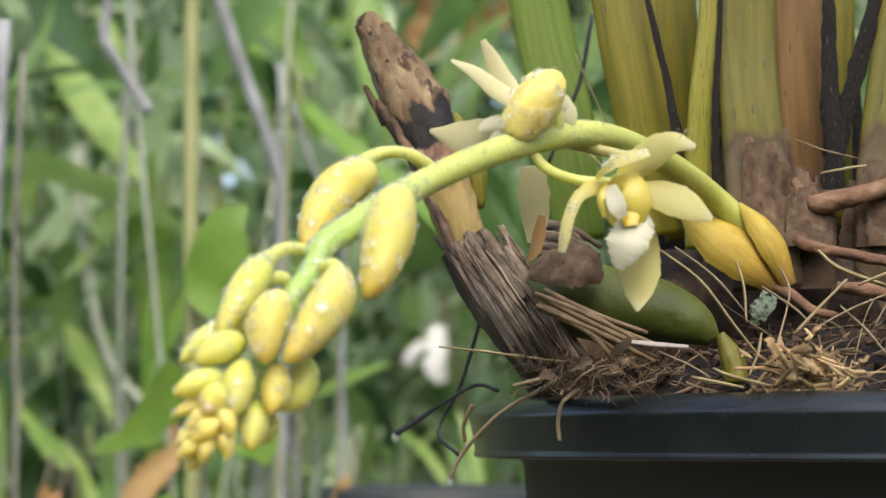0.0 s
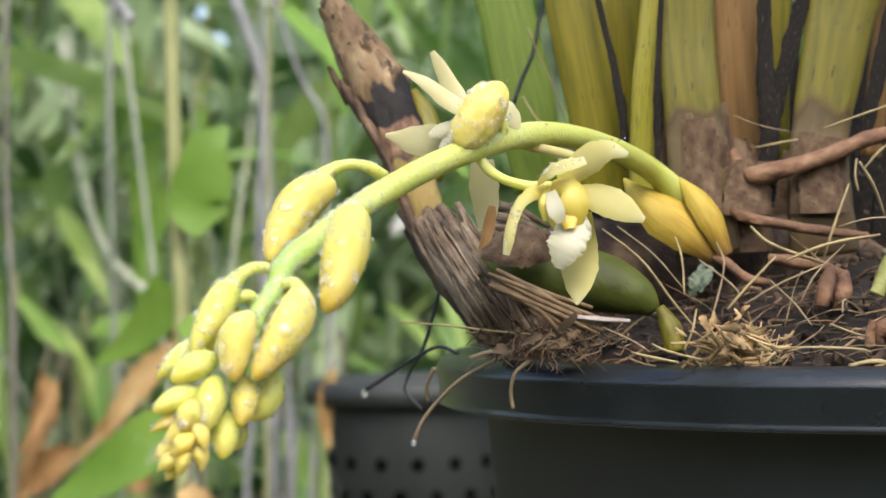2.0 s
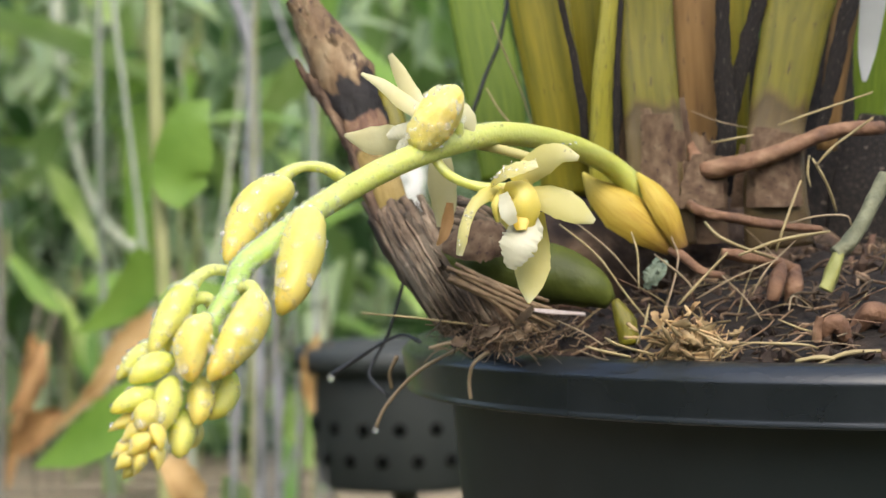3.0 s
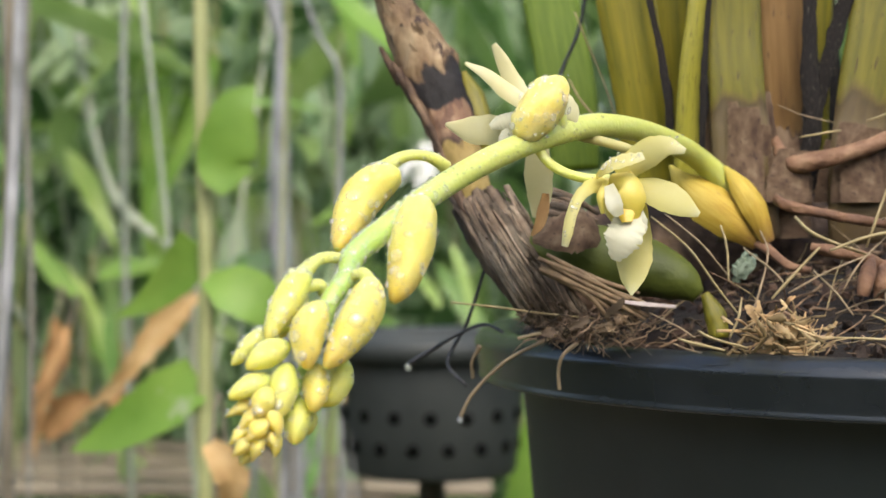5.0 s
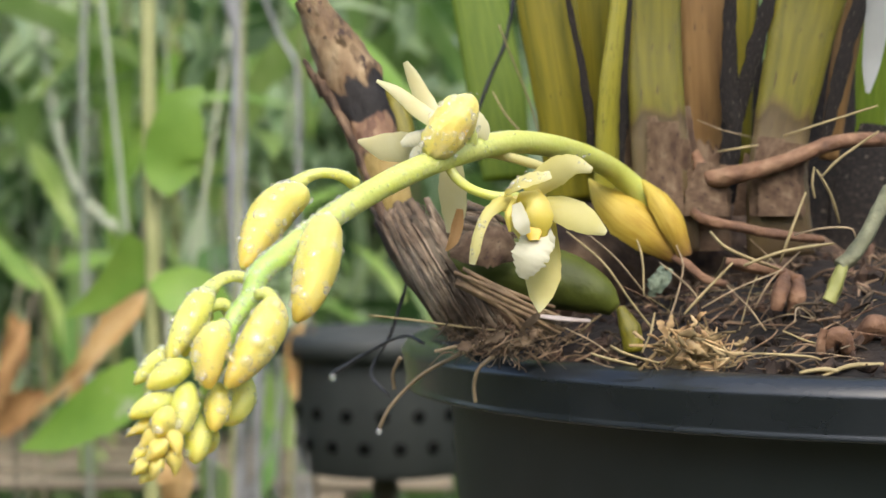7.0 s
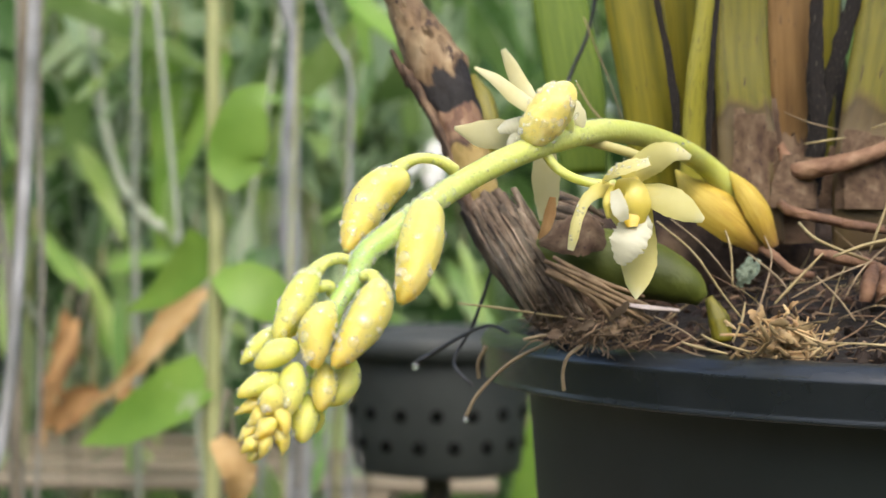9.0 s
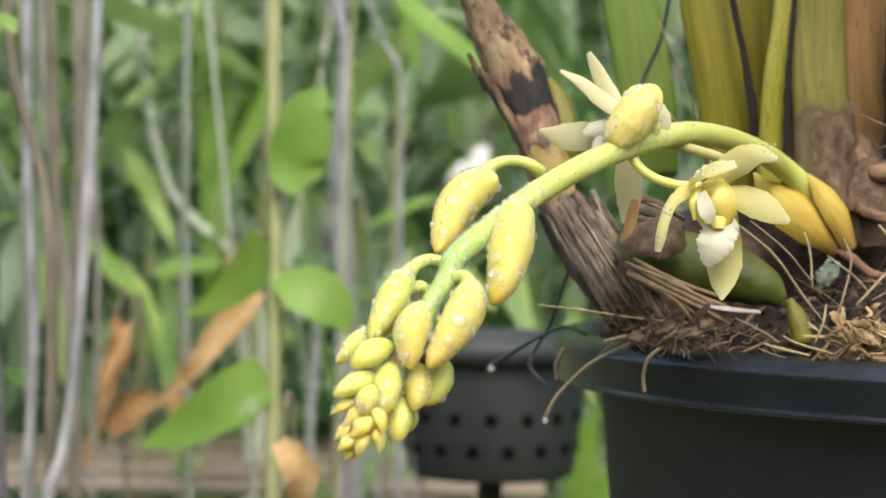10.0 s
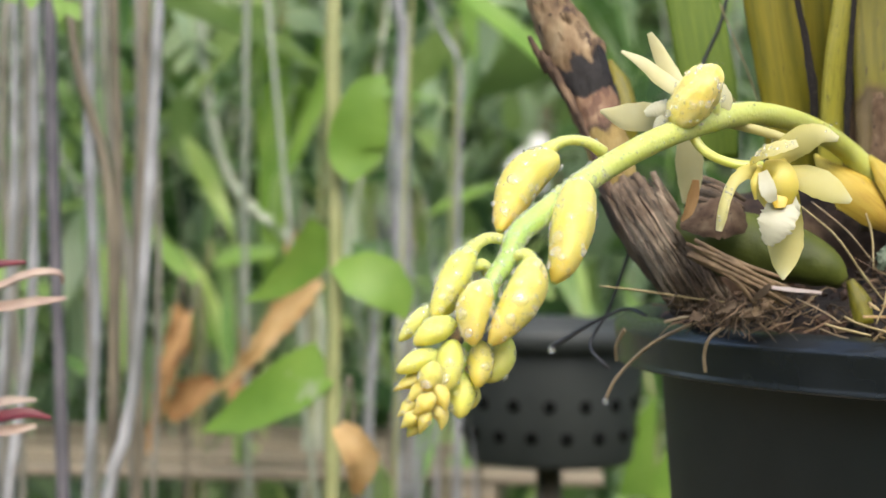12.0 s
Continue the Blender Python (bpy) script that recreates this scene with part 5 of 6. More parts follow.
for pp in ([(-0.0012, 0.4300, 0.9745), (0.0084, 0.4300, 0.9735), (0.0196, 0.4300, 0.9720), (0.0321, 0.4320, 0.9706)], [(0.0291, 0.4770, 1.0428), (0.0325, 0.4750, 1.0340), (0.0360, 0.4720, 1.0249), (0.0385, 0.4680, 1.0159)],
           [(0.0276, 0.4760, 1.0265), (0.0307, 0.4740, 1.0209), (0.0346, 0.4700, 1.0160)]):
    strand("straw", pp, [0.0004, 0.0005, 0.0005, 0.0004], M_STRAW, "thin dry straw stalk beside the cut leaves", "straw", "straws")
for pp in ([(0.0010, 0.4385, 0.9484), (0.0039, 0.4370, 0.9540), (0.0109, 0.4330, 0.9613), (0.0196, 0.4280, 0.9664), (0.0268, 0.4240, 0.9706)], [(0.0223, 0.4235, 0.9559), (0.0220, 0.4230, 0.9597), (0.0229, 0.4220, 0.9634), (0.0262, 0.4240, 0.9660)],
           [(0.0040, 0.4560, 0.9557), (0.0038, 0.4540, 0.9596), (0.0056, 0.4520, 0.9634)], [(0.0134, 0.4280, 0.9667), (0.0195, 0.4270, 0.9680), (0.0257, 0.4280, 0.9672)]):
    strand("rootlet", pp, [0.0005, 0.0005, 0.0005, 0.0006], M_ROOTLET, "thin pale root hanging over the pot rim", "root", "rootlets")
strand("wire", [(0.0074, 0.4700, 0.9821), (0.0056, 0.4720, 0.9759), (0.0026, 0.4740, 0.9669), (-0.0013, 0.4750, 0.9599), (-0.0015, 0.4720, 0.9567), (0.0027, 0.4680, 0.9527)], [0.0005] * 6, M_WIRE, "dark bent wire hooked over the pot rim", "wire")
strand("wire", [(0.0109, 0.4550, 0.9664), (0.0068, 0.4620, 0.9678), (0.0013, 0.4700, 0.9653), (-0.0050, 0.4750, 0.9613), (-0.0113, 0.4770, 0.9573)], [0.0005, 0.0005, 0.0005, 0.0006, 0.0008], M_WIRE, "dark bent wire with a blunt end", "wire")
strand("wire", [(0.0346, 0.5000, 1.0568), (0.0317, 0.5000, 1.0410), (0.0281, 0.5000, 1.0323), (0.0238, 0.5000, 1.0208)], [0.0006] * 4, M_WIRE, "dark straight wire behind the flower", "wire")

rg = random.Random(44)


def straw_at(x, y, length, turn, tilt, w, mat, name, label):
    z = soil_z(x, y) + 0.001
    dv = Vector((math.cos(turn) * math.cos(tilt), math.sin(turn) * math.cos(tilt), math.sin(tilt)))
    a = Vector((x, y, z))
    sag = Vector((rg.uniform(-1, 1), rg.uniform(-1, 1), rg.uniform(0.2, 1))) * length * 0.12
    return strand(name, [tuple(a), tuple(a + dv * length * 0.5 + sag), tuple(a + dv * length)], [w, w, w * 0.6], mat, label, "straw", "straws on the mix", 8, 6)


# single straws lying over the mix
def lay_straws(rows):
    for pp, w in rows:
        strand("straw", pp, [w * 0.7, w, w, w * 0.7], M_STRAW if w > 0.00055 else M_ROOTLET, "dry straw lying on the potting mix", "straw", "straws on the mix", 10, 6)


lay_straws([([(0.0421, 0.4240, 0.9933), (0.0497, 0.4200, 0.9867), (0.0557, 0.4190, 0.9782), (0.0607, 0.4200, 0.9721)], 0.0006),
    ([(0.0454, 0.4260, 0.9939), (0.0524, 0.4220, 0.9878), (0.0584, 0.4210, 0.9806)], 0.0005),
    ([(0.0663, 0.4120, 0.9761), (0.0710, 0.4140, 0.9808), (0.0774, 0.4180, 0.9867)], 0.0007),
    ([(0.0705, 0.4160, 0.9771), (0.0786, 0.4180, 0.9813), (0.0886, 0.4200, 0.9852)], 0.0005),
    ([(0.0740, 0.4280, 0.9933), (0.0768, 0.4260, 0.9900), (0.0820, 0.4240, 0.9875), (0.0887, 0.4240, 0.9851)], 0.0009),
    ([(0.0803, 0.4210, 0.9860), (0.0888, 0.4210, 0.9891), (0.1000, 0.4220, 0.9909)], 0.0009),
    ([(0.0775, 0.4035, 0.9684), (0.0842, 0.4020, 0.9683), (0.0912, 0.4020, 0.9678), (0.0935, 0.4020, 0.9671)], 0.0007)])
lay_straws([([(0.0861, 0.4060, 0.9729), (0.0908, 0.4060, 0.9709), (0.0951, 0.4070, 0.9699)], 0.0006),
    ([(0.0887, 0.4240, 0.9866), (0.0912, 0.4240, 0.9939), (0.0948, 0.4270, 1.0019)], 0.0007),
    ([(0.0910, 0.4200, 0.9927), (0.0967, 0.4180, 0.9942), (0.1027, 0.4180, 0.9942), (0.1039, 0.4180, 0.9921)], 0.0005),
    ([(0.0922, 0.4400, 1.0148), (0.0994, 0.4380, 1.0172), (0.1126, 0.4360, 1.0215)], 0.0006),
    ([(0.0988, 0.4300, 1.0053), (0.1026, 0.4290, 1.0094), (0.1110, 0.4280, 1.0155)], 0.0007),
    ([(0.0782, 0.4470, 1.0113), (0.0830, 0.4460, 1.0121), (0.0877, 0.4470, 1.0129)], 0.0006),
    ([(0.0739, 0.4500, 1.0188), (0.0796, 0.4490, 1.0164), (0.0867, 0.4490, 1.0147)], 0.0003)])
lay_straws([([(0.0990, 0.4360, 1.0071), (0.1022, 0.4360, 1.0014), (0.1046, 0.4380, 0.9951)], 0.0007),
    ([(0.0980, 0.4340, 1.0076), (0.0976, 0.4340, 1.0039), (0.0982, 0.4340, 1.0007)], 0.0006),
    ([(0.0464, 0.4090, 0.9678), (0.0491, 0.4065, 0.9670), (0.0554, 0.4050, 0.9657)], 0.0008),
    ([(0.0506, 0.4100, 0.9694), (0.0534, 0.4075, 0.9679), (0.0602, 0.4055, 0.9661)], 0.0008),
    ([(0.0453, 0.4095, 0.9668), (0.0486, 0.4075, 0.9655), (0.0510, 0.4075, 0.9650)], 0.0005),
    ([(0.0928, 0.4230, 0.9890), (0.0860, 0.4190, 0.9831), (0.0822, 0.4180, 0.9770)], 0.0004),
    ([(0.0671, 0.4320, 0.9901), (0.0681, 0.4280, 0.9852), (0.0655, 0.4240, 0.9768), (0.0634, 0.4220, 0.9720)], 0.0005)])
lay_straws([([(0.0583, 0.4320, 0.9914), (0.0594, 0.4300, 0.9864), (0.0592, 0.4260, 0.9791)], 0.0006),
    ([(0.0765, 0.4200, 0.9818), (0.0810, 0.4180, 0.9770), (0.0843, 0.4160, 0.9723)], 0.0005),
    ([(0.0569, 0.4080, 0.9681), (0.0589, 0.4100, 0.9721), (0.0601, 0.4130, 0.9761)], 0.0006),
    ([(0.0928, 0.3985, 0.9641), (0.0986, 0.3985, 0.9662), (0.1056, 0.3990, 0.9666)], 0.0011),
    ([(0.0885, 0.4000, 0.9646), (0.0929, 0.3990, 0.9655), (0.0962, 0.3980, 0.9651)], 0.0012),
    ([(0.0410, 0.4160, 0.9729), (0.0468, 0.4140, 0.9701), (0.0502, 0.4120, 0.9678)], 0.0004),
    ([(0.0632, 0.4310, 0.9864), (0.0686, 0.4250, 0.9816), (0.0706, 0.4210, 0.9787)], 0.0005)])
for _ in range(150):
    a, r = rg.uniform(0.9 * math.pi, 2.1 * math.pi), (PR - 0.016) * math.sqrt(rg.uniform(0.1, 1))
    straw_at(PC.x + r * math.cos(a), PC.y + r * math.sin(a), rg.uniform(0.008, 0.03), rg.uniform(0, 6.28), rg.uniform(-0.1, 0.8), rg.uniform(0.00016, 0.0004),
             rg.choice((M_STRAW, M_ROOTLET, M_ROOTLET, M_ROOT)), "straw", "dry straw lying on the potting mix")
# a chopped clump of straw and crumpled husks by the rim
bm = bmesh.new()
for _ in range(190):
    c = Vector((0.0673, 0.4080, 0.9685)) + Vector((rg.gauss(0, 0.0046), rg.gauss(0, 0.003), rg.gauss(0, 0.0022)))
    dv = Vector((rg.uniform(-1, 1), rg.uniform(-0.6, 0.6), rg.uniform(-0.4, 0.7))).normalized() * rg.uniform(0.001, 0.0042)
    w = rg.uniform(0.00012, 0.0005)
    tube(bm, [c - dv, c + dv * 0.2 + Vector((0, 0, rg.uniform(-0.0006, 0.0006))), c + dv], [w * 0.3, w * 0.35, w * 0.12], 6, 6, flat=3.0, side=(rg.uniform(-0.6, 0.6), -1, rg.uniform(-0.6, 0.8)), rough=0.35)
for _ in range(22):
    c = Vector((0.0674, 0.4070, 0.9693)) + Vector((rg.gauss(0, 0.0042), rg.gauss(0, 0.0026), rg.gauss(0, 0.0026)))
    dv = Vector((rg.uniform(-1, 1), rg.uniform(-0.6, 0.6), rg.uniform(-0.6, 0.9))).normalized() * rg.uniform(0.001, 0.0028)
    w = rg.uniform(0.0004, 0.0013)
    curl = Vector((rg.uniform(-1, 1), -1, rg.uniform(-1, 1))) * 0.0008
    sheet(bm, [c - dv, c + curl, c + dv], [w * 0.5, w, w * 0.3], (rg.uniform(-0.8, 0.8), -1, rg.uniform(-0.3, 0.9)), rg.uniform(-0.7, 0.7), 0.0001, 8, 5, 0.2, fray=0.8)
solo("straw_clump", bm, M_CHOPPED, (0.0670, 0.4080, 0.9663), "clump of chopped tan straw against the pot rim", "straw", kind="stuff")
bm = bmesh.new()
for _ in range(210):
    c = Vector((0.0309, 0.4235, 0.9693)) + Vector((rg.gauss(0, 0.0062), rg.gauss(0, 0.003), rg.gauss(0, 0.0021)))
    dv = Vector((rg.uniform(-1, 1), rg.uniform(-0.5, 0.5), rg.uniform(-0.7, 0.6))).normalized() * rg.uniform(0.001, 0.0045)
    w = rg.uniform(0.00006, 0.00018)
    tube(bm, [c - dv, c - dv * 0.2 + Vector((0, 0, rg.uniform(-0.0012, 0.0012))), c + dv * 0.4 + Vector((rg.uniform(-0.001, 0.001), 0, 0)), c + dv], [w, w, w, w * 0.6], 8, 5)
for _ in range(9):
    c = Vector((0.0302, 0.4215, 0.9721)) + Vector((rg.gauss(0, 0.0055), rg.gauss(0, 0.002), rg.gauss(0, 0.0026)))
    dv = Vector((rg.uniform(-1, 1), rg.uniform(-0.5, 0.5), rg.uniform(-0.7, 0.4))).normalized() * rg.uniform(0.0012, 0.0032)
    w = rg.uniform(0.0005, 0.0014)
    sheet(bm, [c - dv, c + Vector((0, -0.0006, 0)), c + dv], [w * 0.5, w, w * 0.3], (rg.uniform(-0.8, 0.8), -1, rg.uniform(-0.3, 0.9)), rg.uniform(-0.7, 0.7), 0.0001, 8, 5, 0.2, fray=0.8)
solo("fibre_tangle", bm, M_LITTER, (0.0281, 0.4240, 0.9657), "tangle of brown root fibres spilling over the pot rim", "root", kind="stuff")
bm = bmesh.new()
sheet(bm, [(0.1162, 0.4620, 1.0257), (0.1172, 0.4630, 1.0324), (0.1190, 0.4640, 1.0445), (0.1205, 0.4650, 1.0566)], [0.00053, 0.00214, 0.00320, 0.00347], (-0.5, -1, 0), 0.1, 0.0003)
solo("plant_tag", bm, M_TAG, (0.1104, 0.4480, 1.0235), "white plastic plant tag stuck among the leaf bases", "plant tag")

for p, r in (((0.0009, 0.4384, 0.9478), 0.0008), ((-0.0114, 0.4768, 0.9566), 0.0010)):
    bead = []
    drop(bead, p, (0, 0, -1), r, 1.15)
    solo("water_drop", bead_mesh(bead), M_WATER, p, "clear drop of rain water hanging from a tip", "water drop", "hanging drops")

# ---- climbing stem with broad leaves ----
climber = thing("climbing_plant", (-0.1008, 0.7850, 0.7375), "pale green climbing stem with broad heart-shaped leaves", "plant")
BASE[climber.name] = climber.location = Vector((BASE[climber.name].x, 0.785, 0.0))
bm = bmesh.new()
tube(bm, [(BASE[climber.name].x + 0.01, 0.79, 0.0), (BASE[climber.name].x + 0.004, 0.787, 0.5)] + [(-0.0992, 0.7850, 0.8804), (-0.0986, 0.7850, 0.9445), (-0.0989, 0.7850, 0.9788), (-0.1003, 0.7850, 1.0357), (-0.1007, 0.7850, 1.0810), (-0.1011, 0.7850, 1.1489)], [0.0032] * 8, 60, 10, rough=0.15)
part("stem", bm, M_STEM_BG, climber)
for pp, ww, nn in (([(-0.0780, 0.7780, 1.0444), (-0.0852, 0.7760, 1.0364), (-0.0882, 0.7760, 1.0240), (-0.0899, 0.7770, 1.0128), (-0.0849, 0.7780, 1.0056)], [0.0009, 0.0085, 0.0116, 0.0118, 0.0080], (0.2, -1, 0.2)),
                   ([(-0.1023, 0.7860, 0.9269), (-0.1169, 0.7900, 0.9173), (-0.1378, 0.8000, 0.9046), (-0.1578, 0.8100, 0.8953)], [0.0105, 0.0135, 0.0095, 0.0006], (-0.1, -1, 0.5)),
                   ([(-0.1029, 0.7900, 0.9817), (-0.1100, 0.7950, 0.9709), (-0.1237, 0.8050, 0.9588), (-0.1403, 0.8150, 0.9502)], [0.0090, 0.0100, 0.0062, 0.0005], (-0.3, -1, 0.2)),
                   ([(-0.0996, 0.7830, 0.9674), (-0.0889, 0.7770, 0.9643), (-0.0794, 0.7760, 0.9605), (-0.0727, 0.7770, 0.9541), (-0.0692, 0.7780, 0.9459)], [0.00226, 0.00992, 0.01128, 0.00812, 0.00068], (0.15, -1, 0.3))):
    bm = bmesh.new()
    sheet(bm, pp, ww, nn, 0.14, 0.0003, 20, 10, 0.06, fray=0.05)
    part("leaf", bm, M_LEAF_BG, climber)

# ---- upright grey sticks ----
def to_ground(pp):
    """Carries a stick's line on down to the ground in even steps."""
    x, y, z = pp[-1]
    step = max(0.05, (Vector(pp[-1]) - Vector(pp[-2])).length)
    n = max(1, math.ceil(z / step))
    lean = 0.25 * (pp[-1][0] - pp[-2][0])
    return pp + [(x + lean * i / n, y, z * (1 - i / n)) for i in range(1, n + 1)]


def stand_sticks(rows):
    for pp, r, mt in rows:
        strand("stick", to_ground(pp) if pp[-1][2] < 1.0 else pp, [r * (0.1 if pp[0][2] < 1.03 else 0.85), r * 0.95, r * 0.8, r * 0.9], mt, "bare upright dry stick in the thicket", "stick", "dry sticks", 54, 9)


stand_sticks([([(-0.2123, 0.7400, 1.1075), (-0.2118, 0.7400, 1.0089), (-0.2130, 0.7400, 0.9429), (-0.2213, 0.7400, 0.8765)], 0.0028, M_STICK),
    ([(-0.2020, 0.7200, 1.1045), (-0.1996, 0.7200, 1.0085), (-0.1972, 0.7200, 0.9444), (-0.1945, 0.7200, 0.8800)], 0.0034, M_STICK_DARK),
    ([(-0.2036, 0.7500, 1.1091), (-0.1985, 0.7500, 1.0493), (-0.1869, 0.7500, 1.0094), (-0.1831, 0.7500, 0.9650), (-0.1854, 0.7600, 0.8742)], 0.0026, M_STICK_BROWN),
    ([(-0.2044, 0.8000, 1.1167), (-0.2046, 0.8000, 1.0104), (-0.2010, 0.8000, 0.9392), (-0.2044, 0.8000, 0.8678)], 0.0030, M_STICK),
    ([(-0.2002, 0.8200, 1.1198), (-0.1984, 0.8200, 1.0545), (-0.1967, 0.8200, 1.0109), (-0.1970, 0.8200, 0.9380), (-0.1977, 0.8200, 0.8649)], 0.0027, M_STICK_BROWN)])
stand_sticks([([(-0.1626, 0.7400, 1.1078), (-0.1642, 0.7400, 1.0532), (-0.1679, 0.7400, 0.9765), (-0.1738, 0.7400, 0.9105), (-0.1824, 0.7400, 0.8772)], 0.0032, M_STICK),
    ([(-0.1894, 0.8400, 1.1230), (-0.1895, 0.8400, 1.0363), (-0.1915, 0.8400, 0.9617)], 0.0030, M_STICK_BROWN),
    ([(-0.2432, 0.7800, 1.1135), (-0.2400, 0.7800, 1.0095), (-0.2429, 0.7800, 0.9398), (-0.2387, 0.7800, 0.8701)], 0.0034, M_STICK),
    ([(-0.2653, 0.9000, 1.1318), (-0.2637, 0.9000, 1.0120), (-0.2675, 0.9000, 0.9318), (-0.2736, 0.9000, 0.8513)], 0.0028, M_STICK),
    ([(-0.2440, 0.7500, 1.1089), (-0.2407, 0.7500, 0.9865), (-0.2431, 0.7500, 0.8745)], 0.0030, M_STICK)])
stand_sticks([([(-0.1012, 1.1500, 1.1711), (-0.0994, 1.1500, 1.1073), (-0.1031, 1.1500, 1.0535), (-0.1056, 1.1500, 0.9860), (-0.0965, 1.1500, 0.9322)], 0.0020, M_STICK),
    ([(-0.0965, 1.1600, 1.1557), (-0.0788, 1.1600, 1.1017), (-0.0656, 1.1600, 1.0747), (-0.0654, 1.1600, 1.0103), (-0.0656, 1.1600, 0.9185)], 0.0020, M_STICK),
    ([(-0.1111, 1.2000, 1.0103), (-0.1017, 1.2000, 0.9682), (-0.0942, 1.2000, 0.9296)], 0.004, M_STICK),
    ([(-0.5, 0.98, 0.0), (-0.49, 0.98, 0.8), (-0.36, 0.96, 1.2)] + [(-0.1835, 0.9500, 1.1797), (-0.1641, 0.9500, 1.1415), (-0.1435, 0.9500, 1.1090)], 0.0036, M_STICK),
    ([(-0.1344, 1.1000, 1.2100), (-0.1184, 1.1000, 1.1624), (-0.0977, 1.1000, 1.1027), (-0.0944, 1.1000, 1.0654), (-0.0950, 1.1000, 0.9186)], 0.0050, M_STICK)])
stand_sticks([([(-0.0721, 1.0500, 0.9410), (-0.0768, 1.0500, 0.8922), (-0.0800, 1.0500, 0.8311)], 0.0035, M_STICK),
    ([(-0.0630, 1.0500, 0.9349), (-0.0646, 1.0500, 0.8922), (-0.0678, 1.0500, 0.8311)], 0.0030, M_STICK_BROWN),
    ([(-0.0581, 0.9800, 0.9277), (-0.0510, 0.9800, 0.8935), (-0.0468, 0.9800, 0.8421)], 0.0032, M_STICK),
    ([(-0.0602, 1.1000, 0.9320), (-0.0666, 1.1000, 0.9064), (-0.0731, 1.1000, 0.8680), (-0.0923, 1.1000, 0.8232)], 0.0030, M_STICK)])
stand_sticks([([(-0.1155, 1.1800, 0.9926), (-0.1142, 1.1800, 0.9325), (-0.1190, 1.1800, 0.8493)], 0.0032, M_STICK),
    ([(-0.1037, 1.1200, 1.0013), (-0.0983, 1.1200, 0.9357), (-0.0987, 1.1200, 0.8568)], 0.0036, M_STICK_BROWN),
    ([(-0.1030, 1.2200, 1.0112), (-0.0951, 1.2200, 0.9306), (-0.0936, 1.2200, 0.8448)], 0.0030, M_STICK),
    ([(-0.0994, 1.3000, 0.9968), (-0.1040, 1.3000, 0.9264), (-0.1154, 1.3000, 0.8348)], 0.0034, M_STICK_BROWN),
    ([(-0.0849, 1.1500, 0.9969), (-0.0775, 1.1500, 0.9344), (-0.0761, 1.1500, 0.8535)], 0.0028, M_STICK),
    ([(-0.1356, 1.3000, 0.9984), (-0.1298, 1.3000, 0.9262), (-0.1307, 1.3000, 0.8346)], 0.0030, M_STICK),
    ([(-0.1084, 1.3500, 1.0146), (-0.1052, 1.3500, 0.9238), (-0.1090, 1.3500, 0.8288)], 0.0040, M_STICK_BROWN),
    ([(-0.0748, 1.3000, 1.0065), (-0.0684, 1.3000, 0.9268), (-0.0689, 1.3000, 0.8354)], 0.0030, M_STICK),
    ([(-0.1294, 1.4000, 0.9939), (-0.1326, 1.4000, 0.9210), (-0.1430, 1.4000, 0.8223)], 0.0036, M_STICK)])
for pp, r in (([(-0.2674, 0.9000, 1.1318), (-0.2696, 0.9000, 1.0120), (-0.2629, 0.9000, 0.9319), (-0.2587, 0.9000, 0.8516)], 0.0024), ([(-0.2747, 0.9600, 1.1409), (-0.2746, 0.9600, 1.0133), (-0.2814, 0.9600, 0.9278), (-0.2869, 0.9600, 0.8420)], 0.0030), ([(-0.2870, 0.9200, 1.1347), (-0.2810, 0.9200, 1.0123), (-0.2830, 0.9200, 0.9303), (-0.2901, 0.9200, 0.8480)], 0.0034),
              ([(-0.2466, 0.9500, 1.1396), (-0.2386, 0.9500, 1.0135), (-0.2400, 0.9500, 0.9291), (-0.2344, 0.9500, 0.8445)], 0.0024), ([(-0.2217, 0.9000, 1.1320), (-0.2198, 0.9000, 1.0391), (-0.2093, 0.9000, 0.9594), (-0.2066, 0.9000, 0.8526)], 0.0022), ([(-0.2132, 0.9300, 1.1367), (-0.2103, 0.9300, 1.0134), (-0.2150, 0.9300, 0.9308), (-0.2092, 0.9300, 0.8481)], 0.0028),
              ([(-0.2128, 0.9900, 1.1459), (-0.2152, 0.9900, 1.0439), (-0.2126, 0.9900, 0.9563), (-0.2149, 0.9900, 0.8389)], 0.0020)):
    strand("stick", to_ground(pp), [r * 0.85, r * 0.95, r * 0.8, r * 0.9], M_DRY_STEM, "thin grey-brown dry stem standing behind other sticks", "stick", "dry sticks", 30, 8)

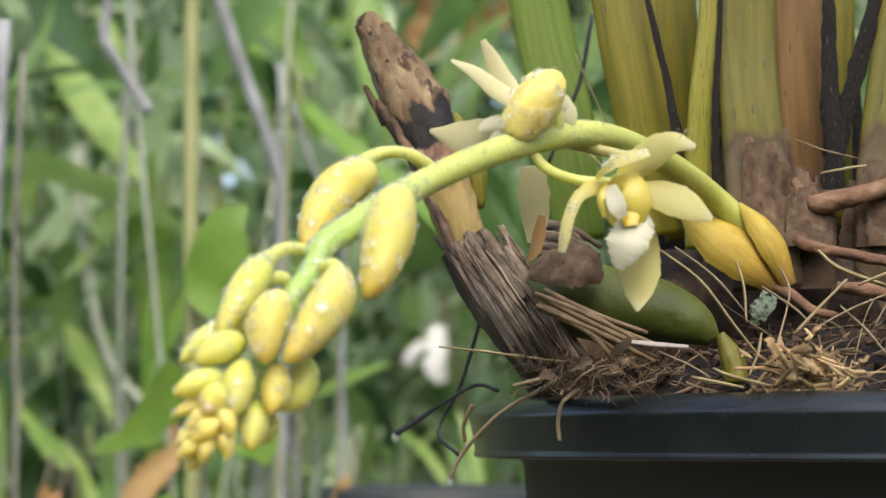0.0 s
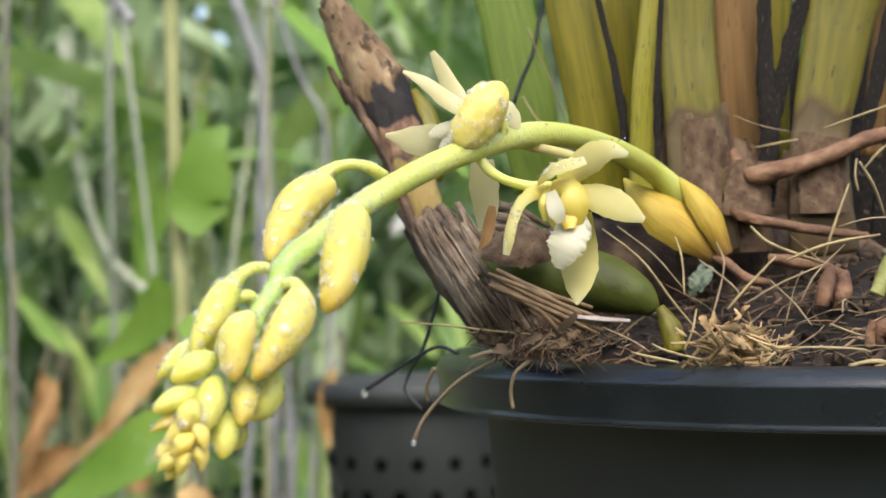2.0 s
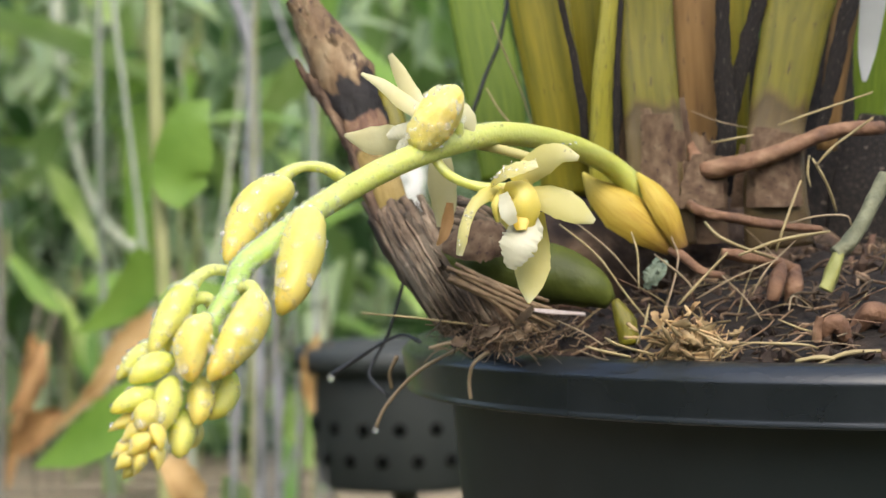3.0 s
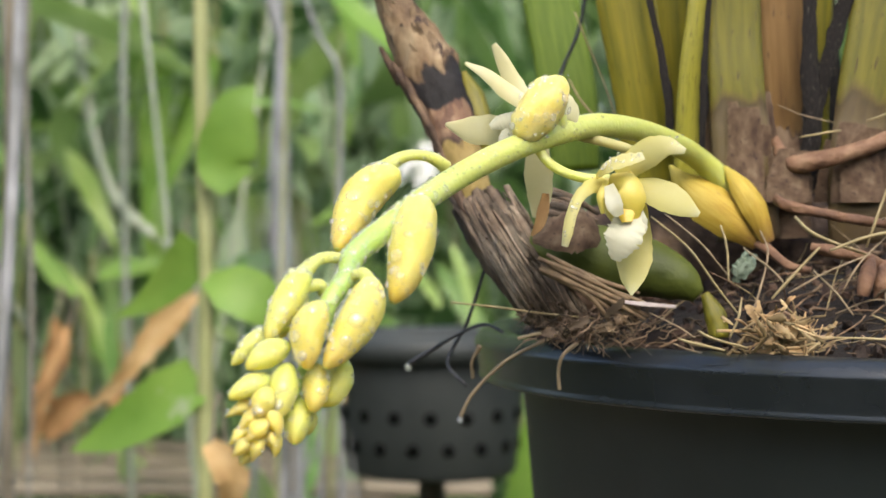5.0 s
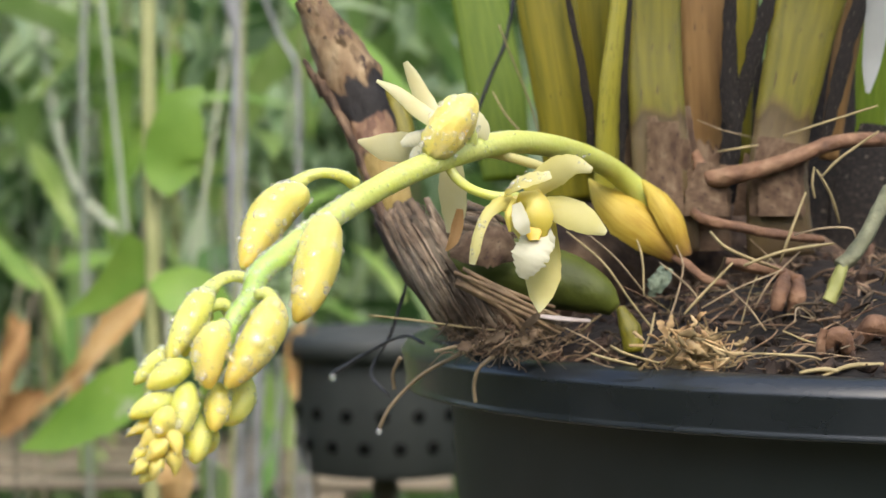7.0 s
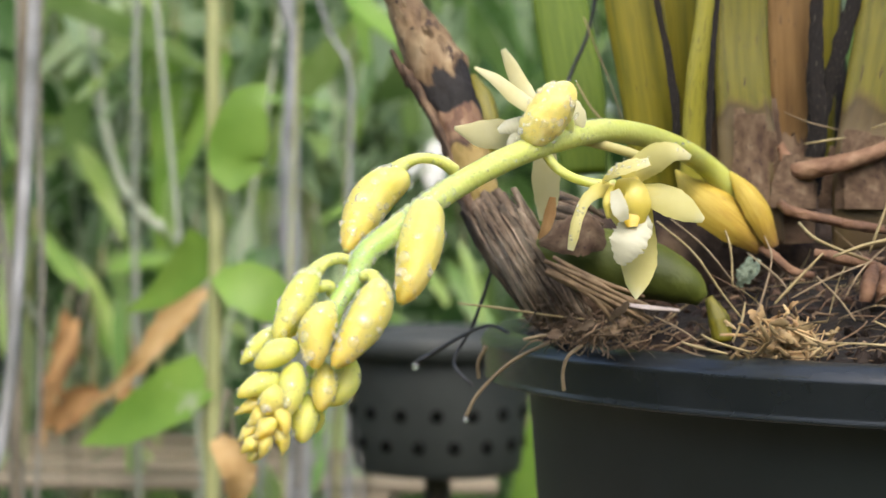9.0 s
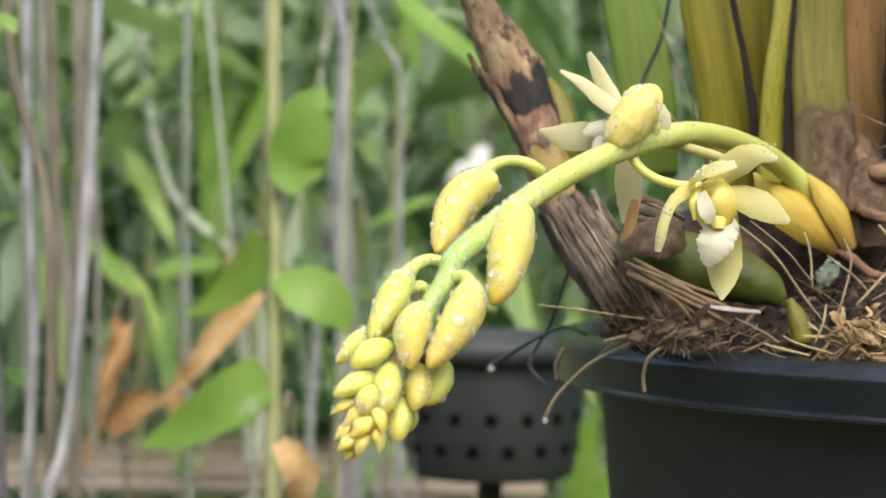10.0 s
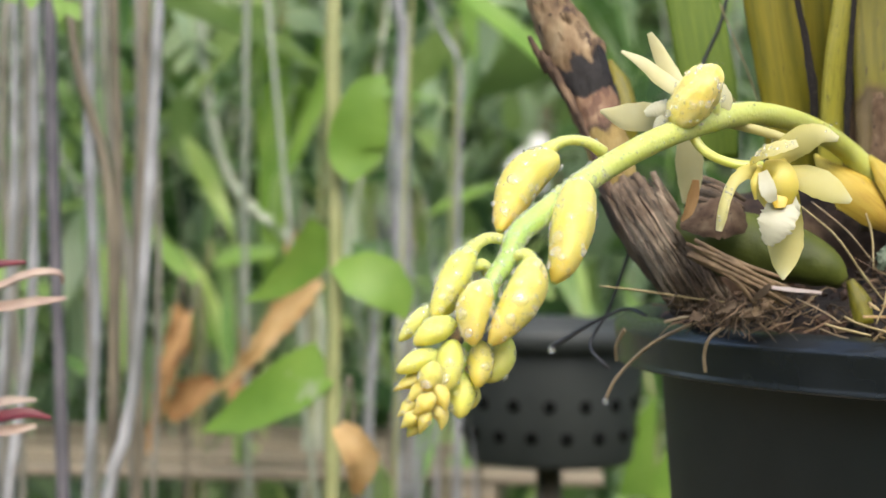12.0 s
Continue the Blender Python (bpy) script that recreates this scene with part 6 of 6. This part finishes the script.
# a trailing shoot with small leaves over the sticks
t = thing("leafy_shoot", (-0.2023, 0.6600, 1.0777), "thin shoot with small bright green leaves trailing over the sticks", "shoot")
bm = bmesh.new()
tube(bm, [(-0.2023, 0.6600, 1.0777), (-0.2102, 0.6600, 1.0678), (-0.2032, 0.6600, 1.0643), (-0.1903, 0.6600, 1.0633), (-0.1764, 0.6600, 1.0602)] , [0.0006] * 5, 20, 6)
tube(bm, [(-0.2023, 0.6600, 1.0777), (-0.2108, 0.7000, 1.1034), (-0.2123, 0.7380, 1.1072)], [0.0006] * 3, 10, 6)
part("stem", bm, M_STEM_BG, t)
for pp in ([(-0.2092, 0.6600, 1.0674), (-0.2108, 0.6580, 1.0645), (-0.2124, 0.6570, 1.0612)], [(-0.2018, 0.6600, 1.0651), (-0.1993, 0.6580, 1.0634), (-0.1962, 0.6570, 1.0606)], [(-0.1933, 0.6600, 1.0640), (-0.1914, 0.6580, 1.0615), (-0.1915, 0.6570, 1.0583)], [(-0.1843, 0.6600, 1.0629), (-0.1811, 0.6580, 1.0592), (-0.1816, 0.6570, 1.0537)], [(-0.1794, 0.6600, 1.0614), (-0.1767, 0.6580, 1.0581), (-0.1745, 0.6570, 1.0545)], [(-0.2062, 0.6600, 1.0659), (-0.2061, 0.6580, 1.0688), (-0.2034, 0.6570, 1.0722)]):
    bm = bmesh.new()
    sheet(bm, pp, [0.00077, 0.00287, 0.00057], (0.1, -1, 0.3), 0.2, 0.0002, 8, 6, 0.05)
    part("leaf", bm, M_LEAF_BG, t)

# ---- dark red flowers beside the sticks ----
def red_flower(c, petals, lip_tip):
    t = thing("red_flower", c, "dark red orchid flower with narrow curled pale-backed petals", "flower", "dark red flowers")
    a = Vector(c)
    for pts, half, nrm, mt in petals:
        bm = bmesh.new()
        sheet(bm, [a] + [Vector(p) for p in pts], half, nrm, 0.55, 0.0003, 16, 8, 0.06, fray=0.06)
        part("petal", bm, mt, t)
    bm = bmesh.new()
    b = Vector(lip_tip)
    tube(bm, [a, a.lerp(b, 0.5) + Vector((0, -0.001, 0.001)), b], [0.0028, 0.0034, 0.0010], 12, 12, flat=1.5, side=(0, -0.4, 1), rough=0.05)
    part("lip", bm, M_RED, t, "dark red lip")
    bm = bmesh.new()
    tube(bm, [a, a + Vector((-0.03, 0.01, 0.0)), a + Vector((-0.06, 0.02, -0.2)), Vector((a.x - 0.07, a.y + 0.03, 0.0))], [0.0014, 0.0014, 0.002, 0.003], 24, 8)
    part("stem", bm, M_STICK_BROWN, t)


red_flower((-0.1661, 0.4850, 0.9678), (([(-0.1550, 0.4820, 0.9688), (-0.1443, 0.4800, 0.9731), (-0.1373, 0.4820, 0.9737), (-0.1365, 0.4840, 0.9712)], [0.0008, 0.0017, 0.0016, 0.0011, 0.0004], (0, -0.6, 0.8), M_PINK),
                                   ([(-0.1530, 0.4800, 0.9649), (-0.1421, 0.4770, 0.9664), (-0.1340, 0.4780, 0.9676)], [0.0008, 0.0016, 0.0015, 0.0005], (0, -0.8, 0.5), M_PINK),
                                   ([(-0.1610, 0.4880, 0.9721), (-0.1544, 0.4880, 0.9751), (-0.1473, 0.4890, 0.9762)], [0.0010, 0.0020, 0.0017, 0.0005], (0, -0.5, 0.8), M_RED),
                                   ([(-0.1638, 0.4900, 0.9742), (-0.1604, 0.4900, 0.9786), (-0.1575, 0.4910, 0.9819)], [0.0010, 0.0019, 0.0015, 0.0005], (-0.2, -0.8, 0.5), M_PINK)), (-0.1539, 0.4790, 0.9704))
red_flower((-0.1714, 0.5050, 0.9326), (([(-0.1599, 0.5020, 0.9335), (-0.1508, 0.5020, 0.9352), (-0.1444, 0.5040, 0.9341)], [0.0010, 0.0024, 0.0020, 0.0006], (0, -0.6, 0.8), M_RED),
                                   ([(-0.1625, 0.5060, 0.9365), (-0.1558, 0.5070, 0.9382), (-0.1495, 0.5080, 0.9385)], [0.0008, 0.0018, 0.0015, 0.0005], (0, -0.7, 0.6), M_PINK),
                                   ([(-0.1593, 0.5000, 0.9312), (-0.1515, 0.4990, 0.9319), (-0.1472, 0.5000, 0.9327)], [0.0008, 0.0015, 0.0013, 0.0005], (0, -0.9, 0.2), M_PINK)), (-0.1576, 0.4990, 0.9358))

# ---- dry leaves ----
def dry_leaf(pts, widths, normal, label, mat=None):
    bm = bmesh.new()
    sheet(bm, pts, widths, normal, 0.55, 0.0004, 22, 8, 0.22, fray=0.35)
    x, y, z = pts[0]
    t = thing("withered_leaf", (x, y + 0.03, 0.0), label, "leaf", "dry leaves")
    part("blade", bm, mat or M_DRYLEAF, t)
    bm = bmesh.new()
    tube(bm, [(x, y, z), (x + 0.004, y + 0.02, z - 0.01), (x + 0.006, y + 0.03, z * 0.6), (x, y + 0.03, 0.0)], [0.0007, 0.0008, 0.001, 0.0014], 16, 6)
    part("leaf_stalk", bm, M_STICK_BROWN, t)


dry_leaf([(-0.1231, 0.9500, 0.9536), (-0.1336, 0.9500, 0.9434), (-0.1442, 0.9500, 0.9315), (-0.1553, 0.9500, 0.9176), (-0.1715, 0.9600, 0.9028), (-0.1874, 0.9700, 0.8905)], [0.00276, 0.00745, 0.00745, 0.00496, 0.00248, 0.00083], (-0.2, -1, 0.4), "curled orange-tan dry leaf hanging in the thicket", M_DRYLEAF_PALE)
dry_leaf([(-0.2438, 1.2000, 0.9292), (-0.2414, 1.2000, 0.9117), (-0.2485, 1.2000, 0.8872), (-0.2563, 1.2000, 0.8592), (-0.2606, 1.2000, 0.8347)], [0.00174, 0.00836, 0.00557, 0.00418, 0.00139], (0.3, -1, 0.2), "withered orange leaf hanging in the thicket")
dry_leaf([(-0.2324, 1.1900, 0.9246), (-0.2346, 1.1800, 0.9125), (-0.2450, 1.1800, 0.8932), (-0.2540, 1.1800, 0.8822)], [0.00139, 0.00522, 0.00418, 0.00104], (-0.3, -1, 0.2), "withered orange leaf hanging in the thicket")
dry_leaf([(-0.2093, 1.2500, 0.9117), (-0.2072, 1.2500, 0.8971), (-0.2138, 1.2500, 0.8789)], [0.00145, 0.00472, 0.00181], (0.3, -1, 0.3), "withered orange leaf hanging in the thicket")
dry_leaf([(-0.1796, 1.3000, 0.9722), (-0.1825, 1.3000, 0.9627), (-0.1801, 1.3000, 0.9494)], [0.00151, 0.00604, 0.00226], (-0.2, -1, 0.3), "small withered brown leaf in the thicket")
dry_leaf([(-0.0910, 0.7300, 0.9075), (-0.0850, 0.7250, 0.9007), (-0.0822, 0.7250, 0.8933), (-0.0843, 0.7300, 0.8818)], [0.00297, 0.00678, 0.00636, 0.00170], (0.2, -1, 0.3), "pale tan dry leaf caught below the climber", M_DRYLEAF_PALE)
dry_leaf([(-0.0503, 0.9700, 0.9396), (-0.0545, 0.9700, 0.9284), (-0.0557, 0.9700, 0.9143), (-0.0540, 0.9700, 0.9002)], [0.00141, 0.00394, 0.00366, 0.00141], (0.2, -1, 0.2), "long yellow dry leaf among the sticks", M_DRYLEAF_PALE)
dry_leaf([(-0.2083, 1.0000, 0.8790), (-0.1965, 1.0000, 0.8911), (-0.1847, 1.0000, 0.9002)], [0.00406, 0.00929, 0.00406], (0.1, -1, 0.3), "dark brown crumpled dry leaf")
dry_leaf([(-0.2244, 1.3000, 0.8729), (-0.2129, 1.3000, 0.8617), (-0.1975, 1.3000, 0.8466)], [0.00755, 0.01509, 0.00528], (0.1, -1, 0.3), "dark brown crumpled dry leaf")

dry_leaf([(-0.0694, 2.0000, 1.3958), (-0.0233, 2.0000, 1.3663), (0.0228, 2.0000, 1.3427), (0.0630, 2.0000, 1.3368)], [0.01742, 0.04354, 0.04644, 0.01161], (0.2, -1, 0.3), "broad pinkish tan dead leaf high in the thicket")
dry_leaf([(-0.0550, 2.1000, 1.4491), (-0.0064, 2.1000, 1.4242), (0.0542, 2.1000, 1.3993)], [0.01829, 0.04267, 0.01219], (0.2, -1, 0.3), "broad pinkish tan dead leaf high in the thicket")
bench((-0.35, 1.5, 0), -0.75, 0.03, 1.34, 1.66, 0.806, 4, "weathered wooden slatted bench under the thicket", 0.45, 0.008)

# ---- long leaves and arching vines in the thicket ----
def hang_leaves(rows):
    for pp, ww, nn in rows:
        x, y, z = pp[0]
        t = thing("long_leaf", (x, y + 0.02, 0.0), "long bright green leaf in the thicket", "leaf", "long leaves")
        bm = bmesh.new()
        sheet(bm, pp, ww, nn, 0.2, 0.0004, 14, 6)
        part("blade", bm, M_LEAF_BG, t)
        bm = bmesh.new()
        tube(bm, [(x, y, z), (x - 0.01, y + 0.02, z - 0.02), (x - 0.02, y + 0.03, z * 0.5), (x, y + 0.02, 0.0)], [0.001, 0.0012, 0.0014, 0.0016], 14, 6)
        part("leaf_stalk", bm, M_STEM_BG, t)


hang_leaves([([(-0.0761, 1.0200, 1.1244), (-0.0485, 1.0000, 1.0958), (-0.0160, 1.0000, 1.0698), (0.0180, 1.0000, 1.0337)], [0.00464, 0.00697, 0.00639, 0.00174], (0.4, -1, 0.7)),
    ([(-0.0627, 1.3000, 1.1527), (-0.0661, 1.3000, 1.1224), (-0.0611, 1.3000, 1.0902)], [0.00528, 0.00755, 0.00151], (0.2, -1, 0.1)),
    ([(-0.2143, 1.4800, 1.1173), (-0.2224, 1.4800, 1.0609), (-0.2237, 1.4800, 0.9827), (-0.2252, 1.4800, 0.9196)], [0.00773, 0.01117, 0.00945, 0.00258], (0.2, -1, 0.1)),
    ([(-0.1872, 1.6000, 1.1417), (-0.2055, 1.6000, 1.0994), (-0.2285, 1.6000, 1.0477)], [0.00743, 0.01022, 0.00232], (0.2, -1, 0.1))])
hang_leaves([([(-0.2154, 1.5000, 1.1302), (-0.2319, 1.5000, 1.0863), (-0.2289, 1.5000, 1.0292), (-0.2211, 1.5000, 0.9854), (-0.2282, 1.5000, 0.9149)], [0.006, 0.0085, 0.0085, 0.0075, 0.002], (0.2, -1, 0.1)),
    ([(-0.1554, 1.3000, 1.0971), (-0.1666, 1.3000, 1.0629), (-0.1835, 1.3000, 1.0247), (-0.1930, 1.3000, 1.0018)], [0.003, 0.006, 0.005, 0.001], (0.3, -1, 0.3)),
    ([(-0.2622, 1.4500, 0.9461), (-0.2430, 1.4500, 0.9528), (-0.2045, 1.4500, 0.9567)], [0.00253, 0.00926, 0.00210], (0.1, -1, 0.6)),
    ([(-0.0999, 1.4000, 0.9848), (-0.0755, 1.4000, 0.9974), (-0.0470, 1.4000, 1.0079)], [0.00163, 0.00569, 0.00163], (0.1, -1, 0.6)),
    ([(-0.1671, 1.5000, 1.2883), (-0.1410, 1.5000, 1.2620), (-0.1065, 1.5000, 1.2271)], [0.01306, 0.02612, 0.00435], (0.2, -1, 0.4))])
hang_leaves([([(-0.1416, 1.6000, 1.2504), (-0.1138, 1.6000, 1.2086), (-0.0772, 1.6000, 1.1763)], [0.00650, 0.01115, 0.00279], (0.3, -1, 0.4)),
    ([(-0.1190, 1.8000, 1.3353), (-0.0982, 1.8000, 1.3089), (-0.0826, 1.8000, 1.2722)], [0.00836, 0.01567, 0.00418], (0.3, -1, 0.2)),
    ([(-0.2763, 1.5000, 0.9202), (-0.2677, 1.5000, 0.8940), (-0.2569, 1.5000, 0.8678)], [0.00610, 0.01045, 0.00261], (0.2, -1, 0.2)),
    ([(-0.3024, 1.4000, 0.9743), (-0.2822, 1.4000, 0.9499), (-0.2660, 1.4000, 0.9336)], [0.00325, 0.00813, 0.00244], (0.2, -1, 0.4))])
hang_leaves([([(0.0503, 1.1000, 0.8855), (0.0442, 1.1000, 0.8661), (0.0399, 1.1000, 0.8274)], [0.00096, 0.00702, 0.01086], (0.2, -1, 0.1)),
    ([(0.0659, 1.1500, 0.8540), (0.0611, 1.1500, 0.8371), (0.0598, 1.1500, 0.8135)], [0.00134, 0.00734, 0.00868], (0.2, -1, 0.1))])
for pp, r in (([(-0.2797, 1.4500, 1.1636), (-0.2721, 1.4500, 1.1085), (-0.2632, 1.4500, 1.0533), (-0.2510, 1.4500, 1.0109), (-0.2316, 1.4500, 0.9855), (-0.2080, 1.4500, 0.9666), (-0.1821, 1.4500, 0.9179)], 0.0032), ([(-0.2804, 1.4800, 1.1731), (-0.2760, 1.4800, 1.0864), (-0.2569, 1.4800, 1.0127), (-0.2303, 1.4800, 0.9826), (-0.1950, 1.4800, 0.9483)], 0.0045), ([(-0.2827, 1.7000, 1.1999), (-0.2715, 1.7000, 1.0906), (-0.2807, 1.7000, 1.0157)], 0.004)):
    strand("vine", to_ground(pp), [r] * 5, M_HANG, "pale green arching vine in the thicket", "vine", "vines", 70, 8)

# ---- undergrowth ----
SKY_SPOT = Vector((-0.023, 1.87, 1.033))
OPEN_LINES = [(SKY_SPOT, (Vector((x, 0.0, 0.99)) - SKY_SPOT).normalized()) for x in (-0.05, -0.01, 0.03, 0.07)] + [(SKY_SPOT, d.normalized()), (SKY_SPOT, Vector((0, -0.35, 1)).normalized())]


def clear_of_gap(p, r):
    """True where a leaf leaves the small opening in the thicket free."""
    for a, u in OPEN_LINES:
        v = p - a
        k = v.dot(u)
        if k > -0.02 and (v - u * k).length < r:
            return False
    return True


def leaves(name, mat, count, xs, ys, zs, length, ratio, droop, seed, label, spread_=1.0):
    """Many separate pointed leaves in one mesh."""
    rg = np.random.default_rng(seed)
    st = np.linspace(0, 1, 6)
    half = np.sin(np.pi * st ** 0.8) ** 0.8
    verts, faces = [], []
    made = 0
    while made < count:
        c = Vector((rg.uniform(*xs), rg.uniform(*ys), rg.uniform(*zs)))
        L_ = rg.uniform(*length)
        if not clear_of_gap(c, 0.028 + L_ * 0.42):
            continue
        made += 1
        a = rg.uniform(0, 2 * np.pi)
        tilt = rg.normal(droop, 0.5)
        u = Vector((math.cos(a) * math.cos(tilt), math.sin(a) * math.cos(tilt), math.sin(tilt)))
        s = u.cross(Vector((rg.normal(0, 0.5), rg.normal(0, 0.5), 1))).normalized()
        n_ = s.cross(u)
        w = L_ * ratio * rg.uniform(0.7, 1.2)
        b0 = len(verts)
        for t, h in zip(st, half):
            mid = c + u * (L_ * (t - 0.5)) + n_ * (-0.35 * L_ * (t - 0.4) ** 2)
            for k in (-1, 0, 1):
                q = mid + s * (w * h * k) + n_ * (0.25 * w * h * abs(k))
                verts.append((q.x, q.y, q.z))
        for i in range(5):
            for k in range(2):
                p = b0 + i * 3 + k
                faces.append((p, p + 1, p + 4, p + 3))
    me = bpy.data.meshes.new(name)
    me.from_pydata(verts, [], faces)
    me.materials.append(mat)
    me.polygons.foreach_set("use_smooth", [True] * len(me.polygons))
    return tagged(new(name, me), label, "plants", kind="stuff")


leaves("undergrowth", M_FOLIAGE, 900, (-0.75, 0.55), (1.35, 2.1), (0.55, 1.55), (0.05, 0.13), 0.16, -0.5, 1, "green pointed leaves of the thicket behind the pots")
leaves("undergrowth", M_FOLIAGE_PALE, 1000, (-0.75, 0.6), (1.5, 2.3), (0.6, 1.7), (0.06, 0.16), 0.12, -0.9, 2, "light green narrow leaves of the thicket")
leaves("undergrowth", M_FOLIAGE, 2600, (-1.6, 1.4), (2.2, 3.6), (0.1, 2.6), (0.08, 0.2), 0.2, -0.5, 3, "dense dark green leaves further back")
leaves("undergrowth", M_FOLIAGE_PALE, 900, (-1.6, 1.4), (2.2, 3.6), (0.1, 2.6), (0.08, 0.22), 0.16, -0.7, 4, "dense light green leaves further back")

leaves("undergrowth", M_BLADE, 240, (-0.62, 0.35), (1.25, 1.75), (0.75, 1.4), (0.07, 0.17), 0.085, -0.9, 5, "long bright green blades hanging in the thicket")

# extra pale leaves brighten the upper left; the sky's light is in their colour
leaves("undergrowth", M_FOLIAGE_PALE, 620, (-0.66, 0.05), (1.35, 2.0), (1.02, 1.5), (0.02, 0.08), 0.16, -0.6, 6, "high thicket leaves, sky-lit brightness put into their pale colour")

# hanging vines
rg = random.Random(9)
bm = bmesh.new()
for _ in range(100):
    y = rg.uniform(1.15, 2.6)
    x = rg.uniform(-0.62, 0.45) * y / 1.5
    if abs(x + 0.0105 * y) < 0.09:
        continue
    z0, z1 = rg.uniform(1.1, 1.9), rg.uniform(0.5, 0.95)
    k = Vector((rg.uniform(-0.13, 0.13), 0, 0))
    r = rg.uniform(0.0007, 0.0024)
    tube(bm, [(x, y, z0), (x + k.x * 0.3 + rg.uniform(-0.03, 0.03), y, z0 * 0.6 + z1 * 0.4), (x + k.x, y + 0.02, z1)], [r, r, r * 0.7], 10, 5)
solo("hanging_vines", bm, M_HANG, (0, 1.8, 1.0), "thin grey-green vines hanging through the thicket", "vine", kind="stuff")

# white sheet and its twig, added in place of a bright spot of sky
bm = bmesh.new()
p0 = SKY_SPOT + Vector((0.004, 0, 0.028))
sheet(bm, [p0, SKY_SPOT + Vector((0.003, -0.006, 0.008)), SKY_SPOT + Vector((0.002, -0.012, -0.010)), SKY_SPOT + Vector((0.006, -0.012, -0.026))], [0.006, 0.0100, 0.0105, 0.005], (0, -1, 0.8), 0.15, 0.0004, 16, 8, 0.15, fray=0.6)
sheet(bm, [SKY_SPOT + Vector((-0.006, 0.002, 0.012)), SKY_SPOT + Vector((-0.018, -0.004, 0.004)), SKY_SPOT + Vector((-0.026, -0.006, -0.008))], [0.003, 0.0065, 0.004], (0, -1, 0.8), 0.15, 0.0004, 10, 6, 0.15, fray=0.6)
sky_spot = solo("sky_spot_sheet", bm, M_SKY_SPOT, p0, "crumpled white sheet standing in for a bright spot of sky", "plastic")
bm = bmesh.new()
tube(bm, [p0, p0 + Vector((0.01, 0.03, 0.01)), p0 + Vector((0.04, 0.05, -0.3)), Vector((p0.x + 0.05, p0.y + 0.05, 0.0))], [0.002, 0.002, 0.003, 0.004], 16, 6)
part("twig", bm, M_STICK_BROWN, sky_spot)

# far thicket that closes the view, with gaps to the sky
bm = bmesh.new()
bmesh.ops.create_grid(bm, x_segments=260, y_segments=150, size=1.0)
for v in bm.verts:
    x, z = v.co.x * 4.5, 1.6 + v.co.y * 2.2
    v.co = Vector((x, 3.8 + 0.02 * x * x + 0.35 * noise.noise(Vector((x * 2.2, z * 2.2, 0))), z))


def gap(c):
    return c.z > 1.15 and noise.noise(Vector((c.x * 5, c.z * 5, 7))) + 0.6 * noise.noise(Vector((c.x * 17, c.z * 17, 2))) > 0.48


bmesh.ops.delete(bm, geom=[f for f in bm.faces if gap(f.calc_center_median())], context="FACES")
solo("backdrop", bm, M_BACK, (0, 3.8, 0), "dark dense thicket in the distance", "thicket", kind="structure")

# unseen thicket added behind the viewer and at both sides; its height limits sky light
bm = bmesh.new()
bmesh.ops.create_grid(bm, x_segments=150, y_segments=40, size=1.0)
for v in bm.verts:
    a, h = math.pi * (1.0 + 0.62 * v.co.x) + math.pi / 2, 0.5 + 0.5 * v.co.y
    r = 3.2 + 0.5 * noise.noise(Vector((a * 3, h * 5, 4))) + 0.2 * noise.noise(Vector((a * 11, h * 14, 1)))
    top = 2.0 + 0.3 * noise.noise(Vector((a * 4, 0, 9))) + 0.15 * noise.noise(Vector((a * 15, 0, 3)))
    v.co = Vector((r * math.cos(a), 0.4 + r * math.sin(a), -0.1 + top * h))
solo("backdrop", bm, M_BACK, (0, -2.8, 0), "unseen thicket ring added to hold back low sky light", "thicket", kind="structure")
